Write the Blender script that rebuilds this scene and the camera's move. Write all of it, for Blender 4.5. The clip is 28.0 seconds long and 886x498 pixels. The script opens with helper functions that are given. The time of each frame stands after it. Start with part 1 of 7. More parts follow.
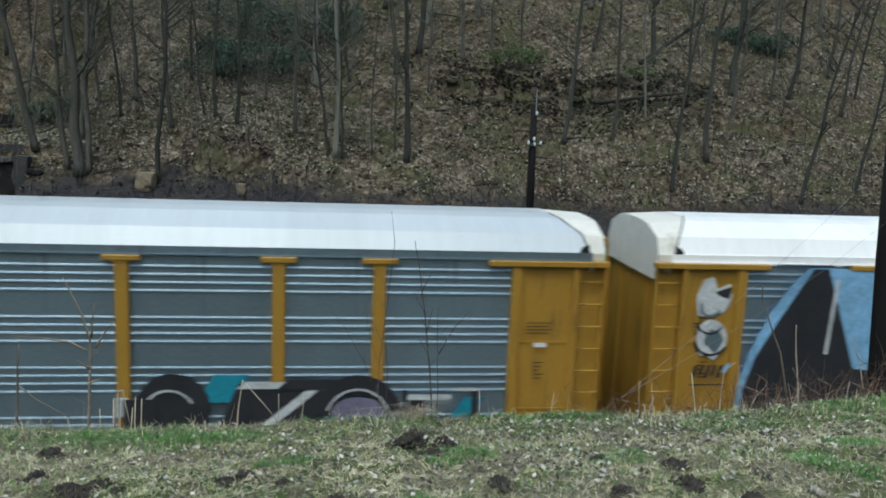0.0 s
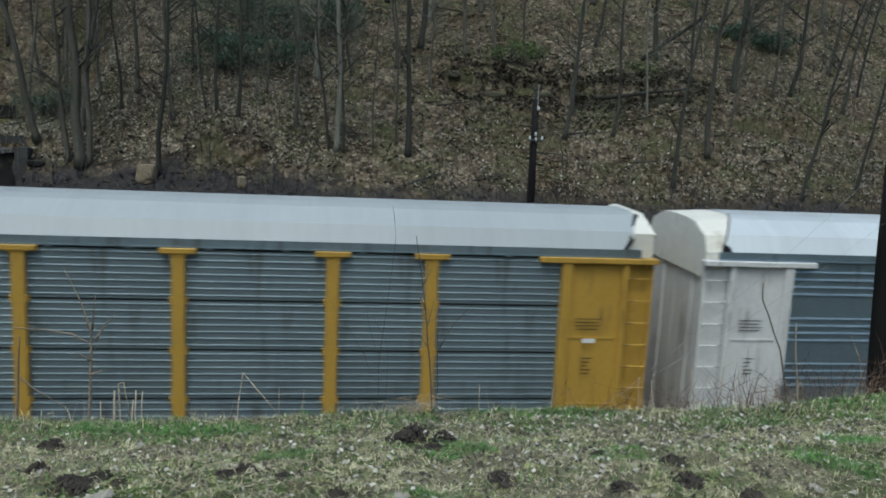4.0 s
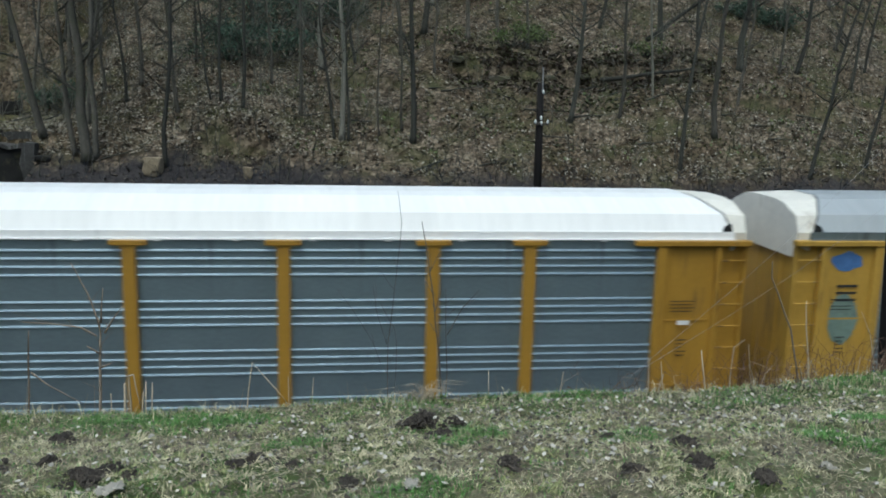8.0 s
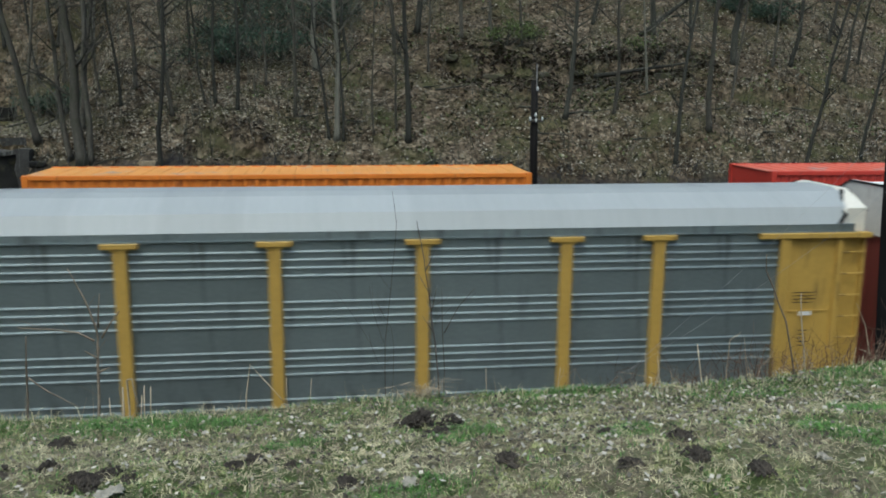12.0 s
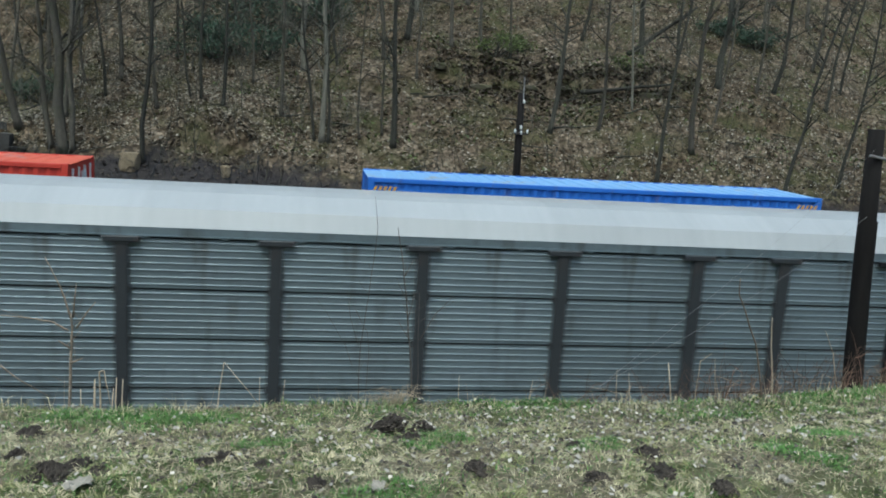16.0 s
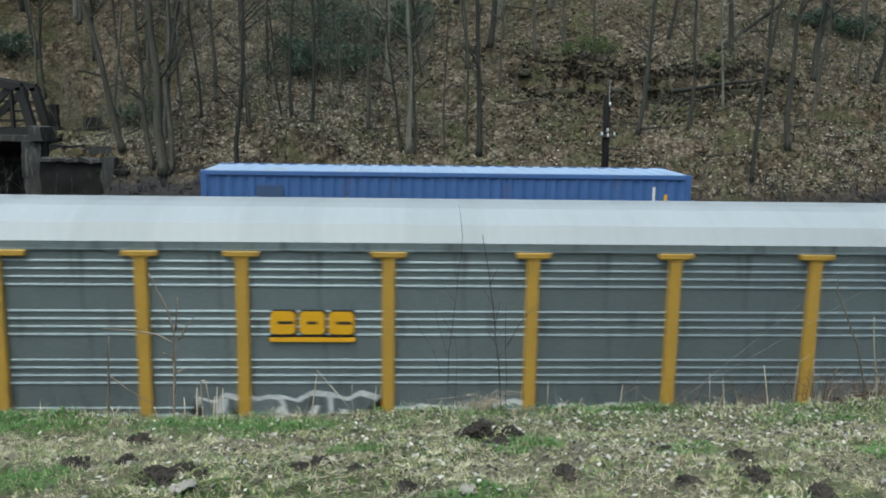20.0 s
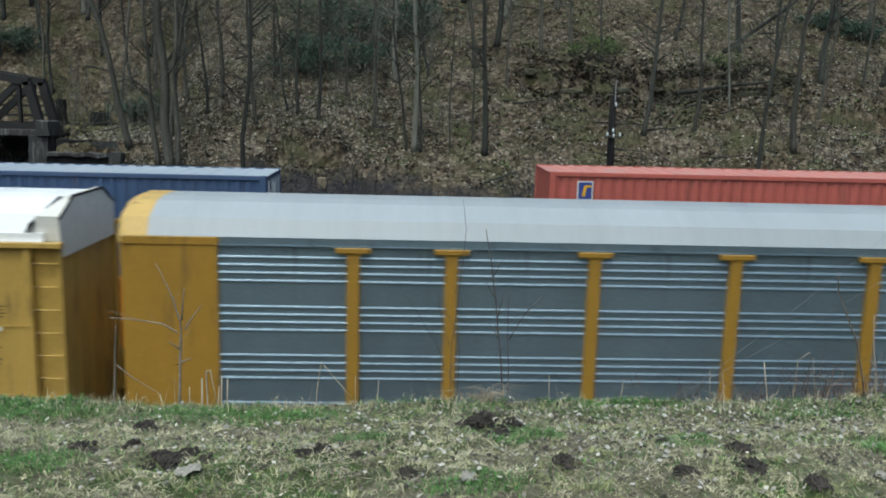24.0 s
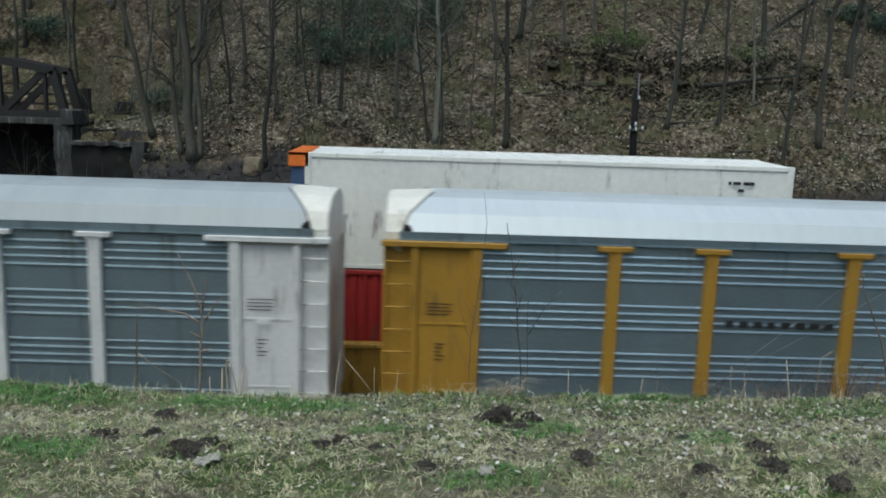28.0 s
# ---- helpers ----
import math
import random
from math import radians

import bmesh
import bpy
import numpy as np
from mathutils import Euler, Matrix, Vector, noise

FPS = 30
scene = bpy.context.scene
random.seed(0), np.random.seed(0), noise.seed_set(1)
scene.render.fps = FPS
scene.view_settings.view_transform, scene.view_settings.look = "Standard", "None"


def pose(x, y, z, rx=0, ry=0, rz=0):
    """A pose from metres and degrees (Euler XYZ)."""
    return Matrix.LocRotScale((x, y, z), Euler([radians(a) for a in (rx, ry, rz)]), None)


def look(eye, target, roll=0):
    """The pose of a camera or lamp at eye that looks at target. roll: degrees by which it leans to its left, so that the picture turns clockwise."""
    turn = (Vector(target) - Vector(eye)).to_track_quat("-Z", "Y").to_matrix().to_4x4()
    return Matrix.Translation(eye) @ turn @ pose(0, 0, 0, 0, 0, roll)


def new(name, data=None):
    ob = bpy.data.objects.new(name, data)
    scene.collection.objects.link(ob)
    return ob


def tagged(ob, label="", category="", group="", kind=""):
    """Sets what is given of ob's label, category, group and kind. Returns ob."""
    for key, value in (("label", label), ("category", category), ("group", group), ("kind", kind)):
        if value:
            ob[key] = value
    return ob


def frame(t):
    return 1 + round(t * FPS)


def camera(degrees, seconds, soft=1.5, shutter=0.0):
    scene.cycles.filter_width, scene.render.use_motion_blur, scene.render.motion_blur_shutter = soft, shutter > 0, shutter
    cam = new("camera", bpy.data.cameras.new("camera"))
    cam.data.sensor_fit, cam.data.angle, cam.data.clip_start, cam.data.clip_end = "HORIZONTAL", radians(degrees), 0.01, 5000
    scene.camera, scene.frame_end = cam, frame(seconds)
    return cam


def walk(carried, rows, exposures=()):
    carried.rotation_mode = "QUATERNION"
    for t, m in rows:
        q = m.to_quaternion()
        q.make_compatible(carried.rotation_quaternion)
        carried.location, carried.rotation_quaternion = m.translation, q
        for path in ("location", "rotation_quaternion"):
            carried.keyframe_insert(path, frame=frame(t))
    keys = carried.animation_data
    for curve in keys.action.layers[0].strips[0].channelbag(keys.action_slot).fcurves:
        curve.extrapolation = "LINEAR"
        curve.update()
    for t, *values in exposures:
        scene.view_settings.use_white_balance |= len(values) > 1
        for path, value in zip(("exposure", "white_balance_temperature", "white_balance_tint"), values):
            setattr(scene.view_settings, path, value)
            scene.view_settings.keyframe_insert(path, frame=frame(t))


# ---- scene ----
# ---- camera and its path ----
cam = camera(55.2, 28.0, soft=1.85, shutter=0.14)
PATH = [
    (0, (0.034, 0.067, 8.08), (0.307, 2.022, 7.754), 2.3),
    (0.5, (0.034, 0.068, 8.08), (0.297, 2.023, 7.754), 2.2),
    (1, (0.028, 0.06, 8.086), (0.29, 2.016, 7.762), 2.3),
    (1.5, (0.029, 0.059, 8.081), (0.303, 2.014, 7.761), 2.7),
    (2, (0.031, 0.062, 8.084), (0.308, 2.016, 7.758), 2.6),
    (2.5, (0.033, 0.069, 8.082), (0.299, 2.023, 7.747), 2.4),
    (3, (0.031, 0.069, 8.081), (0.297, 2.02, 7.733), 2.5),
    (3.5, (0.026, 0.063, 8.083), (0.297, 2.016, 7.747), 2.8),
    (5.5, (0.035, 0.076, 8.081), (0.31, 2.025, 7.728), 2.3),
    (6, (0.033, 0.063, 8.076), (0.296, 2.016, 7.735), 2.2),
    (6.5, (0.029, 0.063, 8.08), (0.298, 2.015, 7.739), 2.5),
    (7, (0.028, 0.069, 8.082), (0.286, 2.021, 7.731), 2.2),
    (7.5, (0.036, 0.081, 8.076), (0.294, 2.03, 7.711), 2.0),
    (8, (0.043, 0.083, 8.074), (0.297, 2.032, 7.703), 1.4),
    (8.5, (0.04, 0.076, 8.076), (0.299, 2.026, 7.712), 1.1),
    (9, (0.036, 0.074, 8.079), (0.29, 2.025, 7.719), 1.2),
    (9.5, (0.042, 0.07, 8.078), (0.303, 2.021, 7.72), 1.0),
    (10, (0.043, 0.066, 8.079), (0.308, 2.016, 7.721), 1.1),
    (10.5, (0.047, 0.057, 8.082), (0.313, 2.007, 7.723), 1.0),
    (11, (0.047, 0.063, 8.083), (0.313, 2.01, 7.711), 1.0),
    (11.5, (0.053, 0.061, 8.072), (0.319, 2.007, 7.698), 0.6),
    (12, (0.056, 0.064, 8.078), (0.316, 2.012, 7.704), 0.4),
    (12.5, (0.059, 0.06, 8.074), (0.322, 2.008, 7.704), 0.5),
    (13, (0.048, 0.061, 8.08), (0.324, 2.008, 7.717), 1.0),
    (13.5, (0.044, 0.049, 8.078), (0.322, 2.0, 7.738), 1.4),
    (15.5, (0.056, 0.032, 8.072), (0.341, 1.983, 7.733), 1.4),
    (16, (0.043, 0.02, 8.092), (0.352, 1.964, 7.737), 3.6),
    (16.5, (0.0, -0.023, 8.123), (0.294, 1.918, 7.74), 4.0),
    (17, (0.044, -0.069, 8.115), (0.301, 1.878, 7.737), 2.7),
    (17.5, (0.057, -0.069, 8.113), (0.274, 1.884, 7.743), 2.2),
    (18, (0.069, -0.059, 8.105), (0.257, 1.895, 7.722), 2.0),
    (18.5, (0.069, -0.053, 8.109), (0.22, 1.906, 7.736), 2.0),
    (19, (0.061, -0.05, 8.103), (0.183, 1.914, 7.747), 1.7),
    (19.5, (0.068, -0.067, 8.102), (0.212, 1.897, 7.754), 2.0),
    (20, (0.068, -0.039, 8.098), (0.167, 1.928, 7.753), 0.9),
    (20.5, (0.073, -0.063, 8.099), (0.21, 1.903, 7.76), 1.5),
    (21, (0.086, -0.056, 8.093), (0.189, 1.913, 7.756), 0.3),
    (21.5, (0.067, -0.055, 8.096), (0.148, 1.917, 7.77), 1.3),
    (22, (0.069, -0.061, 8.097), (0.173, 1.905, 7.75), 2.3),
    (22.5, (0.064, -0.068, 8.089), (0.164, 1.901, 7.75), 2.1),
    (24.5, (0.075, -0.11, 8.069), (0.144, 1.857, 7.716), 0.9),
    (25, (0.083, -0.091, 8.067), (0.116, 1.875, 7.705), 0.7),
    (25.5, (0.099, -0.106, 8.065), (0.15, 1.859, 7.693), 0.7),
    (26, (0.101, -0.099, 8.062), (0.143, 1.866, 7.695), 0.7),
    (26.5, (0.122, -0.107, 8.057), (0.173, 1.856, 7.678), -1.0),
    (27, (0.096, -0.11, 8.064), (0.146, 1.851, 7.673), 0.7),
    (27.5, (0.1, -0.104, 8.066), (0.142, 1.861, 7.696), 1.4),
    (28, (0.068, -0.092, 8.076), (0.11, 1.874, 7.709), 1.9),
]
EXPOSURES = [(t, e, k, -5) for t, e, k in ((0.0, 0.05, 5600), (1.0, 0.05, 5750), (2.0, -0.03, 5650), (3.0, -0.05, 5650), (6.0, -0.14, 5650), (7.0, 0.27, 5700), (8.0, 0.03, 5650), (9.0, -0.15, 5900), (10.0, -0.25, 5950), (11.0, -0.15, 5900), (12.0, 0.03, 5850), (13.0, 0.02, 5420), (13.5, 0.02, 5450), (16.0, 0.27, 5750), (17.0, 0.33, 5800), (18.0, 0.33, 5850), (19.0, 0.33, 5800), (20.0, 0.33, 5800), (21.0, 0.35, 5800), (22.0, 0.33, 5700), (24.5, 0.08, 5700), (25.0, -0.25, 5650), (26.0, -0.27, 5700), (27.0, -0.15, 5700), (28.0, -0.08, 5700))]
walk(cam, [(t, look(eye, target, roll)) for t, eye, target, roll in PATH], EXPOSURES)

# ---- light: a bright, hazy spring day ----
world = bpy.data.worlds.new("sky")
scene.world = world
world.use_nodes = True
wn = world.node_tree.nodes
sky = wn.new("ShaderNodeTexSky")
sky.sky_type = "NISHITA"
sky.sun_disc = False
sky.sun_elevation = radians(62)
sky.sun_rotation = radians(200)
sky.air_density, sky.dust_density, sky.ozone_density = 1.0, 6.0, 1.0
wn["Background"].inputs["Strength"].default_value = 0.14
world.node_tree.links.new(sky.outputs[0], wn["Background"].inputs["Color"])
sun_data = bpy.data.lights.new("sun", "SUN")
sun_data.energy, sun_data.angle, sun_data.color = 1.0, radians(14), (1.0, 0.96, 0.91)
sun = new("sun", sun_data)
sun.matrix_world = look((-9, -12, 30), (0, 0, 0))

# ---- mesh helpers ----


class Geo:
    """Gathers plain vertices and faces, with a material slot for each face."""

    def __init__(self):
        self.v, self.f, self.m = [], [], []

    def add(self, verts, faces, slot=0):
        n = len(self.v)
        self.v += [tuple(q) for q in verts]
        self.f += [tuple(i + n for i in q) for q in faces]
        self.m += [slot] * len(faces)
        return self

    def box(self, x0, x1, y0, y1, z0, z1, c=0.0, slot=0):
        """A box, its edges chamfered by c."""
        lo, hi = (x0, y0, z0), (x1, y1, z1)
        if c <= 0:
            v = [(x, y, z) for x in (x0, x1) for y in (y0, y1) for z in (z0, z1)]
            return self.add(v, [(0, 1, 3, 2), (4, 6, 7, 5), (0, 4, 5, 1), (2, 3, 7, 6), (0, 2, 6, 4), (1, 5, 7, 3)], slot)
        bm = bmesh.new()
        bmesh.ops.create_cube(bm, size=1)
        for w in bm.verts:
            w.co = [lo[i] if w.co[i] < 0 else hi[i] for i in range(3)]
        bmesh.ops.bevel(bm, geom=bm.edges[:], offset=c, segments=1, affect="EDGES", profile=0.5)
        bm.verts.index_update()
        self.add([w.co[:] for w in bm.verts], [[w.index for w in q.verts] for q in bm.faces], slot)
        bm.free()
        return self

    def extrude(self, profile, x0, x1, slot=0, closed=True):
        """A (y, z) profile drawn along x; x0 and x1 are numbers or one value a point."""
        n = len(profile)
        a = x0 if hasattr(x0, "__len__") else [x0] * n
        b = x1 if hasattr(x1, "__len__") else [x1] * n
        v = [(a[i], y, z) for i, (y, z) in enumerate(profile)] + [(b[i], y, z) for i, (y, z) in enumerate(profile)]
        f = [(i, i + n, (i + 1) % n + n, (i + 1) % n) for i in range(n if closed else n - 1)]
        if closed:
            f += [tuple(range(n)), tuple(reversed(range(n, 2 * n)))]
        return self.add(v, f, slot)

    def tube(self, points, radii, sides=6, slot=0):
        pts = [Vector(q) for q in points]
        v, f = [], []
        for i, q in enumerate(pts):
            d = (pts[min(i + 1, len(pts) - 1)] - pts[max(i - 1, 0)]).normalized()
            a = d.cross(Vector((0.31, 0.95, 0.05))).normalized()
            b = d.cross(a)
            for k in range(sides):
                w = 2 * math.pi * k / sides
                v.append(q + radii[i] * (a * math.cos(w) + b * math.sin(w)))
        for i in range(len(pts) - 1):
            for k in range(sides):
                j = (k + 1) % sides
                f.append((i * sides + k, i * sides + j, (i + 1) * sides + j, (i + 1) * sides + k))
        f += [tuple(reversed(range(sides))), tuple(range(len(v) - sides, len(v)))]
        return self.add(v, f, slot)

    def disc(self, x, y, z, r, depth, sides=20, slot=0):
        """A wheel-like drum whose axle runs along y."""
        v = [(x + r * math.cos(2 * math.pi * k / sides), w, z + r * math.sin(2 * math.pi * k / sides)) for w in (y, y + depth) for k in range(sides)]
        f = [(k, (k + 1) % sides, (k + 1) % sides + sides, k + sides) for k in range(sides)]
        f += [tuple(reversed(range(sides))), tuple(range(sides, 2 * sides))]
        return self.add(v, f, slot)

    def mesh(self, name, *mats, smooth=False):
        me = bpy.data.meshes.new(name)
        me.from_pydata(self.v, [], self.f)
        for mat in mats:
            me.materials.append(mat)
        if len(mats) > 1:
            me.polygons.foreach_set("material_index", self.m)
        bm = bmesh.new()
        bm.from_mesh(me)
        bmesh.ops.recalc_face_normals(bm, faces=bm.faces)
        bm.to_mesh(me)
        bm.free()
        if smooth:
            me.polygons.foreach_set("use_smooth", [True] * len(me.polygons))
        me.update()
        return me


def array_mesh(name, verts, faces, mat, smooth=False):
    """A mesh out of numpy arrays, for what nobody could count."""
    me = bpy.data.meshes.new(name)
    me.from_pydata(verts.tolist(), [], faces.tolist())
    me.materials.append(mat)
    if smooth:
        me.polygons.foreach_set("use_smooth", [True] * len(me.polygons))
    me.update()
    return me


def put(name, me, parent, x=0.0, y=0.0, z=0.0, rz=0.0, label=""):
    """One mesh object under a thing or a part."""
    ob = new(name, me)
    ob.parent = parent
    ob.matrix_basis = pose(x, y, z, 0, 0, rz)
    if label:
        tagged(ob, label)
    return ob


# ---- materials ----


def material(name, base, rough=0.6, metal=0.0, vary=0.25, scale=3.0, fine=40.0, bump=0.15, stain=None, stain_amount=0.0, stretch=(1, 1, 1), stain_stretch=(1, 1, 1), stain_scale=1.2, island=0.0, rand=0.0, coords="Object", spec=0.5, rvary=0.12):
    mat = bpy.data.materials.new(name)
    mat.use_nodes = True
    nt = mat.node_tree
    n, l = nt.nodes, nt.links
    bsdf = n["Principled BSDF"]
    co = n.new("ShaderNodeTexCoord")
    geo = n.new("ShaderNodeNewGeometry")
    src = geo.outputs["Position"] if coords == "World" else co.outputs[coords]

    def mapped(s):
        mp = n.new("ShaderNodeMapping")
        mp.inputs["Scale"].default_value = s
        l.new(src, mp.inputs["Vector"])
        return mp.outputs[0]

    def noise_at(vec, sc, detail=4.0, roughness=0.6):
        t = n.new("ShaderNodeTexNoise")
        t.inputs["Scale"].default_value, t.inputs["Detail"].default_value, t.inputs["Roughness"].default_value = sc, detail, roughness
        l.new(vec, t.inputs["Vector"])
        return t.outputs["Fac"]

    big = noise_at(mapped(stretch), scale)
    small = noise_at(mapped(stretch), fine)
    add = n.new("ShaderNodeMath")
    add.operation = "ADD"
    l.new(big, add.inputs[0])
    l.new(small, add.inputs[1])
    ramp = n.new("ShaderNodeMapRange")
    ramp.inputs["From Min"].default_value, ramp.inputs["From Max"].default_value = 0.65, 1.35
    ramp.inputs["To Min"].default_value, ramp.inputs["To Max"].default_value = 1 - vary, 1 + vary
    l.new(add.outputs[0], ramp.inputs["Value"])
    fac = ramp.outputs[0]
    for source, amount in ((geo.outputs["Random Per Island"], island), ("object", rand)):
        if amount:
            if source == "object":
                source = n.new("ShaderNodeObjectInfo").outputs["Random"]
            rr = n.new("ShaderNodeMapRange")
            rr.inputs["To Min"].default_value, rr.inputs["To Max"].default_value = 1 - amount, 1 + amount
            l.new(source, rr.inputs["Value"])
            mm = n.new("ShaderNodeMath")
            mm.operation = "MULTIPLY"
            l.new(fac, mm.inputs[0])
            l.new(rr.outputs[0], mm.inputs[1])
            fac = mm.outputs[0]
    mul = n.new("ShaderNodeMix")
    mul.data_type, mul.blend_type = "RGBA", "MULTIPLY"
    mul.inputs["Factor"].default_value = 1.0
    mul.inputs["A"].default_value = (*base, 1)
    l.new(fac, mul.inputs["B"])
    colour = mul.outputs["Result"]
    if stain:
        sn = noise_at(mapped(stain_stretch), stain_scale, 5.0, 0.65)
        sr = n.new("ShaderNodeMapRange")
        sr.inputs["From Min"].default_value, sr.inputs["From Max"].default_value = 0.62 - 0.3 * stain_amount, 0.78 - 0.2 * stain_amount
        l.new(sn, sr.inputs["Value"])
        mx = n.new("ShaderNodeMix")
        mx.data_type = "RGBA"
        l.new(sr.outputs[0], mx.inputs["Factor"])
        l.new(colour, mx.inputs["A"])
        mx.inputs["B"].default_value = (*stain, 1)
        colour = mx.outputs["Result"]
    l.new(colour, bsdf.inputs["Base Color"])
    bsdf.inputs["Metallic"].default_value = metal
    bsdf.inputs["Specular IOR Level"].default_value = spec
    rg = n.new("ShaderNodeMapRange")
    rg.inputs["To Min"].default_value, rg.inputs["To Max"].default_value = max(rough - rvary, 0.05), min(rough + rvary, 1)
    l.new(small, rg.inputs["Value"])
    l.new(rg.outputs[0], bsdf.inputs["Roughness"])
    if bump:
        bp = n.new("ShaderNodeBump")
        bp.inputs["Strength"].default_value, bp.inputs["Distance"].default_value = bump, 0.02
        l.new(add.outputs[0], bp.inputs["Height"])
        l.new(bp.outputs[0], bsdf.inputs["Normal"])
    return mat


PAINT = dict(rough=0.5, vary=0.12, scale=0.8, fine=9.0, bump=0.06, stain=(0.07, 0.045, 0.03), stain_amount=0.22, stain_stretch=(2.5, 2.5, 0.35), stain_scale=1.3)
# the hood's yellow is lighter than the ochre of the ends
hood_yellow = material("light_yellow_hood", (0.60, 0.41, 0.13), **PAINT)
yellow = material("yellow_paint", (0.42, 0.26, 0.045), **PAINT)
ochre = material("ochre_paint", (0.34, 0.19, 0.024), **PAINT)
pale_yellow = material("faded_yellow_paint", (0.46, 0.30, 0.07), **PAINT)
red_brown = material("red_brown_paint", (0.115, 0.034, 0.025), **PAINT)
oxide = material("oxide_red_paint", (0.19, 0.048, 0.040), **PAINT)
white_paint = material("white_paint", (0.62, 0.62, 0.62), **PAINT)
cream_paint = material("chalky_cream_paint", (0.72, 0.70, 0.64), rough=0.6, vary=0.1, scale=1.5, fine=9.0, bump=0.06, stain=(0.30, 0.25, 0.19), stain_amount=0.1, stain_stretch=(2, 2, 0.5))
black_paint = material("black_paint", (0.014, 0.015, 0.018), **dict(PAINT, rough=0.75, stain=(0.03, 0.028, 0.026)), spec=0.2)
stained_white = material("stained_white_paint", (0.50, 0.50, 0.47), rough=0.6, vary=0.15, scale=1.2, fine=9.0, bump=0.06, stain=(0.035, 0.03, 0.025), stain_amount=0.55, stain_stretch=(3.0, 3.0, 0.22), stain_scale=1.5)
dark_grey = material("dark_grey_paint", (0.032, 0.037, 0.043), **PAINT)
orange_paint = material("orange_paint", (0.62, 0.15, 0.015), **PAINT)
STEEL = dict(metal=0.8, vary=0.16, scale=0.7, fine=14.0, bump=0.0, stain=(0.10, 0.10, 0.10), stain_stretch=(1.6, 1.6, 0.25), stain_scale=1.4, rand=0.10, rvary=0.02)
steel_bright = material("bright_galvanised_steel", (0.30, 0.38, 0.45), rough=0.42, stain_amount=0.12, **STEEL)
steel_dull = material("dull_galvanised_steel", (0.275, 0.325, 0.345), rough=0.50, stain_amount=0.26, **STEEL)
steel_dark = material("dark_weathered_steel", (0.22, 0.275, 0.31), rough=0.58, stain_amount=0.3, **STEEL)
steel_blue = material("blue_grey_galvanised_steel", (0.235, 0.30, 0.355), rough=0.52, stain_amount=0.25, **STEEL)
steel_brown = material("rust_streaked_steel", (0.235, 0.26, 0.265), rough=0.56, stain_amount=0.62, **STEEL)
rust = material("rusted_steel", (0.13, 0.045, 0.02), rough=0.8, vary=0.35, scale=2.0, fine=20.0, stain=(0.32, 0.26, 0.22), stain_amount=0.35, stain_stretch=(1, 1, 2.5), stain_scale=3.0)
ROOF = dict(vary=0.06, scale=1.2, fine=5.0, bump=0.06, stretch=(6, 0.5, 0.5), stain=(0.50, 0.51, 0.50), stain_amount=0.06, stain_stretch=(3.0, 0.3, 0.3), stain_scale=1.0, rand=0.04)
roof_white = material("white_roof_paint", (0.86, 0.865, 0.87), rough=0.45, **ROOF)
roof_grey = material("pale_grey_roof_sheet", (0.385, 0.415, 0.435), rough=0.45, metal=0.05, **ROOF)
roof_silver = material("silver_roof_sheet", (0.62, 0.66, 0.69), rough=0.36, metal=0.2, **ROOF)
roof_patch = material("repainted_grey_roof_sheet", (0.30, 0.34, 0.335), rough=0.5, metal=0.05, **ROOF)
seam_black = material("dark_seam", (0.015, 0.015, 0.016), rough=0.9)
iron = material("dark_cast_iron", (0.05, 0.045, 0.04), rough=0.75, vary=0.3, scale=3, fine=20)
rail_steel = material("worn_rail_steel", (0.28, 0.24, 0.21), rough=0.4, metal=0.7, vary=0.2)
tie_wood = material("creosoted_tie_wood", (0.07, 0.05, 0.04), rough=0.9, vary=0.35, scale=2, fine=25, stretch=(4, 0.6, 4), rand=0.2)
pole_wood = material("tarred_pole_wood", (0.011, 0.010, 0.010), spec=0.2, rough=0.9, vary=0.4, scale=2, fine=20, stretch=(6, 6, 0.5))
wire_grey = material("grey_wire", (0.30, 0.30, 0.30), rough=0.5, metal=0.6)
glass_pale = material("pale_insulator_glass", (0.62, 0.66, 0.66), rough=0.25)
PRINT = dict(rough=0.5, vary=0.08, bump=0.0)
print_black = material("black_lettering_paint", (0.02, 0.02, 0.022), **PRINT)
print_white = material("white_lettering_paint", (0.68, 0.68, 0.68), **PRINT)
print_yellow = material("yellow_lettering_paint", (0.66, 0.36, 0.01), **PRINT)
print_blue = material("blue_lettering_paint", (0.04, 0.06, 0.24), **PRINT)
print_red = material("red_lettering_paint", (0.66, 0.10, 0.02), **PRINT)
pale_rust = material("pale_eroded_paint", (0.36, 0.29, 0.23), rough=0.8, vary=0.3, scale=6.0, fine=25.0, bump=0.0)
print_pink = material("pink_lettering_paint", (0.62, 0.33, 0.34), **PRINT)
SPRAY = dict(rough=0.5, vary=0.3, scale=1.5, fine=12.0, bump=0.0)
spray_black = material("black_spray_paint", (0.022, 0.023, 0.028), **SPRAY)
spray_white = material("white_spray_paint", (0.50, 0.52, 0.53), **SPRAY)
spray_teal = material("teal_spray_paint", (0.03, 0.22, 0.30), **SPRAY)
spray_sky = material("light_blue_spray_paint", (0.22, 0.40, 0.60), **SPRAY)
spray_blue = material("blue_spray_paint", (0.07, 0.15, 0.34), **SPRAY)
spray_lilac = material("grey_lilac_spray_paint", (0.17, 0.16, 0.23), **SPRAY)
spray_pink = material("pale_pink_spray_paint", (0.48, 0.40, 0.42), **SPRAY)
spray_green = material("grey_green_spray_paint", (0.16, 0.22, 0.19), **SPRAY)
spray_red = material("red_orange_spray_paint", (0.60, 0.10, 0.02), **SPRAY)
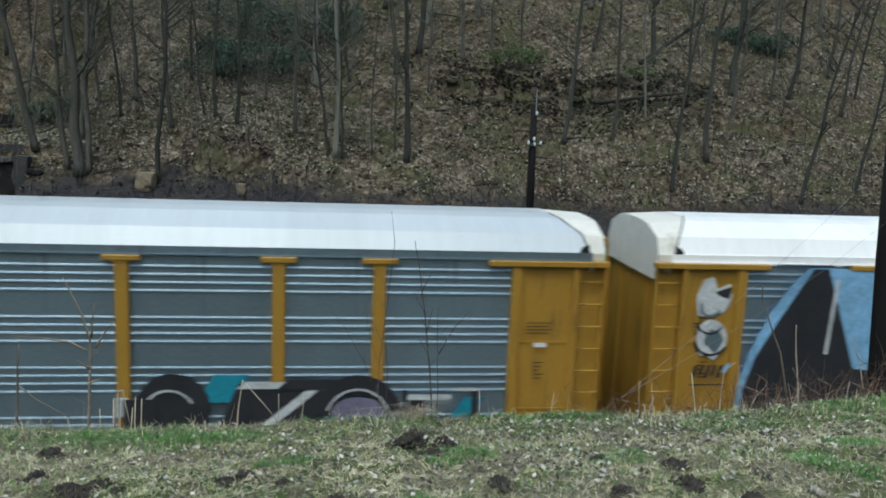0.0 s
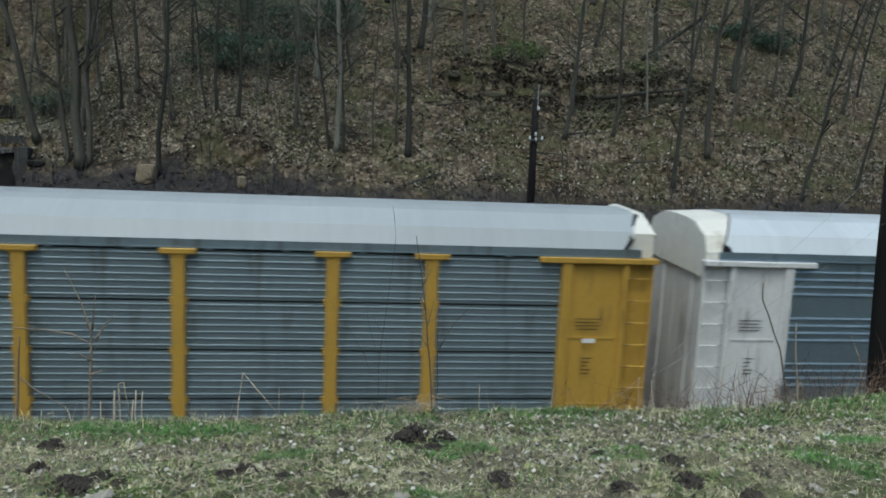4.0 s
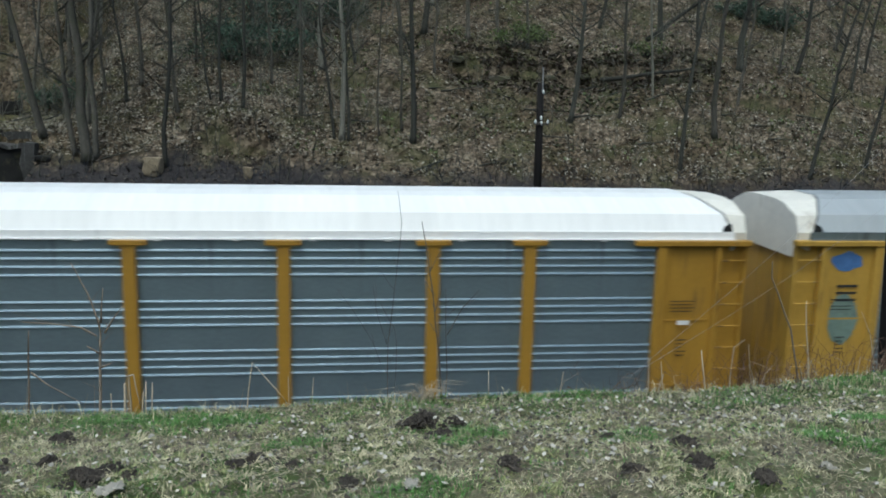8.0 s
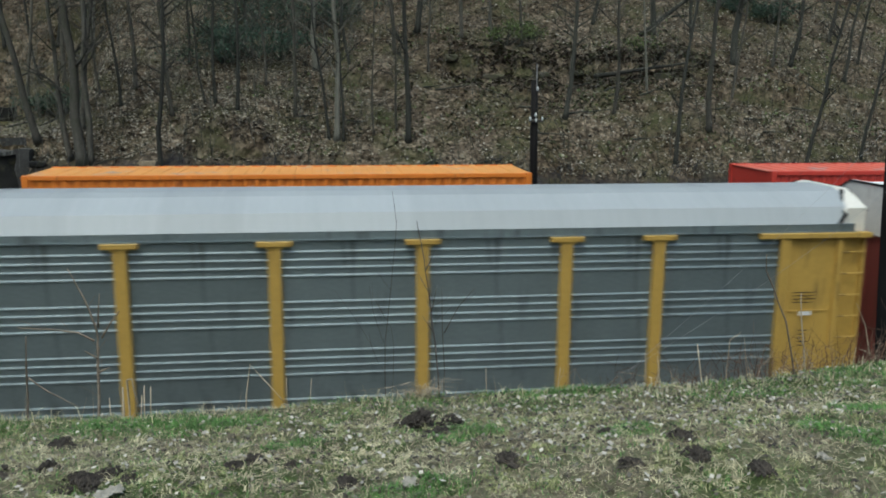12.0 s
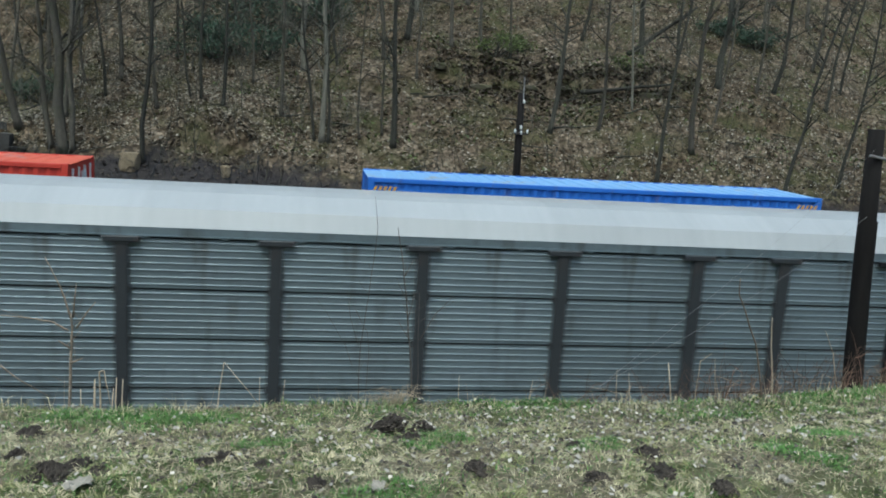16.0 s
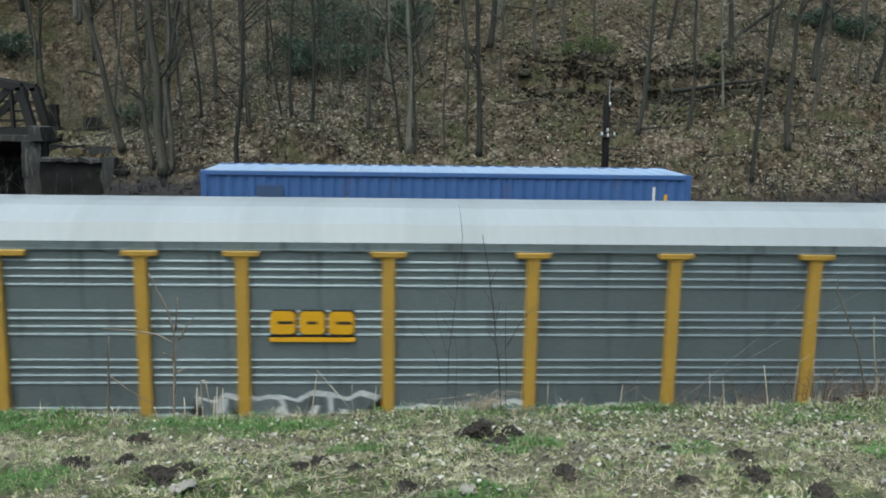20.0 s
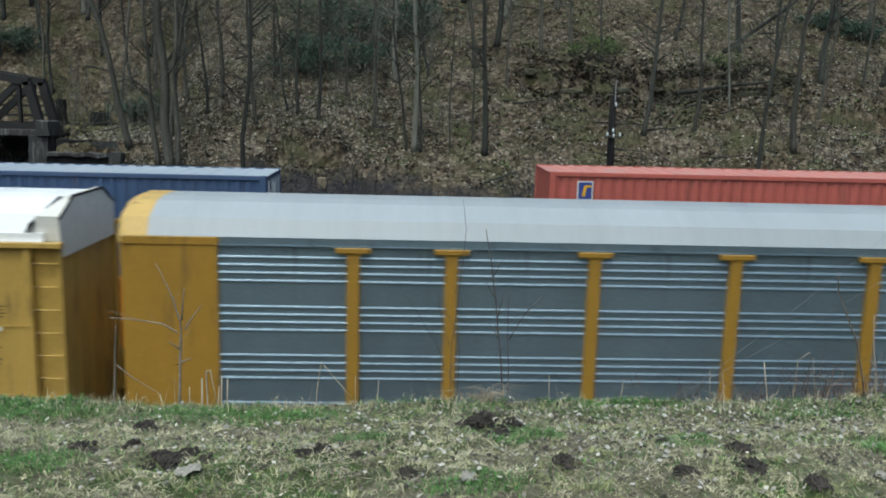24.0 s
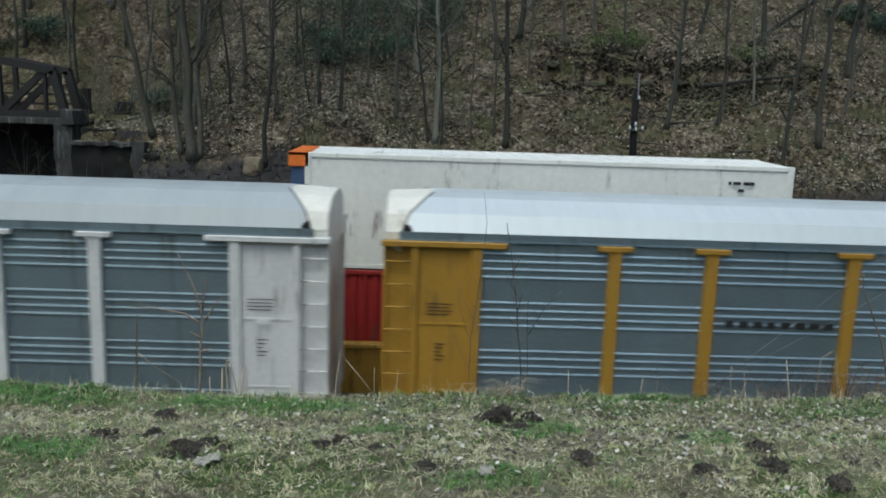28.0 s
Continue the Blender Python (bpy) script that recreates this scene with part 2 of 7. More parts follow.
BOX = dict(rough=0.5, vary=0.1, scale=0.6, fine=6.0, bump=0.05, stain=(0.10, 0.06, 0.045), stain_amount=0.12, stain_stretch=(1.5, 1.5, 0.4), stain_scale=1.2)
box_orange = material("orange_container_paint", (0.68, 0.20, 0.02), **BOX)
box_red = material("bright_red_container_paint", (0.50, 0.045, 0.03), **BOX)
box_light_blue = material("bright_blue_container_paint", (0.03, 0.15, 0.58), **BOX)
box_navy = material("navy_blue_container_paint", (0.055, 0.12, 0.30), **BOX)
box_slate = material("slate_blue_container_paint", (0.05, 0.085, 0.17), **BOX)
box_maroon = material("faded_maroon_container_paint", (0.40, 0.10, 0.075), **BOX)
box_white = material("white_container_paint", (0.72, 0.72, 0.68), **BOX)
box_green = material("green_container_paint", (0.015, 0.16, 0.075), **BOX)
box_dark_red = material("deep_red_container_paint", (0.28, 0.02, 0.02), **BOX)
bark = material("grey_brown_bark", (0.078, 0.073, 0.060), rough=0.95, vary=0.6, scale=2.0, fine=14.0, bump=0.9, stretch=(4, 4, 0.8), rand=0.4, stain=(0.05, 0.055, 0.032), stain_amount=0.45, stain_scale=1.2)
bark_dark = material("dark_wet_bark", (0.034, 0.035, 0.028), rough=0.95, vary=0.4, scale=2.0, fine=14.0, bump=0.5, stretch=(3, 3, 0.6), rand=0.3)
thicket_bark = material("blue_grey_thicket_bark", (0.030, 0.034, 0.042), rough=0.95, vary=0.5, island=0.6)
bark_pale = material("pale_grey_bark", (0.145, 0.143, 0.118), rough=0.95, vary=0.35, scale=2.0, fine=14.0, bump=0.5, stretch=(3, 3, 0.6), rand=0.2)
twig_brown = material("dry_brown_twig", (0.23, 0.19, 0.15), rough=0.9, vary=0.4, rand=0.25)
bramble_brown = material("dark_red_brown_bramble", (0.13, 0.082, 0.058), rough=0.9, vary=0.4, island=0.5)
twig_pale = material("bleached_dry_stalk", (0.47, 0.40, 0.30), rough=0.9, vary=0.25, rand=0.15)
twig_dark = material("grey_sapling_bark", (0.11, 0.10, 0.092), rough=0.9, vary=0.3)
evergreen = material("dark_evergreen_leaves", (0.035, 0.068, 0.042), rough=0.6, vary=0.3, island=0.6)
spring_green = material("fresh_green_leaves", (0.075, 0.105, 0.03), rough=0.7, vary=0.3, island=0.5)
earth_brown = material("dark_leaf_mould", (0.062, 0.048, 0.035), rough=0.98, vary=0.5, scale=3, fine=20, bump=0.5, island=0.6)
soil = material("dark_crumbled_soil", (0.058, 0.049, 0.041), rough=0.98, vary=0.6, scale=8, fine=60, bump=0.8)
concrete = material("weathered_concrete", (0.045, 0.044, 0.040), rough=0.95, vary=0.35, scale=1.2, fine=14, stain=(0.03, 0.03, 0.028), stain_amount=0.5, stain_stretch=(1.5, 1.5, 0.4))
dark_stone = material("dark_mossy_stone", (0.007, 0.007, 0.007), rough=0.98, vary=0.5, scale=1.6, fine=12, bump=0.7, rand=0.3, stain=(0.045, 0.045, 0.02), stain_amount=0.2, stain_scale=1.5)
ledge_stone = material("mossy_ledge_stone", (0.055, 0.050, 0.036), rough=0.98, vary=0.5, scale=1.6, fine=12, bump=0.7, rand=0.3, stain=(0.05, 0.055, 0.02), stain_amount=0.4, stain_scale=1.5)
moss = material("dark_green_moss", (0.050, 0.056, 0.020), rough=0.98, vary=0.4, scale=2, fine=18, island=0.6)
terrace_grass = material("yellow_green_turf", (0.155, 0.150, 0.060), rough=0.95, vary=0.3, island=0.5)
streaked = material("lime_streaked_concrete", (0.040, 0.040, 0.038), rough=0.95, vary=0.5, scale=1.6, fine=14, bump=0.5, stain=(0.20, 0.20, 0.19), stain_amount=0.28, stain_stretch=(3.2, 3.2, 0.35), stain_scale=1.6)
tan_stone = material("tan_weathered_stone", (0.20, 0.165, 0.11), rough=0.98, vary=0.5, scale=2, fine=14, bump=0.7)
bridge_steel = material("black_sooty_steel", (0.016, 0.015, 0.015), rough=0.8, vary=0.3)
litter = material("dry_leaf_litter", (0.200, 0.187, 0.150), rough=0.95, vary=0.2, island=0.55)
straw = material("bleached_dead_grass", (0.47, 0.435, 0.285), rough=0.95, vary=0.6, scale=7.0, island=0.3, coords="World")
thatch = material("brown_grass_thatch", (0.165, 0.138, 0.098), rough=0.95, vary=0.4, scale=7.0, island=0.45, coords="World")
grass_olive = material("yellowish_green_grass", (0.24, 0.255, 0.115), rough=0.9, vary=0.4, scale=6.0, island=0.5, coords="World")
grass_green = material("short_green_grass", (0.105, 0.215, 0.055), rough=0.9, vary=0.4, scale=6.0, island=0.5, coords="World")
litter_brown = material("pinkish_brown_leaf_litter", (0.32, 0.295, 0.24), rough=0.95, vary=0.2, island=0.45)
bank_leaf = material("silvery_fallen_leaf", (0.42, 0.40, 0.35), rough=0.85, vary=0.2, island=0.4)
pale_leaf = material("bleached_fallen_leaf", (0.35, 0.33, 0.285), rough=0.9, vary=0.2, island=0.35)


def ground_material():
    """Turf on the bank, stone ballast on the track bed, leaf litter on the hillside: by place on the ground."""
    mat = bpy.data.materials.new("turf_ballast_and_leaf_litter")
    mat.use_nodes = True
    nt = mat.node_tree
    n, l = nt.nodes, nt.links
    bsdf = n["Principled BSDF"]
    pos = n.new("ShaderNodeNewGeometry").outputs["Position"]
    sep = n.new("ShaderNodeSeparateXYZ")
    l.new(pos, sep.inputs[0])

    def tex(kind, sc, detail=5.0):
        t = n.new(kind)
        t.inputs["Scale"].default_value = sc
        if kind == "ShaderNodeTexNoise":
            t.inputs["Detail"].default_value, t.inputs["Roughness"].default_value = detail, 0.65
        l.new(pos, t.inputs["Vector"])
        return t

    def ramp(source, stops):
        r = n.new("ShaderNodeValToRGB")
        el = r.color_ramp.elements
        while len(el) < len(stops):
            el.new(0.5)
        for e, (at, c) in zip(el, stops):
            e.position, e.color = at, (*c, 1)
        l.new(source, r.inputs["Fac"])
        return r.outputs[0]

    def mix(f, a, b, kind="MIX"):
        m = n.new("ShaderNodeMix")
        m.data_type, m.blend_type = "RGBA", kind
        if hasattr(f, "is_linked"):
            l.new(f, m.inputs["Factor"])
        else:
            m.inputs["Factor"].default_value = f
        l.new(a, m.inputs["A"])
        l.new(b, m.inputs["B"])
        return m.outputs["Result"]

    def step(a, b):
        r = n.new("ShaderNodeMapRange")
        r.inputs["From Min"].default_value, r.inputs["From Max"].default_value = a, b
        l.new(sep.outputs["Y"], r.inputs["Value"])
        return r.outputs[0]

    fine, mid, wide = tex("ShaderNodeTexNoise", 30), tex("ShaderNodeTexNoise", 5), tex("ShaderNodeTexNoise", 0.9)
    turf = mix(ramp(wide.outputs["Fac"], [(0.42, (0, 0, 0)), (0.58, (1, 1, 1))]),
               ramp(fine.outputs["Fac"], [(0.3, (0.10, 0.09, 0.06)), (0.65, (0.25, 0.23, 0.155))]),
               ramp(mid.outputs["Fac"], [(0.3, (0.045, 0.06, 0.022)), (0.65, (0.10, 0.13, 0.05))]))
    stone = ramp(tex("ShaderNodeTexVoronoi", 14).outputs["Color"], [(0.2, (0.05, 0.048, 0.045)), (0.8, (0.17, 0.16, 0.15))])
    speck = ramp(tex("ShaderNodeTexVoronoi", 7).outputs["Color"], [(0.2, (0.05, 0.044, 0.035)), (0.6, (0.122, 0.108, 0.086)), (0.9, (0.23, 0.205, 0.17))])
    damp = ramp(tex("ShaderNodeTexNoise", 0.22).outputs["Fac"], [(0.35, (0.62, 0.55, 0.46)), (0.6, (1.1, 1.05, 1.0))])
    moss = ramp(tex("ShaderNodeTexNoise", 0.5, 7).outputs["Fac"], [(0.47, (0, 0, 0)), (0.66, (0.75, 0.75, 0.75))])
    green = ramp(mid.outputs["Fac"], [(0.3, (0.036, 0.042, 0.018)), (0.7, (0.095, 0.10, 0.045))])
    # patches of painted light and shade, for bumps the mesh is too coarse for
    broken = ramp(tex("ShaderNodeTexNoise", 1.5, 6).outputs["Fac"], [(0.36, (0.36, 0.32, 0.27)), (0.52, (1.0, 0.97, 0.93)), (0.70, (1.6, 1.57, 1.52))])
    hill = mix(moss, mix(1.0, mix(1.0, speck, damp, "MULTIPLY"), broken, "MULTIPLY"), green)
    cinder = ramp(mid.outputs["Fac"], [(0.3, (0.018, 0.018, 0.02)), (0.7, (0.06, 0.055, 0.055))])
    edge = n.new("ShaderNodeMath")
    edge.operation = "MULTIPLY_ADD"
    l.new(wide.outputs["Fac"], edge.inputs[0])
    edge.inputs[1].default_value = 3.0
    west = n.new("ShaderNodeMapRange")
    west.inputs["From Min"].default_value, west.inputs["From Max"].default_value = -4.0, 3.0
    west.inputs["To Min"].default_value, west.inputs["To Max"].default_value = -0.9, 0.0
    l.new(sep.outputs["X"], west.inputs["Value"])
    along = n.new("ShaderNodeMath")
    l.new(sep.outputs["Y"], along.inputs[0])
    l.new(west.outputs[0], along.inputs[1])
    l.new(along.outputs[0], edge.inputs[2])
    verge = n.new("ShaderNodeMapRange")
    verge.inputs["From Min"].default_value, verge.inputs["From Max"].default_value = 38.8, 39.8
    l.new(edge.outputs[0], verge.inputs["Value"])
    hill = mix(verge.outputs[0], cinder, hill)
    # the added rise behind the camera takes the hill's dark colour
    turf = mix(step(-9.0, -5.0), hill, turf)
    colour = mix(step(26.0, 29.0), mix(step(10.0, 13.0), turf, stone), hill)
    l.new(colour, bsdf.inputs["Base Color"])
    bsdf.inputs["Roughness"].default_value = 0.97
    bsdf.inputs["Specular IOR Level"].default_value = 0.1
    bp = n.new("ShaderNodeBump")
    bp.inputs["Strength"].default_value, bp.inputs["Distance"].default_value = 0.7, 0.05
    l.new(fine.outputs["Fac"], bp.inputs["Height"])
    l.new(bp.outputs[0], bsdf.inputs["Normal"])
    return mat


ground_mat = ground_material()

# ---- the ground: one sheet from the bank over the track bed to the wooded hill ----
TRACK_NEAR, TRACK_FAR = 17.815, 22.10


CUTS = [(5.5, 14.5, 46.1, 0.42), (12.0, 21.0, 46.6, 0.36), (8.4, 12.6, 44.3, 0.25), (-6.8, -2.2, 39.4, 0.6), (20.0, 27.0, 43.5, 0.3), (-1.5, 4.0, 44.5, 0.25)]


def smooth(a, b, x):
    s = min(max((x - a) / (b - a), 0.0), 1.0)
    return s * s * (3 - 2 * s)


def ground_z(x, y):
    crest = 6.09 + 0.06 * max(x - 2.3, 0.0) + 0.012 * max(x - 3.0, 0.0) ** 2 - 0.05 * smooth(0.4, -0.8, x) + 0.05 * smooth(-1.2, -3.0, x)
    crest = min(crest, 8.0)
    if y < 5.3:
        top = 6.42 + 0.03 * max(min(x, 12.0), 0.0)
        z = top + (crest - top) * smooth(3.2, 5.3, y)
        # unseen rise behind the camera, added to darken what the steel reflects
        if y < -6.0:
            z += 0.52 * min(-6.0 - y, 60.0) + 1.2 * noise.noise((x * 0.05, y * 0.05, 0.0))
        return z + 0.025 * noise.noise((x * 1.7, y * 1.7, 0.0)) + 0.028 * noise.noise((x * 5.5, y * 5.5, 3.0)) + 0.017 * noise.noise((x * 13, y * 13, 5.0))
    if y < 14.0:
        s = min((y - 5.3) / 8.2, 1.0)
        return crest + (-0.42 - crest) * (s ** 0.9) + 0.04 * noise.noise((x * 0.8, y * 0.8, 1.0)) * min(1, (14 - y))
    if y < 26.0:
        return -0.42 + 0.17 * max(smooth(2.6, 1.7, abs(y - TRACK_NEAR)), smooth(2.6, 1.7, abs(y - TRACK_FAR)))
    # the far side: a verge, then the hillside
    d = y - 26.0
    z = -0.42 + 4.3 * smooth(0, 14, d) + 0.58 * max(d - 11.0, 0.0)
    if y > 90:
        z -= 0.5 * (y - 90)
    z = max(z, -0.42)
    z += 0.55 * noise.noise((x * 0.11, y * 0.13, 5.0)) * smooth(2, 14, d) + 0.16 * noise.noise((x * 0.55, y * 0.55, 9.0)) * smooth(2, 8, d)
    # ragged cuts in the slope, each a small earth cliff
    for x0, x1, yc, h in CUTS:
        inside = smooth(x0, x0 + 1.2, x) * smooth(x1, x1 - 1.2, x)
        if inside > 0:
            line = yc + 0.5 * noise.noise((x * 0.6, 3.0, x0)) + 0.22 * noise.noise((x * 2.1, 7.0, x0))
            z += inside * h * (smooth(line - 0.35, line + 0.35, y) * smooth(line + 5.0, line + 0.6, y) - 0.9 * smooth(line - 2.2, line - 0.2, y) * smooth(line + 0.1, line - 0.1, y))
    # the creek's gully and the terrace beside the bridge
    terrace = smooth(-11.0, -13.0, x) * smooth(39.4, 39.9, y) * smooth(52, 46, y)
    z = z + (5.87 + 0.065 * (y - 40) + 0.05 * noise.noise((x * 0.9, y * 0.9, 2.0)) - z) * terrace
    gully = smooth(-15.8, -17.2, x) * smooth(43.6, 42.6, y) * smooth(24, 30, y)
    z = z + (1.2 - z) * gully
    lower = smooth(-12.6, -13.6, x) * smooth(39.7, 39.0, y) * smooth(28, 34, y)
    z = z + (min(z, 3.2) - z) * lower
    return z


def spaced(*runs):
    out = []
    for a, b, s in runs:
        out += list(np.arange(a, b - s * 0.25, s))
    return out + [runs[-1][1]]


def build_ground():
    xs = spaced((-600, -60, 45), (-60, -24, 3.0), (-24, -6, 0.5), (-6, -3.4, 0.2), (-3.4, 5.6, 0.045), (5.6, 8, 0.2), (8, 40, 0.7), (40, 80, 4), (80, 600, 40))
    ys = spaced((-300, -20, 40), (-20, 2, 2.0), (2, 2.7, 0.1), (2.7, 5.6, 0.045), (5.6, 6.4, 0.1), (6.4, 14, 0.5), (14, 26.4, 0.4), (26.4, 56, 0.35), (56, 96, 2.0), (96, 700, 60))
    verts = [(x, y, ground_z(x, y)) for y in ys for x in xs]
    n = len(xs)
    faces = [(j * n + i, j * n + i + 1, (j + 1) * n + i + 1, (j + 1) * n + i) for j in range(len(ys) - 1) for i in range(n - 1)]
    me = array_mesh("ground", np.array(verts), np.array(faces), ground_mat, smooth=True)
    return tagged(new("ground", me), "grassy bank, stone track bed and leaf-covered hillside", "ground", kind="structure")


build_ground()

# ---- the two tracks ----
def build_track(y, name):
    root = tagged(new(name), "railway track of worn steel rails on dark wooden ties", "railway track", kind="structure")
    root.location = (0, y, 0)
    head = [(-0.037, 0.0), (0.037, 0.0), (0.037, -0.03), (0.010, -0.045), (0.010, -0.13), (0.07, -0.145), (0.07, -0.16), (-0.07, -0.16), (-0.07, -0.145), (-0.010, -0.13), (-0.010, -0.045), (-0.037, -0.03)]
    rail = Geo().extrude(head, -500, 500).mesh("rail", rail_steel)
    for side in (-0.755, 0.755):
        put("rail", rail, root, 0, side, 0)
    tie = Geo().box(-0.115, 0.115, -1.3, 1.3, -0.33, -0.16, 0.012).mesh("tie", tie_wood)
    for k in range(-70, 71):
        put("tie", tie, root, k * 0.55, 0, 0)


build_track(TRACK_NEAR, "railway_track")
build_track(TRACK_FAR, "railway_track")

# ---- autorack cars of the near train ----
LENGTH, PITCH, HALF = 27.13, 28.2, 1.60
STRETCH = 1.02
POSTS = [4.54, 6.46, 9.29, 12.12, 14.95, 17.79, 20.67, 22.59]
EDGES = [1.92] + POSTS + [LENGTH - 1.92]
FLOOR, CAP, EAVE = 1.15, 5.19, 5.35
CACHE = {}


def once(key, make):
    if key not in CACHE:
        CACHE[key] = make()
    return CACHE[key]


def rib_profile(kind):
    """Outer line (y outwards negative, z) of a side sheet, from bottom to top."""
    pts = []
    if kind == "bold":
        z = FLOOR
        pts.append((0.0, z))
        for base in (1.46, 2.45, 3.44, 4.43):
            for k in range(4):
                c = base + 0.08 + k * 0.157
                if c > 5.05:
                    continue
                pts += [(0.0, c - 0.046), (-0.020, c - 0.036), (-0.020, c - 0.010), (-0.009, c + 0.016), (0.0, c + 0.020)]
        pts = [q for q in pts if q[1] <= 5.16]
        pts.append((0.0, 5.17))
    return pts


def fine_profile(z0, z1):
    pts = [(0.0, z0)]
    n = 7
    s = (z1 - z0) / n
    for k in range(n):
        a = z0 + k * s
        pts += [(0.0, a + 0.30 * s), (-0.008, a + 0.44 * s), (-0.008, a + 0.58 * s), (0.0, a + 0.70 * s)]
    pts.append((0.0, z1))
    return pts


def sheet_mesh(name, line, length, mat):
    """A thick side sheet, its outer line rolled along x; the outer face looks towards -y."""
    prof = line + [(0.06, line[-1][1]), (0.06, line[0][1])]
    return Geo().extrude(prof, 0.0, length).mesh(name, mat)


def bold_sheet(length, mat):
    return once(("bold", round(length, 2), mat.name), lambda: sheet_mesh("side_panel", rib_profile("bold"), length, mat))


SEAMS = [1.20, 2.215, 3.20, 4.175, 5.165]


def fine_sheet(i, length, mat):
    return once(("fine", i, round(length, 2), mat.name), lambda: sheet_mesh("side_panel", fine_profile(SEAMS[i] + 0.022, SEAMS[i + 1] - 0.022), length, mat))


def post_mesh(mat, brackets, tee):
    def make():
        g = Geo().box(-0.125, 0.125, -0.10, 0.05, FLOOR, CAP - 0.02, 0.012)
        if tee:
            g.box(-0.34, 0.34, -0.13, 0.05, CAP - 0.10, CAP, 0.01)
            g.add([(-0.19, -0.11, CAP - 0.09), (0.19, -0.11, CAP - 0.09), (0.12, -0.105, CAP - 0.16), (-0.12, -0.105, CAP - 0.16), (-0.19, 0.0, CAP - 0.09), (0.19, 0.0, CAP - 0.09), (0.12, 0.0, CAP - 0.16), (-0.12, 0.0, CAP - 0.16)],
                  [(0, 3, 2, 1), (4, 5, 6, 7), (0, 4, 7, 3), (1, 2, 6, 5), (3, 7, 6, 2)])
        if brackets:
            for z in SEAMS[1:4]:
                g.box(-0.165, 0.165, -0.075, 0.04, z - 0.07, z + 0.07, 0.01)
        return g.mesh("post", mat)
    return once(("post", mat.name, brackets, tee), make)


def corner_mesh(mat, hood):
    """The flat plate and ladder bay at one corner of a car, 1.92 m long from x = 0."""
    def make():
        g = Geo()
        g.box(0.60, 1.80, -0.02, 0.05, FLOOR, 5.06)
        g.box(0.72, 1.70, -0.035, 0.0, 3.50, 3.54)
        g.box(0.72, 1.70, -0.035, 0.0, 2.10, 2.14)
        return g.mesh("corner_panel", mat)
    return once(("corner", mat.name, hood), make)


def hood_corner_mesh(mat):
    """A plain corner plate that turns round the car's end in a smooth bend."""
    def make():
        line = [(0.12, 0.42), (0.03, 0.30), (0.0, 0.16), (0.03, 0.06), (0.10, 0.0), (0.20, -0.045), (0.34, -0.06), (1.92, -0.06), (1.92, 0.05), (0.30, 0.05), (0.16, 0.16), (0.16, 0.42)]
        n = len(line)
        v = [(x, y, z) for z in (FLOOR, EAVE - 0.13) for x, y in line]
        f = [(i, (i + 1) % n, (i + 1) % n + n, i + n) for i in range(n)] + [tuple(range(n)), tuple(reversed(range(n, 2 * n)))]
        return Geo().add(v, f).mesh("corner_panel", mat)
    return once(("hoodcorner", mat.name), make)


def frame_meshes(mat):
    """The two uprights, the thin end stile and the sheet behind the ladder."""
    return once(("frames", mat.name), lambda: [
        ("upright", Geo().box(1.72, 1.93, -0.11, 0.05, FLOOR, 5.10, 0.012).mesh("upright", mat)),
        ("upright", Geo().box(0.55, 0.68, -0.10, 0.05, FLOOR, 5.10, 0.012).mesh("upright", mat)),
        ("end_stile", Geo().box(0.0, 0.07, -0.02, 0.10, FLOOR, 5.10, 0.008).mesh("end_stile", mat)),
        ("ladder_backing", Geo().box(0.07, 0.55, 0.06, 0.10, FLOOR, 5.06).mesh("ladder_backing", mat))])


def beam_mesh(mat):
    return once(("beam", mat.name), lambda: Geo().box(-0.05, 2.40, -0.14, 0.05, CAP - 0.11, CAP + 0.0, 0.012).mesh("cap_beam", mat))


def rung_mesh(mat):
    return once(("rung", mat.name), lambda: Geo().tube([(0.04, -0.05, 0), (0.58, -0.05, 0)], [0.017, 0.017], 6).mesh("rung", mat))


ROOF_LINE = [(-1.60, EAVE), (-1.44, 5.70), (-0.82, 5.95), (-0.42, 6.00), (0.42, 6.00), (0.82, 5.95), (1.44, 5.70), (1.60, EAVE)]


SHEETS = 17


def roof_sheet(mat, hood, k, capped=False):
    """One of the roof's sheets, with a low standing seam over its right edge; the outer ones are cut back at the eaves."""
    shape = "left" if k == 0 else "right" if k == SHEETS - 1 else "mid"

    def make():
        inset = SEAM_INSET + SEAM_INSET[::-1] if capped else [0.55] * 8 if hood else [0.62, 0.40, 0.10, 0.02, 0.02, 0.10, 0.40, 0.62]
        w = LENGTH / SHEETS
        a = inset if shape == "left" else [0.0] * 8
        b = [w - i for i in inset] if shape == "right" else [w] * 8
        g = Geo().extrude(ROOF_LINE, a, b, closed=False)
        if shape != "right":
            g.extrude([(y * 1.004, z + 0.010) for y, z in ROOF_LINE], w - 0.02, w + 0.02, closed=False)
        return g.mesh("roof_sheet", mat)
    return once(("roof", mat.name, hood, shape, capped), make)


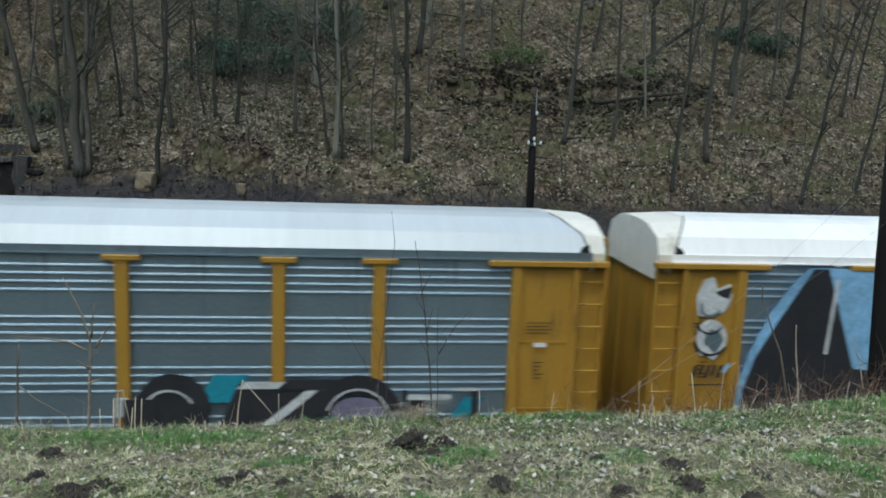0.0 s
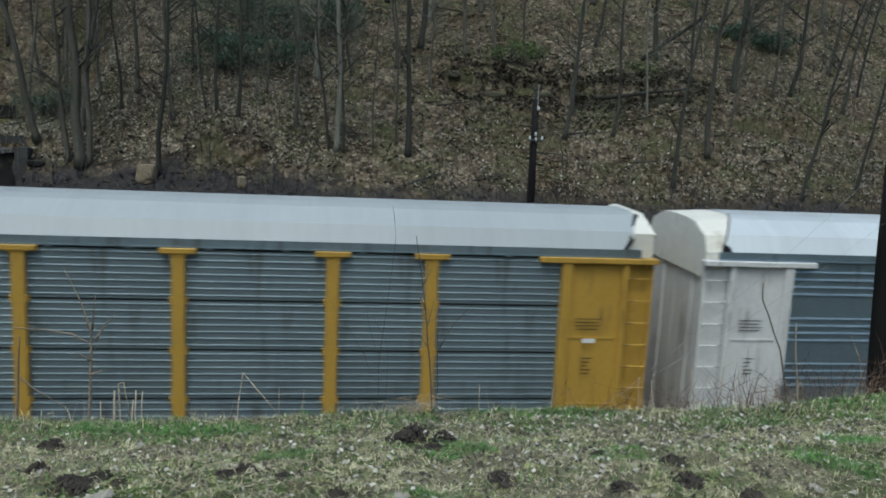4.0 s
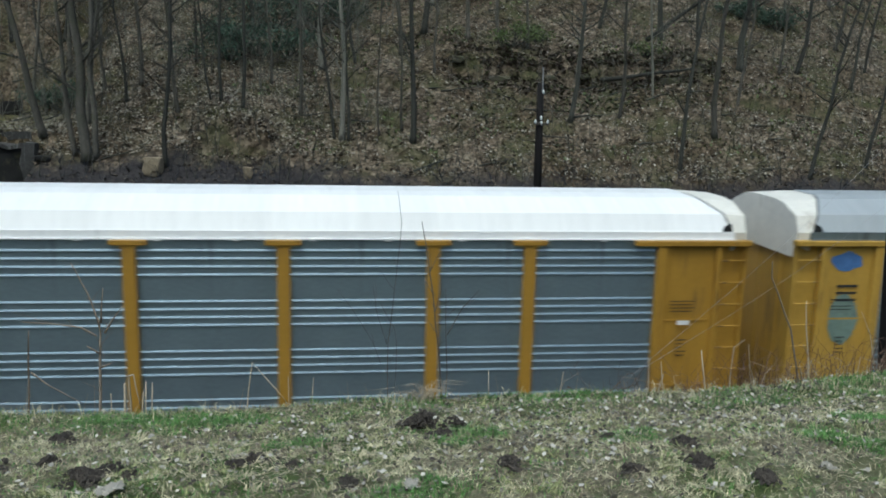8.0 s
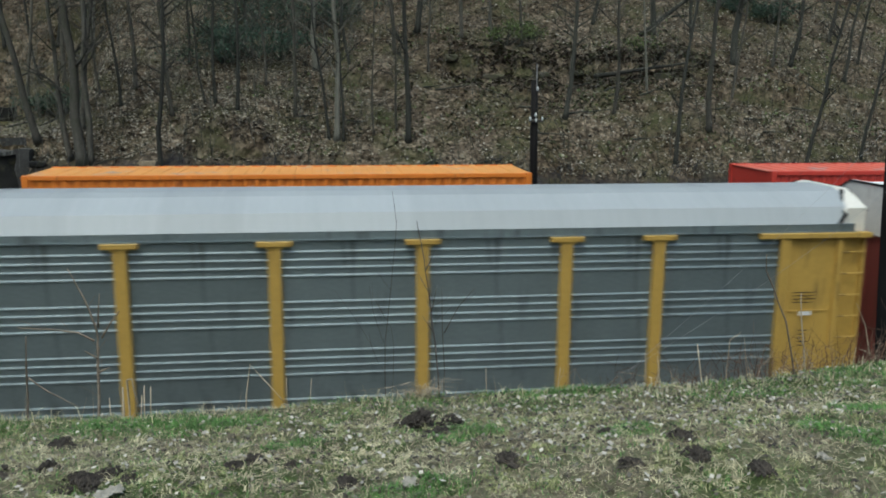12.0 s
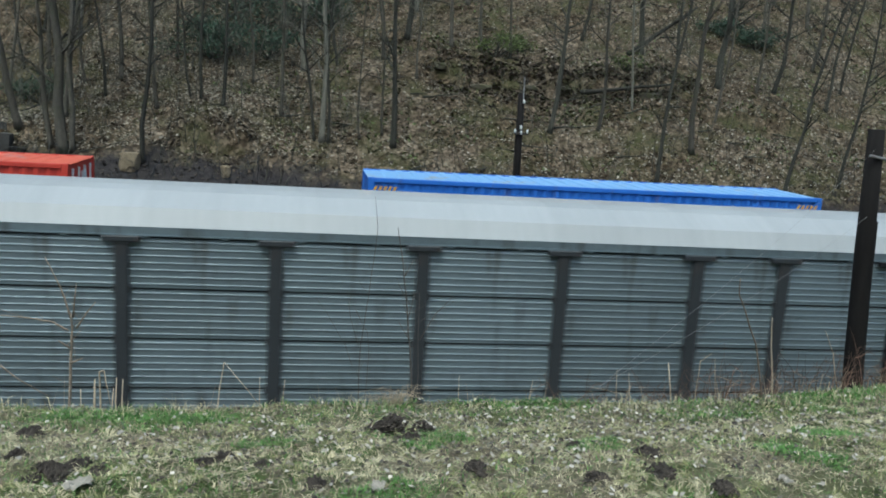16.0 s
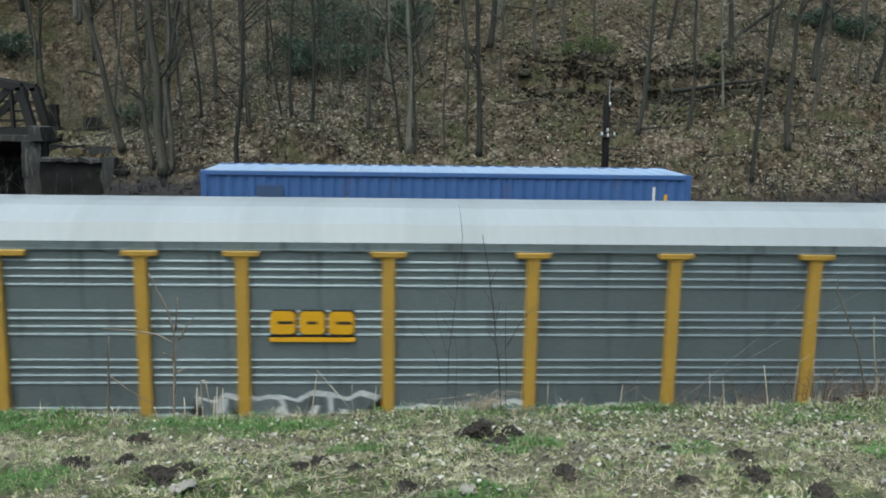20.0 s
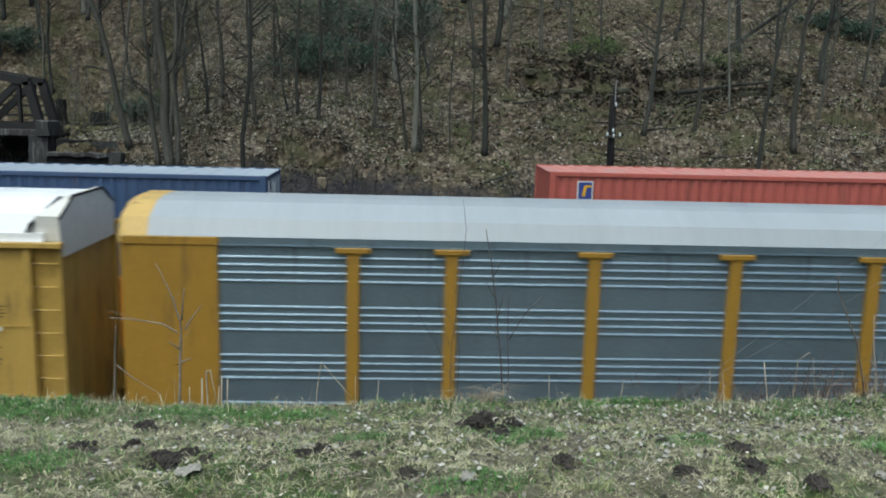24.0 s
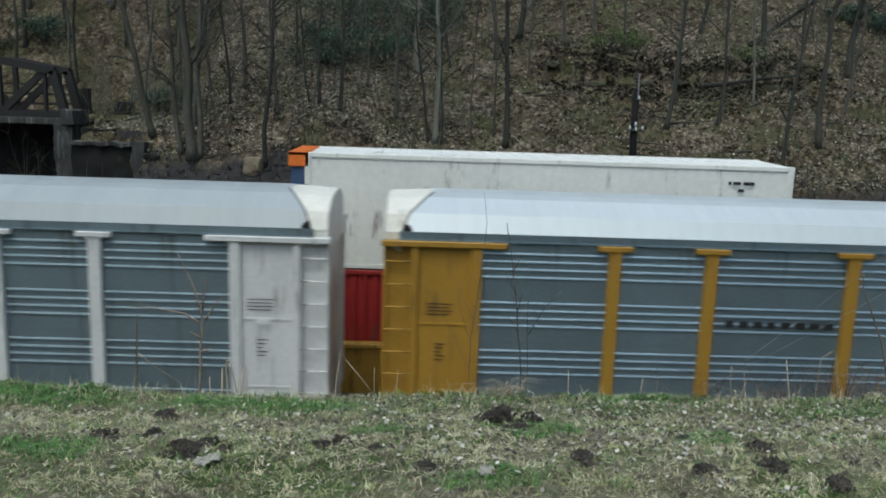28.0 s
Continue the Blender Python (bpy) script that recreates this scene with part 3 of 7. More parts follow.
def hood_mesh(mat):
    """A rounded, closed end of the roof, 0.58 m deep from x = 0."""
    def make():
        line = [(-1.60, EAVE - 0.14)] + [(y * 1.003, z + 0.006) for y, z in ROOF_LINE] + [(1.60, EAVE - 0.14)]
        front = [(y * 0.95, EAVE - 0.14 + (z - EAVE + 0.14) * 0.93) for y, z in line]
        g = Geo().extrude(line, 0.10, 0.58, closed=False)
        n = len(line)
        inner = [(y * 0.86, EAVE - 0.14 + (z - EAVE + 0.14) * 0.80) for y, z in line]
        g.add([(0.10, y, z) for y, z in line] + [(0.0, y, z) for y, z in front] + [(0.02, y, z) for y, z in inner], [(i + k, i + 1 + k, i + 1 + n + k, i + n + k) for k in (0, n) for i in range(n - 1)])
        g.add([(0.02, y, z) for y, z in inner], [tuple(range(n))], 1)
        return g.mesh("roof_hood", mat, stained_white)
    return once(("hood", mat.name), make)


def end_wall_mesh(mat):
    def make():
        shape = [(-1.50, 4.86), (-1.56, 5.68), (-0.82, 6.01), (0.82, 6.01), (1.56, 5.68), (1.50, 4.86)]
        back = [0.78, 0.46, 0.16, 0.16, 0.46, 0.78]
        front = [0.34 * (z - 5.02) + 0.03 if mat is black_paint else 0.03 for y, z in shape]
        return Geo().extrude(shape, front, [max(p, q + 0.06) for p, q in zip(back, front)]).mesh("end_hood", mat)
    return once(("endhood", mat.name), make)


SEAM_INSET = [0.34, 0.48, 0.80, 0.94]


def end_cap_mesh(mat):
    """A pale cap that closes the roof's end: its seam runs inboard towards the ridge, its face slopes a little at the top."""
    def make():
        half = [(-1.52, 4.82)] + [(y, z - 0.012) for y, z in ROOF_LINE[:4]]
        line = half + [(-y, z) for y, z in reversed(half)]
        inner = [0.30] + [q + 0.03 for q in SEAM_INSET]
        inner = inner + inner[::-1]
        nose = [(-1.50, 4.80), (-1.56, 5.34), (-1.42, 5.67), (-0.84, 5.89), (-0.42, 5.93)]
        nose = nose + [(-y, z) for y, z in reversed(nose)]
        n = len(line)
        g = Geo().add([(0.03, y, z) for y, z in nose] + [(x, y, z) for x, (y, z) in zip(inner, line)],
                      [(i, i + 1, i + 1 + n, i + n) for i in range(n - 1)] + [tuple(range(n)), tuple(reversed(range(n, 2 * n))), (0, n, 2 * n - 1, n - 1)])
        return g.mesh("end_cap", mat)
    return once(("endcap", mat.name), make)


def cap_seam_mesh(sign):
    """The dark joint along the cap's edge, on one side."""
    def make():
        half = [(y * 1.004, z + 0.012) for y, z in ROOF_LINE[:4]]
        v = [(x + dx, y * sign, z) for dx in (0.0, 0.035) for x, (y, z) in zip(SEAM_INSET, half)]
        return Geo().add(v, [(i, i + 1, i + 5, i + 4) for i in range(3)]).mesh("cap_seam", seam_black)
    return once(("cap_seam", sign), make)


def eave_notch_mesh(sign):
    """Black plate painted as the shade inside the open eave notch beside the cap."""
    def make():
        y = -1.612 * sign
        v = [(0.33, y, 5.20), (0.62, y, 5.20), (0.60, y, 5.28), (0.50, y, 5.47), (0.38, y, 5.52)]
        v += [(x, yy * 0.97, z) for x, yy, z in v]
        return Geo().add(v, [(0, 1, 2, 3, 4), (9, 8, 7, 6, 5)] + [(i, (i + 1) % 5, (i + 1) % 5 + 5, i + 5) for i in range(5)]).mesh("eave_notch", seam_black)
    return once(("eave_notch", sign), make)


def end_rim_mesh():
    """Dark folded edge round the end hood's face, and the dark joint behind it."""
    def make():
        g = Geo()
        outer = [(-1.57, 5.64), (-0.825, 6.018), (0.825, 6.018), (1.57, 5.64)]
        inner = [(y * 0.975, z - 0.045) for y, z in outer]
        n = len(outer)
        for x0, x1 in ((0.012, 0.05),):
            v = [(x, y, z) for x in (x0, x1) for y, z in outer + inner]
            m = 2 * n
            f = [(i, i + 1, i + 1 + m, i + m) for i in range(n - 1)] + [(i, i + n, i + n + 1, i + 1) for i in range(n - 1)]
            g.add(v, f)
        side = [(-1.585, 4.95), (-1.60, 5.54), (-0.90, 5.985)]
        back = [0.78, 0.47, 0.17]
        for sign in (1, -1):
            v = [(x + dx, y * sign, z + 0.012) for dx in (0.0, 0.10) for x, (y, z) in zip(back, side)]
            g.add(v, [(0, 1, 4, 3), (1, 2, 5, 4)])
        return g.mesh("hood_rim", seam_black)
    return once("hood_rim", make)


def end_plate_mesh():
    """A dented white plate set inside a black rim, over an end hood."""
    def make():
        shape = [(-1.40, 4.92), (-1.46, 5.62), (-0.76, 5.93), (0.76, 5.93), (1.46, 5.62), (1.40, 4.92)]
        lean = [0.34 * (z - 5.02) for y, z in shape]
        return Geo().extrude(shape, [x - 0.03 for x in lean], [x + 0.02 for x in lean]).mesh("end_plate", roof_white)
    return once("end_plate", make)


def hood_strip_mesh(mat):
    return once(("strip", mat.name), lambda: Geo().box(0.10, 1.95, -0.08, 0.05, 5.20, EAVE + 0.01, 0.01).mesh("hood_strip", mat))


def end_door_mesh(mat):
    def make():
        g = Geo()
        for a, b in ((-1.52, -0.02), (0.02, 1.52)):
            g.box(0.10, 0.16, a, b, FLOOR, 5.07, 0.01)
            g.box(0.07, 0.11, a + 0.6, a + 0.68, FLOOR, 5.05)
        return g.mesh("end_door", mat)
    return once(("door", mat.name), make)


def bogie_mesh():
    def make():
        g = Geo()
        for x in (-0.85, 0.85):
            for y in (-0.80, 0.69):
                g.disc(x, y, 0.42, 0.42, 0.11)
            g.tube([(x, -0.95, 0.42), (x, 0.95, 0.42)], [0.07, 0.07], 8)
        for y in (-1.0, 0.86):
            g.box(-1.2, 1.2, y, y + 0.14, 0.36, 0.60, 0.04)
            g.box(-0.28, 0.28, y - 0.02, y + 0.16, 0.24, 0.64, 0.03)
        g.box(-0.22, 0.22, -0.95, 0.95, 0.50, 0.72, 0.03)
        return g.mesh("bogie", iron)
    return once("bogie", make)


def under_mesh(mat):
    def make():
        g = Geo().box(0.15, LENGTH - 0.15, -1.52, 1.52, 0.98, 1.14, 0.01)
        for y in (-1.57, 1.45):
            g.box(0.05, LENGTH - 0.05, y, y + 0.12, 0.85, 1.18, 0.01)
        g.box(0.0, LENGTH, -0.25, 0.25, 0.70, 1.0, 0.02)
        for x in (-0.62, LENGTH):
            g.box(x, x + 0.62, -0.10, 0.10, 0.72, 0.92, 0.03)
            g.box(x + (0.0 if x < 0 else 0.42), x + (0.2 if x < 0 else 0.62), -0.17, 0.17, 0.68, 0.96, 0.04)
        return g.mesh("underframe", mat)
    return once(("under", mat.name), make)


def chord_mesh(mat):
    def make():
        g = Geo().box(0.30, LENGTH - 0.30, -0.02, 0.06, CAP, EAVE + 0.01)
        g.box(0.30, LENGTH - 0.30, -0.05, 0.06, CAP + 0.0, CAP + 0.025)
        for k in range(18):
            x = 1.0 + k * 1.44
            g.box(x, x + 0.13, -0.04, 0.0, CAP - 0.03, CAP + 0.015)
        return g.mesh("top_chord", mat)
    return once(("chord", mat.name), make)


def flat_mark(name, car, shapes, lift=0.0, label=""):
    """Painted marks on the near side: each shape is a material and a closed line of (x, z) points; thin plates clear of the ribs."""
    for i, (mat, pts) in enumerate(shapes):
        y = -HALF - 0.040 - lift - 0.004 * i
        n = len(pts)
        bm = bmesh.new()
        vs = [bm.verts.new((x * STRETCH, y, z)) for x, z in pts]
        f = bm.faces.new(vs)
        bmesh.ops.triangulate(bm, faces=[f])
        ret = bmesh.ops.extrude_face_region(bm, geom=bm.faces[:])
        bmesh.ops.translate(bm, verts=[w for w in ret["geom"] if isinstance(w, bmesh.types.BMVert)], vec=(0, 0.003, 0))
        bmesh.ops.recalc_face_normals(bm, faces=bm.faces)
        me = bpy.data.meshes.new(name)
        bm.to_mesh(me)
        bm.free()
        me.materials.append(mat)
        put(name, me, car, label=label)


def rect(x0, x1, z0, z1, skew=0.0):
    return [(x0, z0), (x1, z0), (x1 + skew, z1), (x0 + skew, z1)]


def arc(x, z, r, a0, a1, width, n=10, flat=1.0):
    """A bent stroke: the piece from a0 to a1 degrees of a ring."""
    out = [(x + r * math.cos(radians(a0 + (a1 - a0) * k / n)), z + flat * r * math.sin(radians(a0 + (a1 - a0) * k / n))) for k in range(n + 1)]
    inn = [(x + (r - width) * math.cos(radians(a0 + (a1 - a0) * k / n)), z + flat * (r - width) * math.sin(radians(a0 + (a1 - a0) * k / n))) for k in range(n, -1, -1)]
    return out + inn


def blob(x, z, rx, rz, n=16, wob=0.15, seed=1):
    rng = random.Random(seed)
    return [(x + rx * math.cos(2 * math.pi * k / n) * (1 + wob * rng.uniform(-1, 1)), z + rz * math.sin(2 * math.pi * k / n) * (1 + wob * rng.uniform(-1, 1))) for k in range(n)]


def build_car(index, s):
    """One autorack car with its left end at x = 0; s: its look."""
    car = tagged(new("autorack_car"), s["label"], "railcar", "autorack cars of the passing train")
    end, post, steel, roof = s["end"], s["post"], s["steel"], s["roof"]
    hood = s.get("hood")
    put("underframe", under_mesh(s.get("under", end)), car)
    for x in (3.1, LENGTH - 3.1):
        put("bogie", bogie_mesh(), car, x)
    for k in range(SHEETS):
        put("roof_sheet", roof_sheet(roof_patch if k in s.get("patched", ()) else roof, bool(hood), k, bool(s.get("capped"))), car, k * LENGTH / SHEETS)
    for y, rz in ((-HALF, 0.0), (HALF, 180.0)):
        near = rz == 0.0
        # side sheets between the posts
        for i in range(len(EDGES) - 1):
            a, b = EDGES[i], EDGES[i + 1]
            x = a if near else b
            solid = s.get("solid", ())
            if near and i in solid:
                plate = once(("plate", round(b - a, 2), end.name), lambda: Geo().box(0, b - a, -0.05, 0.05, FLOOR, 5.17).box((b - a) / 2 - 0.03, (b - a) / 2 + 0.03, -0.065, 0.0, FLOOR, 5.17).mesh("plain_panel", end))
                put("plain_panel", plate, car, x, y, 0, rz)
            elif s["kind"] == "bold":
                put("side_panel", bold_sheet(b - a, steel), car, x, y, 0, rz)
            elif near:
                for k in range(4):
                    mat = rust if (i, k) in s.get("rusty", ()) else steel
                    put("side_panel", fine_sheet(k, b - a, mat), car, x, y, 0, rz)
            else:
                put("side_panel", bold_sheet(b - a, steel), car, x, y, 0, rz)
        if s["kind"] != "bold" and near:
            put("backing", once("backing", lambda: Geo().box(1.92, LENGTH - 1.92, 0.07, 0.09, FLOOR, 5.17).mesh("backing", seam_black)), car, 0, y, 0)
        for p in POSTS:
            put("post", post_mesh(post, s["kind"] == "fine" or bool(s.get("brackets")), not s.get("plain")), car, p if near else LENGTH - p, y, 0, rz)
        put("top_chord", chord_mesh(s.get("chord", roof if roof is roof_white else steel)), car, 0 if near else LENGTH, y, 0, rz)
        # corner plates and ladders at both ends of this side
        for left in (True, False):
            root = put("corner_panel", hood_corner_mesh(end) if hood else corner_mesh(end, False), car, 0.0 if left else LENGTH, y, 0, 0.0)
            if left == near:
                root.matrix_basis = pose(0.0 if left else LENGTH, y, 0, 0, 0, rz)
            else:
                root.matrix_basis = Matrix.Translation((0.0 if left else LENGTH, y, 0)) @ Matrix.Diagonal((1 if left else -1, 1 if near else -1, 1, 1))
            if hood:
                put("hood_strip", hood_strip_mesh(end), root)
                continue
            for piece, me in frame_meshes(end):
                put(piece, me, root)
            for k in range(8):
                put("rung", rung_mesh(s.get("rung", end)), root, 0, 0, 1.55 + 0.46 * k)
            put("cap_beam", beam_mesh(end), root)
    for left in (True, False):
        x, rz = (0.0, 0.0) if left else (LENGTH, 180.0)
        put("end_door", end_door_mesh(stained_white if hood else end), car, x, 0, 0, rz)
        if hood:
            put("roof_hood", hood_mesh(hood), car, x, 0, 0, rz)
        elif s.get("capped"):
            capping = put("end_cap", end_cap_mesh(cream_paint), car, x, 0, 0, rz)
            for sign in (1, -1):
                put("cap_seam", cap_seam_mesh(sign), capping)
                put("eave_notch", eave_notch_mesh(sign), capping)
        else:
            hooded = put("end_hood", end_wall_mesh(s.get("top", cream_paint)), car, x, 0, 0, rz)
            put("hood_rim", end_rim_mesh(), hooded)
            if s.get("top"):
                put("end_plate", end_plate_mesh(), hooded, label="dented white plate in a black rim")
    for make in s.get("marks", ()):
        make(car)
    # small data plates and bars of fine print on the corner panels
    fine_print = s.get("print", print_black)
    bars = []
    for x0 in (0.85, 25.05):
        for k in range(4):
            bars.append((fine_print, rect(x0, x0 + 0.50 - 0.05 * (k % 2), 3.92 - 0.07 * k, 3.937 - 0.07 * k)))
        for k in range(5):
            bars.append((fine_print, rect(x0 + 0.18, x0 + 0.38 - 0.05 * (k % 3), 3.10 - 0.08 * k, 3.122 - 0.08 * k)))
    bars.append((print_white, rect(25.20, 25.46, 3.44, 3.53)))
    flat_mark("stencil_bar", car, bars, -0.012)
    return car


# painted marks -----------------------------------------------------------
def logo_block(x, z, h, mat, shade=None, under=True):
    """Three bold blocks over a bar, in the paint of a railway's mark."""
    def make(car):
        shapes = []
        if shade:
            shapes.append((shade, rect(x - 0.04, x + 1.62, z - 0.14, z - 0.02)))
            for k in range(3):
                shapes.append((shade, rect(x + 0.02 + k * 0.56, x + 0.50 + k * 0.56, z - 0.03, z + h + 0.03)))
        for k in range(3):
            q = x + 0.56 * k
            shapes.append((mat, [(q + 0.06, z), (q + 0.42, z), (q + 0.48, z + h * 0.14), (q + 0.48, z + h * 0.86), (q + 0.42, z + h), (q + 0.06, z + h), (q, z + h * 0.86), (q, z + h * 0.14)]))
            shapes.append((shade or steel_dull, rect(q + 0.14, q + 0.44 - 0.1 * (k % 2), z + h * 0.44, z + h * 0.57)))
        if under:
            shapes.append((mat, rect(x - 0.02, x + 1.62, z - 0.15, z - 0.06)))
        flat_mark("painted_mark", car, shapes)
    return make


def bracket_logo(x, z):
    def make(car):
        m = print_black
        sh = [(m, rect(x, x + 0.06, z, z + 0.55)), (m, rect(x + 1.29, x + 1.35, z, z + 0.55))]
        for q in (x, x + 1.15):
            sh += [(m, rect(q, q + 0.2, z, z + 0.05)), (m, rect(q, q + 0.2, z + 0.5, z + 0.55))]
        for k in range(3):
            q = x + 0.22 + k * 0.32
            sh += [(m, rect(q, q + 0.26, z + 0.16, z + 0.21)), (m, rect(q, q + 0.26, z + 0.34, z + 0.39)), (m, rect(q + 0.02, q + 0.09, z + 0.16, z + 0.39))]
        flat_mark("painted_mark", car, sh)
    return make


def bar_text(x, z, w, h, mat, n, back=None):
    """A line of lettering as plain bars."""
    def make(car):
        rng = random.Random(int(x * 100 + n))
        sh = [(back, rect(x - 0.05, x + w + 0.05, z - 0.07, z + h + 0.07))] if back else []
        s = w / n
        for k in range(n):
            sh.append((mat, rect(x + k * s, x + (k + rng.uniform(0.6, 0.85)) * s, z, z + h)))
        flat_mark("lettering_bar", car, sh)
    return make


def shield(x, z, w, lower, panel=None, stripes=None):
    def make(car):
        h = w * 1.12
        pts = [(0.5, 0.0), (0.72, 0.05), (0.90, 0.16), (0.99, 0.33), (0.95, 0.52), (0.90, 0.66), (0.97, 0.82), (0.84, 0.98), (0.66, 0.93), (0.5, 0.96), (0.34, 0.93), (0.16, 0.98), (0.03, 0.82), (0.10, 0.66), (0.05, 0.52), (0.01, 0.33), (0.10, 0.16), (0.28, 0.05)]
        sh = []
        if panel:
            sh.append((panel, rect(4.45, 6.33, 3.42, 5.15)))
        put_at = lambda q, k=1.0: [(x + w / 2 + (u - 0.5) * w * k, z + h / 2 + (v - 0.5) * h * k) for u, v in q]
        sh.append((print_white, put_at(pts, 1.06)))
        sh.append((lower, put_at(pts)))
        if stripes:
            for k in range(6):
                sh.append((stripes, rect(x + w * (0.12 + 0.14 * k), x + w * (0.18 + 0.14 * k), z + h * 0.14, z + h * 0.54)))
        sh.append((print_blue, put_at([(0.955, 0.56), (0.90, 0.66), (0.97, 0.82), (0.84, 0.98), (0.66, 0.93), (0.5, 0.96), (0.34, 0.93), (0.16, 0.98), (0.03, 0.82), (0.10, 0.66), (0.045, 0.56)])))
        for r, v in ((0, 0.76), (1, 0.62)):
            for k in range(5 + r):
                sh.append((print_white, rect(x + w * (0.20 + k * 0.6 / (5 + r)), x + w * (0.20 + (k + 0.72) * 0.6 / (5 + r)), z + h * v, z + h * (v + 0.10))))
        flat_mark("painted_mark", car, sh, 0.06 if panel else 0.0)
    return make


def rect_logo(x, z, w, h):
    """A black plate with a looped white line."""
    def make(car):
        sh = [(print_black, rect(x, x + w, z, z + h))]
        sh.append((print_white, arc(x + w * 0.24, z + h * 0.5, h * 0.34, 70, 290, 0.13)))
        sh.append((print_white, rect(x + w * 0.26, x + w * 0.46, z + h * 0.17, z + h * 0.33)))
        sh.append((print_white, arc(x + w * 0.56, z + h * 0.45, h * 0.34, 0, 180, 0.13)))
        sh.append((print_white, arc(x + w * 0.82, z + h * 0.5, h * 0.30, 180, 360, 0.13)))
        flat_mark("painted_mark", car, sh)
    return make


def horse_logo(x, z, w, h):
    def make(car):
        sh = [(print_black, [(x, z), (x + w * 0.5, z), (x + w * 0.55, z + h * 0.45), (x + w * 0.2, z + h), (x - 0.1, z + h * 0.9), (x + w * 0.1, z + h * 0.5)])]
        sh.append((print_black, rect(x + w * 0.6, x + w * 0.76, z + h * 0.2, z + h * 0.75, 0.08)))
        sh.append((print_black, rect(x + w * 0.82, x + w, z + h * 0.2, z + h * 0.75, 0.08)))
        sh.append((print_black, rect(x, x + w * 1.02, z - 0.12, z - 0.06)))
        flat_mark("painted_mark", car, sh)
    return make


def graffiti_bubbles(x, w, z0, h, fill, edge, glow=None, seed=0, n=7):
    """A row of fat outlined letters that cannot be read."""
    def make(car):
        rng = random.Random(seed)
        sh = []
        s = w / n
        for k in range(n):
            c = x + (k + 0.5) * s
            top = h * rng.uniform(0.75, 1.1)
            if glow:
                sh.append((glow, blob(c + rng.uniform(-0.1, 0.1), z0 + top * 0.55, s * 0.72, top * 0.62, 14, 0.12, seed + k)))
        for k in range(n):
            c = x + (k + 0.5) * s + rng.uniform(-0.1, 0.1) * s
            top = h * rng.uniform(0.8, 1.1)
            lean = rng.uniform(-0.25, 0.25) * s
            corners = [(-0.55, -0.5), (-0.15, -0.62), (0.5, -0.5), (0.62, -0.1), (0.42, 0.12), (0.6, 0.5), (0.12, 0.58), (-0.2, 0.42), (-0.6, 0.52), (-0.48, 0.0)]
            wob = [(u + rng.uniform(-0.1, 0.1), v + rng.uniform(-0.08, 0.08)) for u, v in corners]
            for mat, q in ((edge, 1.0), (fill, 0.78)):
                sh.append((mat, [(c + u * s * q + lean * v, z0 + top * (0.45 + v * q)) for u, v in wob]))
            for _ in range(2):
                u, v = rng.uniform(-0.25, 0.2), rng.uniform(-0.3, 0.1)
                sh.append((edge, rect(c + u * s, c + (u + rng.uniform(0.08, 0.22)) * s, z0 + top * (0.45 + v), z0 + top * (0.45 + v + rng.uniform(0.12, 0.4)), rng.uniform(-0.1, 0.1))))
        flat_mark("graffiti", car, sh)
    return make


def graffiti_wild(car):
    """Black letters edged in white with teal between them."""
    b, w, t = spray_black, spray_white, spray_teal
    z = 1.3
    marks = [
        (t, rect(18.1, 18.9, 1.9, 2.55, 0.4)), (b, blob(17.6, 1.75, 0.85, 0.85, 18, 0.05, 3)), (b, rect(18.6, 19.3, z, 2.35, 0.45)),
        (b, rect(19.2, 21.0, z, 2.30)), (w, rect(19.0, 20.0, 2.22, 2.38, 0.2)), (w, rect(19.5, 19.8, z, 2.4, 1.35)),
        (b, arc(21.8, 1.5, 1.05, 10, 175, 0.45)), (spray_lilac, blob(21.8, 1.62, 0.62, 0.40, 14, 0.06, 5)), (b, rect(19.9, 21.1, 2.2, 2.45, 0.3)), (w, arc(17.5, 1.6, 0.62, 30, 150, 0.05)), (w, arc(21.8, 1.45, 0.78, 20, 160, 0.05)),
        (w, rect(16.35, 16.6, 1.6, 2.05)), (b, rect(16.5, 17.2, z, 2.0)), (w, rect(22.9, 24.0, 1.95, 2.08)), (b, rect(23.0, 23.4, z, 1.95)), (t, rect(24.0, 24.5, 1.5, 2.0, 0.3)),
        (b, rect(24.5, 24.66, 1.4, 2.2)), (w, rect(24.05, 24.62, 2.17, 2.24)), (b, rect(22.85, 22.95, z, 2.2)),
    ]
    flat_mark("graffiti", car, [(m, [(20.72 + (x - 20.5) * 0.82, 1.42 + (q - 1.3) * 0.85 + 0.4) for x, q in pts]) for m, pts in marks], 0.075)


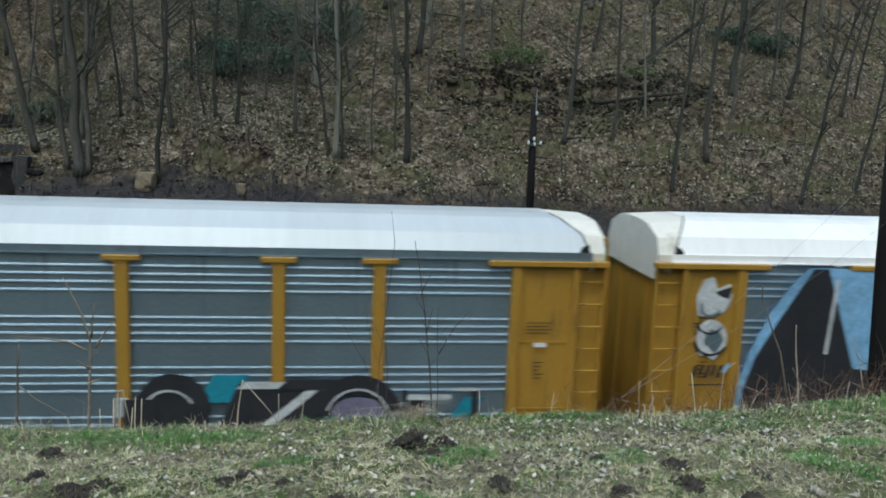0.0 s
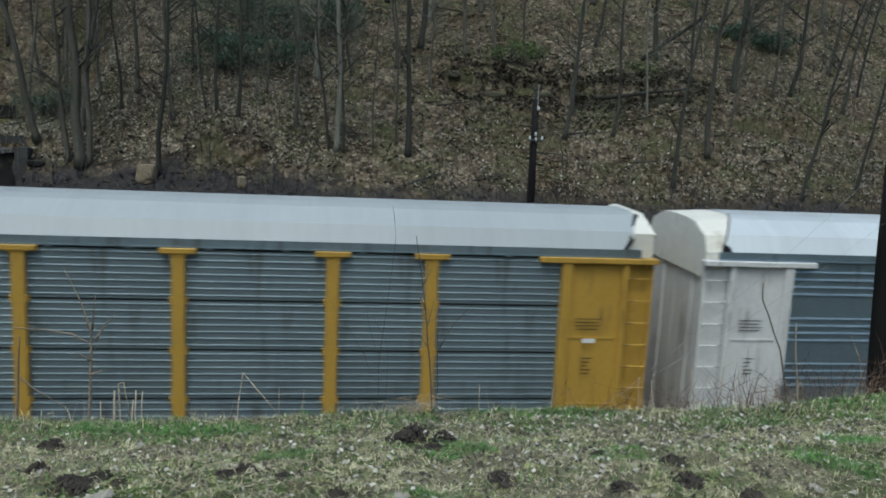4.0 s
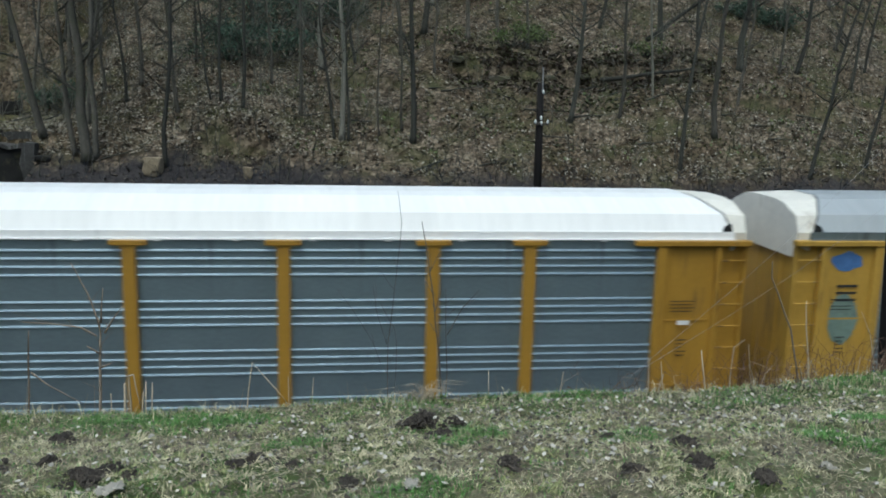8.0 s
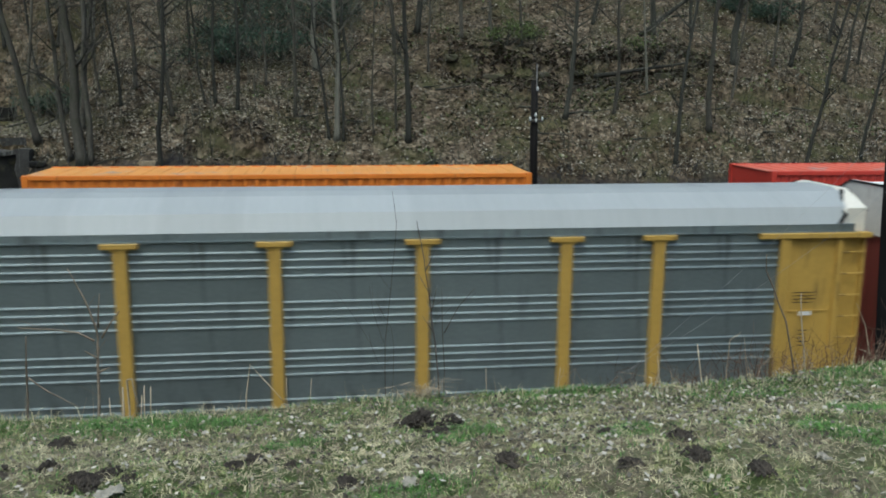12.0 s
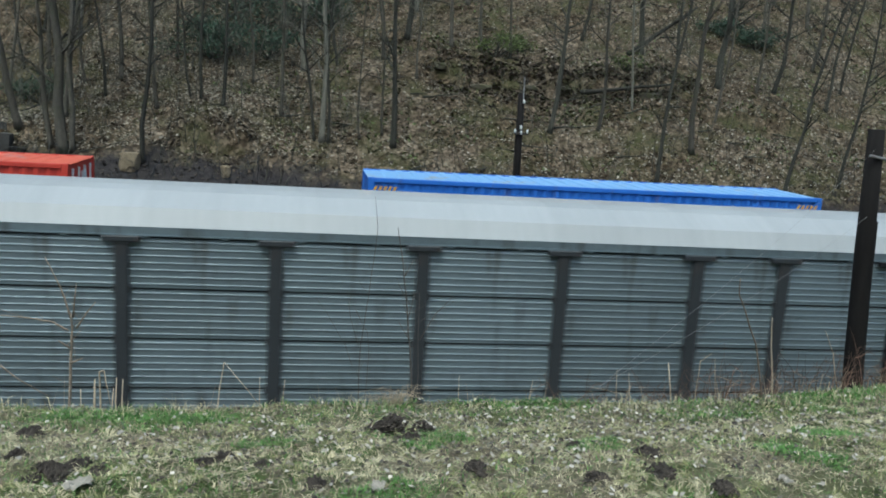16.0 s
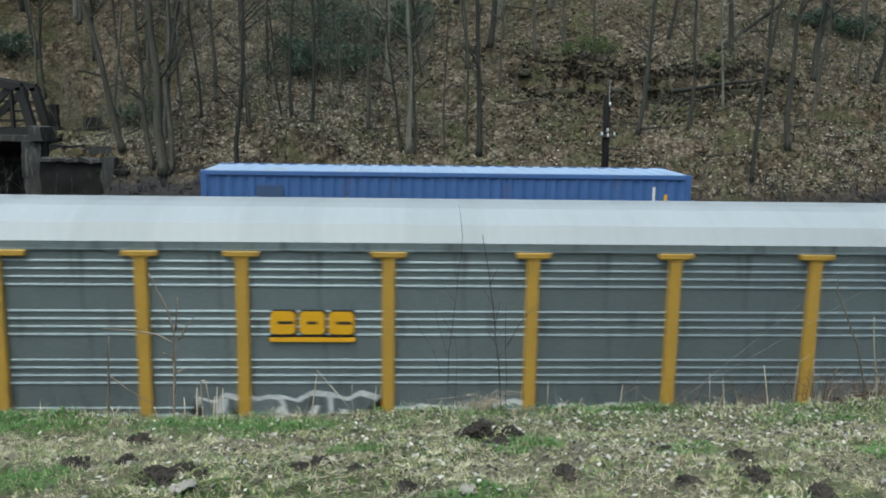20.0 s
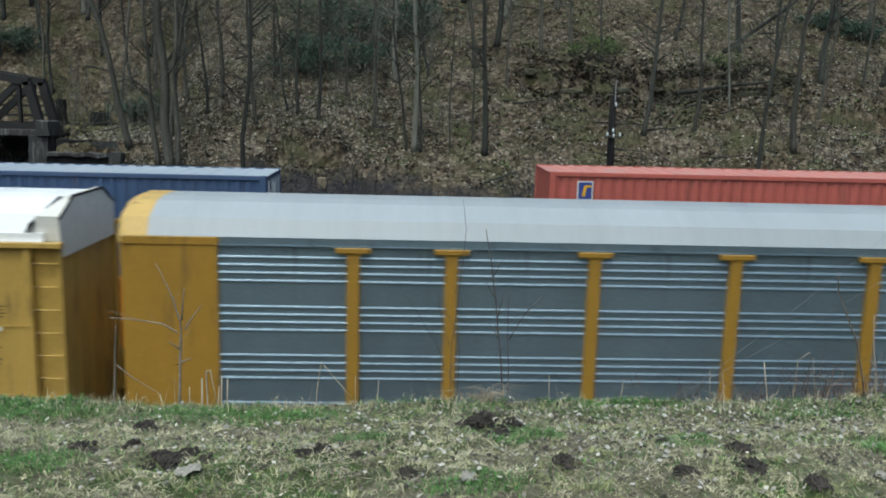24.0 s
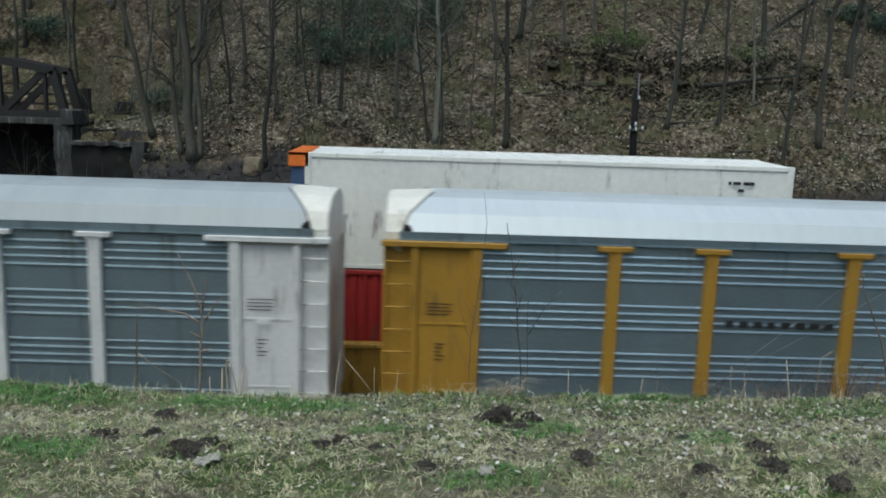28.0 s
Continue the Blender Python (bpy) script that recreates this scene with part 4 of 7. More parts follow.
def graffiti_crown(car):
    """Block letters in black and white beneath a red crown."""
    b, w = spray_black, spray_white
    sh = [(b, [(0.9, 1.3), (0.95, 2.05), (1.9, 2.25), (2.25, 2.05), (3.2, 2.28), (3.8, 2.45), (4.35, 2.05), (5.2, 2.30), (5.35, 2.5), (6.0, 2.62), (6.6, 2.42), (6.75, 2.20), (7.4, 2.25), (7.55, 1.3)])]
    for x0, x1, top in ((1.1, 2.0, 2.0), (2.3, 3.1, 1.95), (3.35, 4.1, 2.1), (6.75, 7.4, 2.05)):
        sh.append((w, rect(x0 - 0.06, x1 + 0.06, 1.3, top + 0.05)))
        sh.append((b, rect(x0 + 0.08, x1 - 0.12, 1.3, top - 0.10, 0.05)))
    sh.append((w, arc(5.0, 1.4, 0.62, 0, 180, 0.16)))
    sh.append((w, rect(4.2, 5.9, 1.3, 1.55)))
    sh.append((w, [(5.45, 1.9), (5.5, 2.48), (6.1, 2.5), (6.45, 2.3), (6.7, 1.5), (6.5, 1.5), (6.25, 2.2), (5.95, 2.36), (5.65, 2.34), (5.6, 1.9)]))
    crown = len(sh)
    sh.append((b, [(3.55, 2.35), (3.35, 3.02), (3.72, 2.80), (4.05, 3.18), (4.28, 2.82), (4.82, 3.0), (4.62, 2.4), (4.2, 2.15)]))
    sh.append((spray_red, [(3.72, 2.35), (3.56, 2.82), (3.85, 2.66), (4.06, 2.98), (4.22, 2.66), (4.66, 2.84), (4.48, 2.42), (4.18, 2.22)]))
    sh = [(m, [(x, z + 0.70 if m is not spray_red and k != crown else z + 0.36) for x, z in pts]) for k, (m, pts) in enumerate(sh)]
    flat_mark("graffiti", car, [(m, [(4.5 + (x - 4.3) * 0.83 + (0.1 if k >= crown else 0.0), z) for x, z in pts]) for k, (m, pts) in enumerate(sh)], 0.04)


def graffiti_blue(car):
    b = spray_black
    flat_mark("graffiti", car, [
        (spray_sky, [(1.80, 1.3), (1.86, 2.5), (2.05, 3.3), (2.45, 4.2), (2.9, 4.85), (3.2, 5.14), (6.3, 5.1), (9.0, 5.1), (9.0, 1.3)]),
        (b, [(1.95, 1.3), (2.0, 2.5), (2.2, 3.2), (2.6, 3.95), (3.05, 4.5), (3.3, 5.12), (3.62, 5.12), (3.55, 4.2), (3.42, 3.05), (4.4, 2.98), (4.45, 1.3)]),
        (b, [(4.4, 1.3), (4.4, 2.98), (5.2, 2.9), (5.5, 1.3)]),
        (spray_white, rect(3.70, 3.78, 3.3, 4.9, 0.1)), (spray_white, rect(4.86, 4.94, 3.1, 5.0)), (spray_blue, rect(5.5, 5.8, 1.8, 4.9)), (b, rect(6.6, 7.6, 1.3, 4.6, 0.4)), (spray_white, arc(8.2, 3.0, 0.8, 0, 300, 0.2)),
    ], 0.07)
    g = steel_bright
    flat_mark("graffiti", car, [(spray_white, [(0.92, 4.1), (0.86, 4.5), (1.0, 4.86), (1.2, 4.92), (1.3, 4.66), (1.55, 4.78), (1.62, 4.5), (1.5, 4.2), (1.2, 4.05)]), (b, [(1.25, 4.6), (1.6, 4.72), (1.56, 4.45), (1.38, 4.5)]), (g, arc(1.18, 4.3, 0.24, 160, 340, 0.06)), (spray_white, blob(1.25, 3.62, 0.36, 0.42, 14, 0.14, 8)), (g, blob(1.3, 3.6, 0.2, 0.24, 12, 0.25, 9)), (b, arc(1.25, 3.62, 0.38, 190, 330, 0.05)), (b, arc(1.2, 4.0, 0.30, 200, 330, 0.04))]
              + [(b, rect(0.88 + 0.13 * k, 0.95 + 0.13 * k, 2.78 + 0.05 * (k % 2), 3.06, 0.07)) for k in range(5)] + [(b, rect(0.86, 1.62, 2.62, 2.65, 0.0)), (spray_sky, rect(1.5, 1.6, 2.9, 3.1, 0.12))], 0.012)


def emblem_red(x, z):
    def make(car):
        flat_mark("painted_mark", car, [(print_red, arc(x, z, 0.30, 0, 359, 0.07, 20)), (print_red, rect(x - 0.36, x + 0.36, z - 0.05, z + 0.06)), (print_yellow, rect(x - 0.2, x + 0.2, z - 0.16, z - 0.09)), (print_red, rect(x - 0.14, x + 0.14, z + 0.13, z + 0.2))])
    return make


def plate_mark(mat, x0, x1, z0, z1):
    def make(car):
        flat_mark("painted_mark", car, [(mat, rect(x0, x1, z0, z1))])
    return make


def end_poster(mat, down=0.0):
    def make(car):
        flat_mark("painted_mark", car, [(mat, rect(0.82, 1.52, 3.72 - down, 4.25 - down))] + [(print_black, rect(0.90 + 0.04 * k, 1.44 - 0.05 * k, 3.84 + 0.12 * k - down, 3.86 + 0.12 * k - down)) for k in range(3)], -0.012)
    return make


def graffiti_end_blue(car):
    flat_mark("graffiti", car, [(spray_blue, blob(1.15, 4.75, 0.34, 0.20, 12, 0.2, 3)), (spray_green, blob(1.15, 3.5, 0.34, 0.55, 9, 0.12, 6)), (spray_black, rect(0.95, 1.4, 4.05, 4.10)), (spray_black, rect(0.95, 1.4, 3.9, 3.95)), (spray_black, rect(0.95, 1.4, 4.2, 4.25))], -0.01)


def words(text, x0, x1, z0, z1):
    """Black lettering fitted between x0 and x1, from z0 to z1."""
    def make(car):
        curve = bpy.data.curves.new("lettering", "FONT")
        curve.body, curve.size, curve.extrude, curve.offset = text, 1.0, 0.004, 0.012
        holder = new("lettering", curve)
        bpy.context.view_layer.update()
        me = bpy.data.meshes.new_from_object(holder.evaluated_get(bpy.context.evaluated_depsgraph_get()))
        bpy.data.objects.remove(holder)
        co = np.empty(len(me.vertices) * 3)
        me.vertices.foreach_get("co", co)
        co = co.reshape(-1, 3)
        lo, hi = co.min(0), co.max(0)
        x = x0 + (co[:, 0] - lo[0]) / (hi[0] - lo[0]) * (x1 - x0)
        z = z0 + (co[:, 1] - lo[1]) / (hi[1] - lo[1]) * (z1 - z0)
        me.vertices.foreach_set("co", np.stack([x * STRETCH, -HALF - 0.036 - co[:, 2], z], 1).ravel())
        me.materials.clear()
        me.materials.append(print_black)
        me.update()
        put("lettering", me, car)
    return make


def worn_letters(car):
    """Pale eroded remains of lettering on the rusted panel."""
    rng = random.Random(19)
    sh = []
    for z, h, n, skip in ((3.86, 0.16, 9, 2), (3.62, 0.11, 11, 4), (3.46, 0.07, 12, 6)):
        for k in range(n):
            if rng.random() * n > skip:
                x = 6.65 + k * 2.35 / n
                sh.append((pale_rust, blob(x + 0.1, z + rng.uniform(-0.04, 0.04), 0.115 * rng.uniform(0.5, 1.1), h * 0.5 * rng.uniform(0.4, 1.1), 10, 0.35, 60 + k)))
    flat_mark("worn_lettering", car, sh, -0.025)


def pale_smear(car):
    """A rubbed grey scrawl and white data plates on the black end panel."""
    flat_mark("graffiti", car, [(steel_dull, [(25.35, 4.2), (25.7, 4.62), (25.95, 4.7), (25.8, 4.4), (25.9, 4.2), (25.5, 4.0), (25.3, 4.05)])] + [(print_white, rect(25.05, 25.7, 3.42 + 0.1 * k, 3.45 + 0.1 * k)) for k in range(4)], 0.01)


CARS = [
    dict(capped=True, kind="bold", end=ochre, post=ochre, steel=steel_bright, roof=roof_white, marks=[graffiti_blue], label="ochre autorack car with light blue and black graffiti over its side"),
    dict(capped=True, kind="bold", end=ochre, post=ochre, steel=steel_bright, roof=roof_silver, marks=[graffiti_wild, graffiti_bubbles(9.6, 4.7, 1.85, 1.1, spray_green, spray_white, None, 4, 5), bar_text(6.6, 3.68, 2.2, 0.12, print_black, 9)], label="silver ribbed autorack car with ochre posts and black and white graffiti"),
    dict(kind="bold", end=ochre, post=ochre, steel=steel_bright, roof=roof_silver, hood=hood_yellow, plain=True, solid=(1, 7), chord=ochre, marks=[graffiti_crown, bar_text(17.7, 3.66, 2.2, 0.16, print_red, 8, None), graffiti_bubbles(10.5, 5.5, 1.55, 0.75, spray_blue, spray_black, None, 9, 5)], label="ochre-panelled autorack car with a hooded end and crown graffiti"),
    dict(capped=True, kind="bold", end=white_paint, post=white_paint, steel=steel_bright, roof=roof_silver, marks=[emblem_red(7.7, 3.7), graffiti_bubbles(9.2, 8.2, 1.5, 0.78, spray_white, spray_black, spray_teal, 12, 8)], label="silver ribbed autorack car with white posts and white end panels"),
    dict(kind="fine", end=yellow, post=yellow, steel=steel_dark, roof=roof_grey, label="dark ribbed autorack car with yellow posts"),
    dict(kind="bold", end=ochre, post=ochre, steel=steel_blue, roof=roof_white, marks=[horse_logo(6.75, 3.62, 1.9, 0.45)], label="dark ribbed autorack car with ochre posts and a black mark"),
    dict(capped=True, kind="bold", end=yellow, post=yellow, steel=steel_dull, roof=roof_grey, marks=[logo_block(6.85, 3.60, 0.50, print_yellow, print_black), graffiti_bubbles(9.2, 3.2, 1.95, 0.95, spray_white, spray_black, None, 21, 6), graffiti_bubbles(15.0, 4.5, 1.7, 0.8, spray_blue, spray_black, None, 23, 5), graffiti_bubbles(2.0, 3.2, 1.6, 0.8, spray_pink, spray_blue, None, 25, 4), graffiti_end_blue], label="dull grey autorack car with yellow posts and painted-over end"),
    dict(capped=True, kind="bold", end=ochre, post=ochre, steel=steel_bright, roof=roof_white, marks=[bracket_logo(6.9, 3.45)], label="bright silver ribbed autorack car with ochre posts"),
    dict(kind="fine", end=pale_yellow, post=pale_yellow, steel=steel_brown, roof=roof_white, marks=[shield(4.75, 3.62, 1.25, print_white, pale_yellow)], label="grey panelled autorack car with yellow ends and a painted shield"),
    dict(kind="fine", end=oxide, post=oxide, steel=steel_brown, roof=roof_white, rusty=((2, 2),), marks=[worn_letters, graffiti_bubbles(10.0, 3.0, 1.6, 0.7, spray_sky, spray_blue, None, 31, 4)], label="weathered autorack car with red posts and one rusted panel"),
    dict(kind="bold", end=pale_yellow, post=pale_yellow, steel=steel_dull, roof=roof_grey, marks=[plate_mark(pale_yellow, 6.4, 9.0, 3.3, 4.1), logo_block(6.95, 3.45, 0.5, print_black, None, False), end_poster(print_yellow)], label="dull grey autorack car with yellow posts and a yellow name panel"),
    dict(capped=True, kind="bold", end=ochre, post=ochre, steel=steel_bright, roof=roof_silver, marks=[bracket_logo(6.9, 3.45)], label="bright silver ribbed autorack car with ochre posts"),
    dict(kind="bold", end=orange_paint, post=orange_paint, steel=steel_bright, roof=roof_white, hood=orange_paint, plain=True, solid=(1, 7), chord=orange_paint, label="orange-panelled autorack car with a pale hooded end"),
    dict(kind="fine", top=black_paint, end=black_paint, post=dark_grey, steel=steel_dark, roof=roof_grey, marks=[rect_logo(4.62, 3.35, 1.55, 0.75), pale_smear], print=print_white, label="grey autorack car with dark posts and black end panels"),
    dict(kind="bold", end=red_brown, post=red_brown, steel=steel_dull, roof=roof_grey, brackets=True, print=print_white, marks=[horse_logo(6.85, 3.5, 1.8, 0.5), graffiti_bubbles(17.3, 2.3, 1.65, 0.80, spray_white, spray_blue, None, 41, 4), graffiti_bubbles(15.0, 2.3, 1.6, 0.8, steel_dull, spray_white, None, 43, 4)], label="dull grey autorack car with red-brown posts and ends"),
    dict(capped=True, kind="bold", end=yellow, post=yellow, steel=steel_dull, roof=roof_grey, marks=[bar_text(6.7, 3.60, 2.1, 0.10, print_black, 9), graffiti_bubbles(12.0, 4.0, 1.65, 0.8, steel_bright, spray_white, None, 45, 4)], label="dull grey autorack car with yellow posts and faint lettering"),
    dict(capped=True, kind="bold", end=yellow, post=yellow, steel=steel_dull, roof=roof_grey, marks=[logo_block(6.85, 3.54, 0.46, print_yellow, print_black), graffiti_bubbles(5.4, 3.5, 1.5, 0.85, steel_dull, spray_white, None, 51, 4), graffiti_bubbles(8.9, 6.0, 1.5, 0.66, spray_green, spray_white, None, 52, 6), graffiti_bubbles(18.0, 5.0, 1.4, 0.9, oxide, spray_black, None, 53, 5), end_poster(print_yellow, 0.42)], label="dull grey autorack car with yellow posts and pale low graffiti"),
    dict(capped=True, kind="bold", end=yellow, post=yellow, steel=steel_dull, roof=roof_grey, marks=[logo_block(6.85, 3.54, 0.46, print_yellow, print_black), graffiti_bubbles(8.6, 2.9, 1.65, 0.95, spray_pink, spray_blue, None, 61, 2), graffiti_bubbles(14.4, 6.1, 1.65, 1.02, spray_pink, spray_blue, None, 62, 5), end_poster(print_yellow, 0.42)], label="dull grey autorack car with yellow posts and pink and blue graffiti"),
    dict(kind="bold", end=ochre, post=ochre, steel=steel_bright, roof=roof_grey, hood=hood_yellow, patched=(7,), marks=[shield(4.80, 3.62, 1.20, print_pink, ochre, print_white), words("BUILDING", 7.18, 9.04, 4.56, 4.83), words("AMERICA", 9.54, 11.36, 4.56, 4.83)], label="silver ribbed autorack car with ochre hooded ends and a painted shield"),
    dict(kind="bold", end=ochre, post=ochre, steel=steel_bright, roof=roof_grey, hood=hood_yellow, label="silver ribbed autorack car with an ochre hooded end"),
    dict(kind="fine", end=pale_yellow, post=pale_yellow, steel=steel_dark, roof=roof_white, marks=[logo_block(6.85, 3.54, 0.46, print_yellow, print_black)], label="dark panelled autorack car with yellow posts under a white roof"),
    dict(kind="fine", end=yellow, post=yellow, steel=steel_dark, roof=roof_white, marks=[bar_text(17.6, 3.74, 2.1, 0.14, print_red, 6, None), plate_mark(print_white, 17.55, 19.75, 3.64, 3.68)], label="dark panelled autorack car with yellow posts and an orange name bar"),
    dict(capped=True, kind="bold", end=ochre, post=ochre, steel=steel_bright, roof=roof_silver, marks=[bar_text(6.7, 3.62, 2.2, 0.13, print_black, 8)], label="bright silver ribbed autorack car with ochre posts and faded lettering"),
    dict(capped=True, kind="bold", end=white_paint, post=white_paint, steel=steel_dark, roof=roof_grey, label="grey ribbed autorack car with white posts and white end panels"),
]
AUTORACKS = [build_car(i, s) for i, s in enumerate(CARS)]


# where the left end of the first car stands, second by second
NEAR_SHIFT = [(0, 6.68), (1, 27.93), (2, 49.46), (3, 70.88), (6, 135.37), (7, 157.05), (8, 178.69), (9, 200.34), (10, 221.96), (11, 244.1), (12, 266.02), (13, 287.85), (16, 353.89), (17, 375.78), (18, 397.86), (19, 419.99), (20, 441.74), (21, 463.69), (22, 485.72), (25, 552.68), (26, 574.9), (27, 597.06), (28, 619.66)]


# ---- the container train on the far track ----
def container_parts(box, length, height, mat, top):
    """A corrugated steel box from x = 0, centred on y: walls, ends, posts, rails and a ribbed roof."""
    key = (length, round(height, 2), mat.name)

    def wall():
        g = Geo()
        n = int(length / 0.28)
        s = (length - 0.3) / n
        deep = 0.006 if mat is box_white else 0.032
        line = [(0.15, 0.0)]
        for k in range(n):
            a = 0.15 + k * s
            line += [(a + 0.10 * s, 0.0), (a + 0.35 * s, deep), (a + 0.60 * s, deep), (a + 0.85 * s, 0.0)]
        line.append((length - 0.15, 0.0))
        m = len(line)
        g.add([(x, y, z) for z in (0.14, height - 0.10) for x, y in line], [(i, i + 1, i + 1 + m, i + m) for i in range(m - 1)])
        g.add([(x, y + 0.02, z) for z in (0.14, height - 0.10) for x, y in line], [(i, i + m, i + 1 + m, i + 1) for i in range(m - 1)])
        return g.mesh("side_wall", mat)

    def door():
        return Geo().box(0.03, 0.09, -1.1, 1.1, 0.1, height - 0.05).mesh("door_end", mat)

    def roof():
        k = int(length / 0.42)
        w = (length - 0.5) / k
        rl = []
        for i in range(k):
            a = 0.25 + i * w
            rl += [(a, -0.03), (a + 0.5 * w, -0.03), (a + 0.58 * w, -0.008), (a + 0.92 * w, -0.008)]
        rl = [(0.0, -0.02)] + rl + [(length, -0.02)]
        m = len(rl)
        return Geo().add([(x, y, z) for y in (-1.13, 1.13) for x, z in rl], [(i, i + 1, i + 1 + m, i + m) for i in range(m - 1)]).mesh("roof_sheet", top)

    side = once(("side",) + key, wall)
    put("side_wall", side, box, 0, -1.19)
    put("side_wall", side, box, length, 1.19, 0, 180)
    end = once(("doors",) + key, door)
    put("door_end", end, box)
    doors = put("door_end", end, box, length, 0, 0, 180)
    rod = once(("rod", round(height, 2)), lambda: Geo().tube([(0.005, 0, 0.2), (0.005, 0, height - 0.15)], [0.028, 0.028], 6).mesh("lock_rod", glass_pale))
    plate = once("placard", lambda: Geo().box(0.012, 0.03, -0.2, 0.2, -0.14, 0.14).mesh("placard", print_white))
    for k in range(4):
        put("lock_rod", rod, doors, 0, -0.8 + 0.53 * k)
    for y, z in ((0.62, 0.55), (-0.28, 0.42), (0.62, 1.05)):
        put("placard", plate, doors, 0, y, height - z)
    put("roof_sheet", once(("lid",) + key, roof), box, 0, 0, height)
    post = once(("corner",) + key, lambda: Geo().box(0, 0.16, 0, 0.16, 0, height, 0.015).mesh("corner_post", mat))
    for x in (0.0, length - 0.16):
        for y in (-1.22, 1.06):
            put("corner_post", post, box, x, y)
    rail = once(("rail",) + key, lambda: Geo().box(0.16, length - 0.16, 0, 0.10, 0, 0.11, 0.01).mesh("rail", mat))
    for y in (-1.22, 1.12):
        put("rail", rail, box, 0, y, 0.02)
        put("rail", rail, box, 0, y, height - 0.115)
    put("floor_plate", once(("base", length), lambda: Geo().box(0.05, length - 0.05, -1.15, 1.15, 0.03, 0.12).mesh("floor_plate", iron)), box)


def roofed(mat, name, base):
    return material(name, base, rough=0.5, vary=0.12, scale=0.8, fine=8.0, bump=0.05, stain=(0.35, 0.33, 0.31), stain_amount=0.2, stain_scale=0.8)


# roof colours, each paler than the container's sides
top_orange = roofed(box_orange, "pale_orange_roof", (0.74, 0.34, 0.09))
top_red = roofed(box_red, "pale_red_roof", (0.62, 0.13, 0.08))
top_blue = roofed(box_light_blue, "pale_blue_roof", (0.22, 0.42, 0.72))
top_navy = roofed(box_navy, "pale_navy_roof", (0.36, 0.47, 0.64))
top_slate = roofed(box_slate, "pale_grey_blue_roof", (0.40, 0.45, 0.50))
top_maroon = roofed(box_maroon, "pale_maroon_roof", (0.55, 0.24, 0.20))
top_white = roofed(box_white, "white_container_roof", (0.78, 0.78, 0.76))
top_green = roofed(box_green, "pale_green_roof", (0.07, 0.36, 0.20))

FAR = []


def container(offset, z, length, height, mat, top, label, marks=()):
    box = tagged(new("shipping_container"), label, "container", "containers on the far train")
    container_parts(box, length, height, mat, top)
    for i, (m, pts) in enumerate(marks):
        y = -1.228 - 0.004 * i
        g = Geo()
        n = len(pts)
        g.add([(x, y, w) for x, w in pts] + [(x, y + 0.004, w) for x, w in pts], [tuple(range(n)), tuple(reversed(range(n, 2 * n)))] + [(i, (i + 1) % n, (i + 1) % n + n, i + n) for i in range(n)])
        put("painted_mark", g.mesh("painted_mark", m), box)
    FAR.append((box, offset, z))
    return box


def flat_car(offset, length, sill, well, label):
    car = tagged(new("container_wagon"), label, "railcar", "wagons of the far train")
    g = Geo()
    if well:
        for y in (-1.42, 1.24):
            g.box(1.6, length - 1.6, y, y + 0.18, 0.35, 1.62, 0.02)
            g.box(1.6, length - 1.6, y - 0.05, y + 0.23, 1.56, 1.69, 0.015)
        for k in range(5):
            x = 2.2 + k * (length - 4.4) / 4 - 0.15
            g.box(x, x + 0.3, -1.3, 1.3, 0.38, 0.63, 0.02)
        for x in (0.1, length - 1.75):
            g.box(x, x + 1.65, -1.35, 1.35, 1.05, 1.25, 0.02)
    else:
        g.box(0.1, length - 0.1, -1.35, 1.35, 1.10, 1.42, 0.02)
        for y in (-1.40, 1.28):
            g.box(0.1, length - 0.1, y, y + 0.12, 0.95, 1.44, 0.02)
    g.box(-0.45, length + 0.45, -0.12, 0.12, 0.85, 1.05, 0.02)
    put("frame", g.mesh("frame", sill), car)
    for x in (0.95, length - 0.95) if well else (1.7, length - 1.7):
        put("bogie", bogie_mesh(), car, x)
    if well:
        for x in (0.3, length - 0.34):
            put("handrail", once(("handrail", sill.name), lambda: Geo().tube([(0, -1.3, 1.2), (0, -1.3, 2.05), (0, -0.75, 2.05), (0, -0.75, 1.2)], [0.02] * 4, 6).tube([(0, -1.3, 1.65), (0, -0.75, 1.65)], [0.016] * 2, 6).mesh("handrail", print_white)), car, x)
    FAR.append((car, offset, 0.0))
    return car


def corner_stripes(length, height):
    out = []
    for x0 in (0.14, length - 0.74):
        for k in range(5):
            out.append((print_yellow, rect(x0 + 0.12 * k, x0 + 0.06 + 0.12 * k, height - 0.30, height - 0.20, 0.05)))
    return out


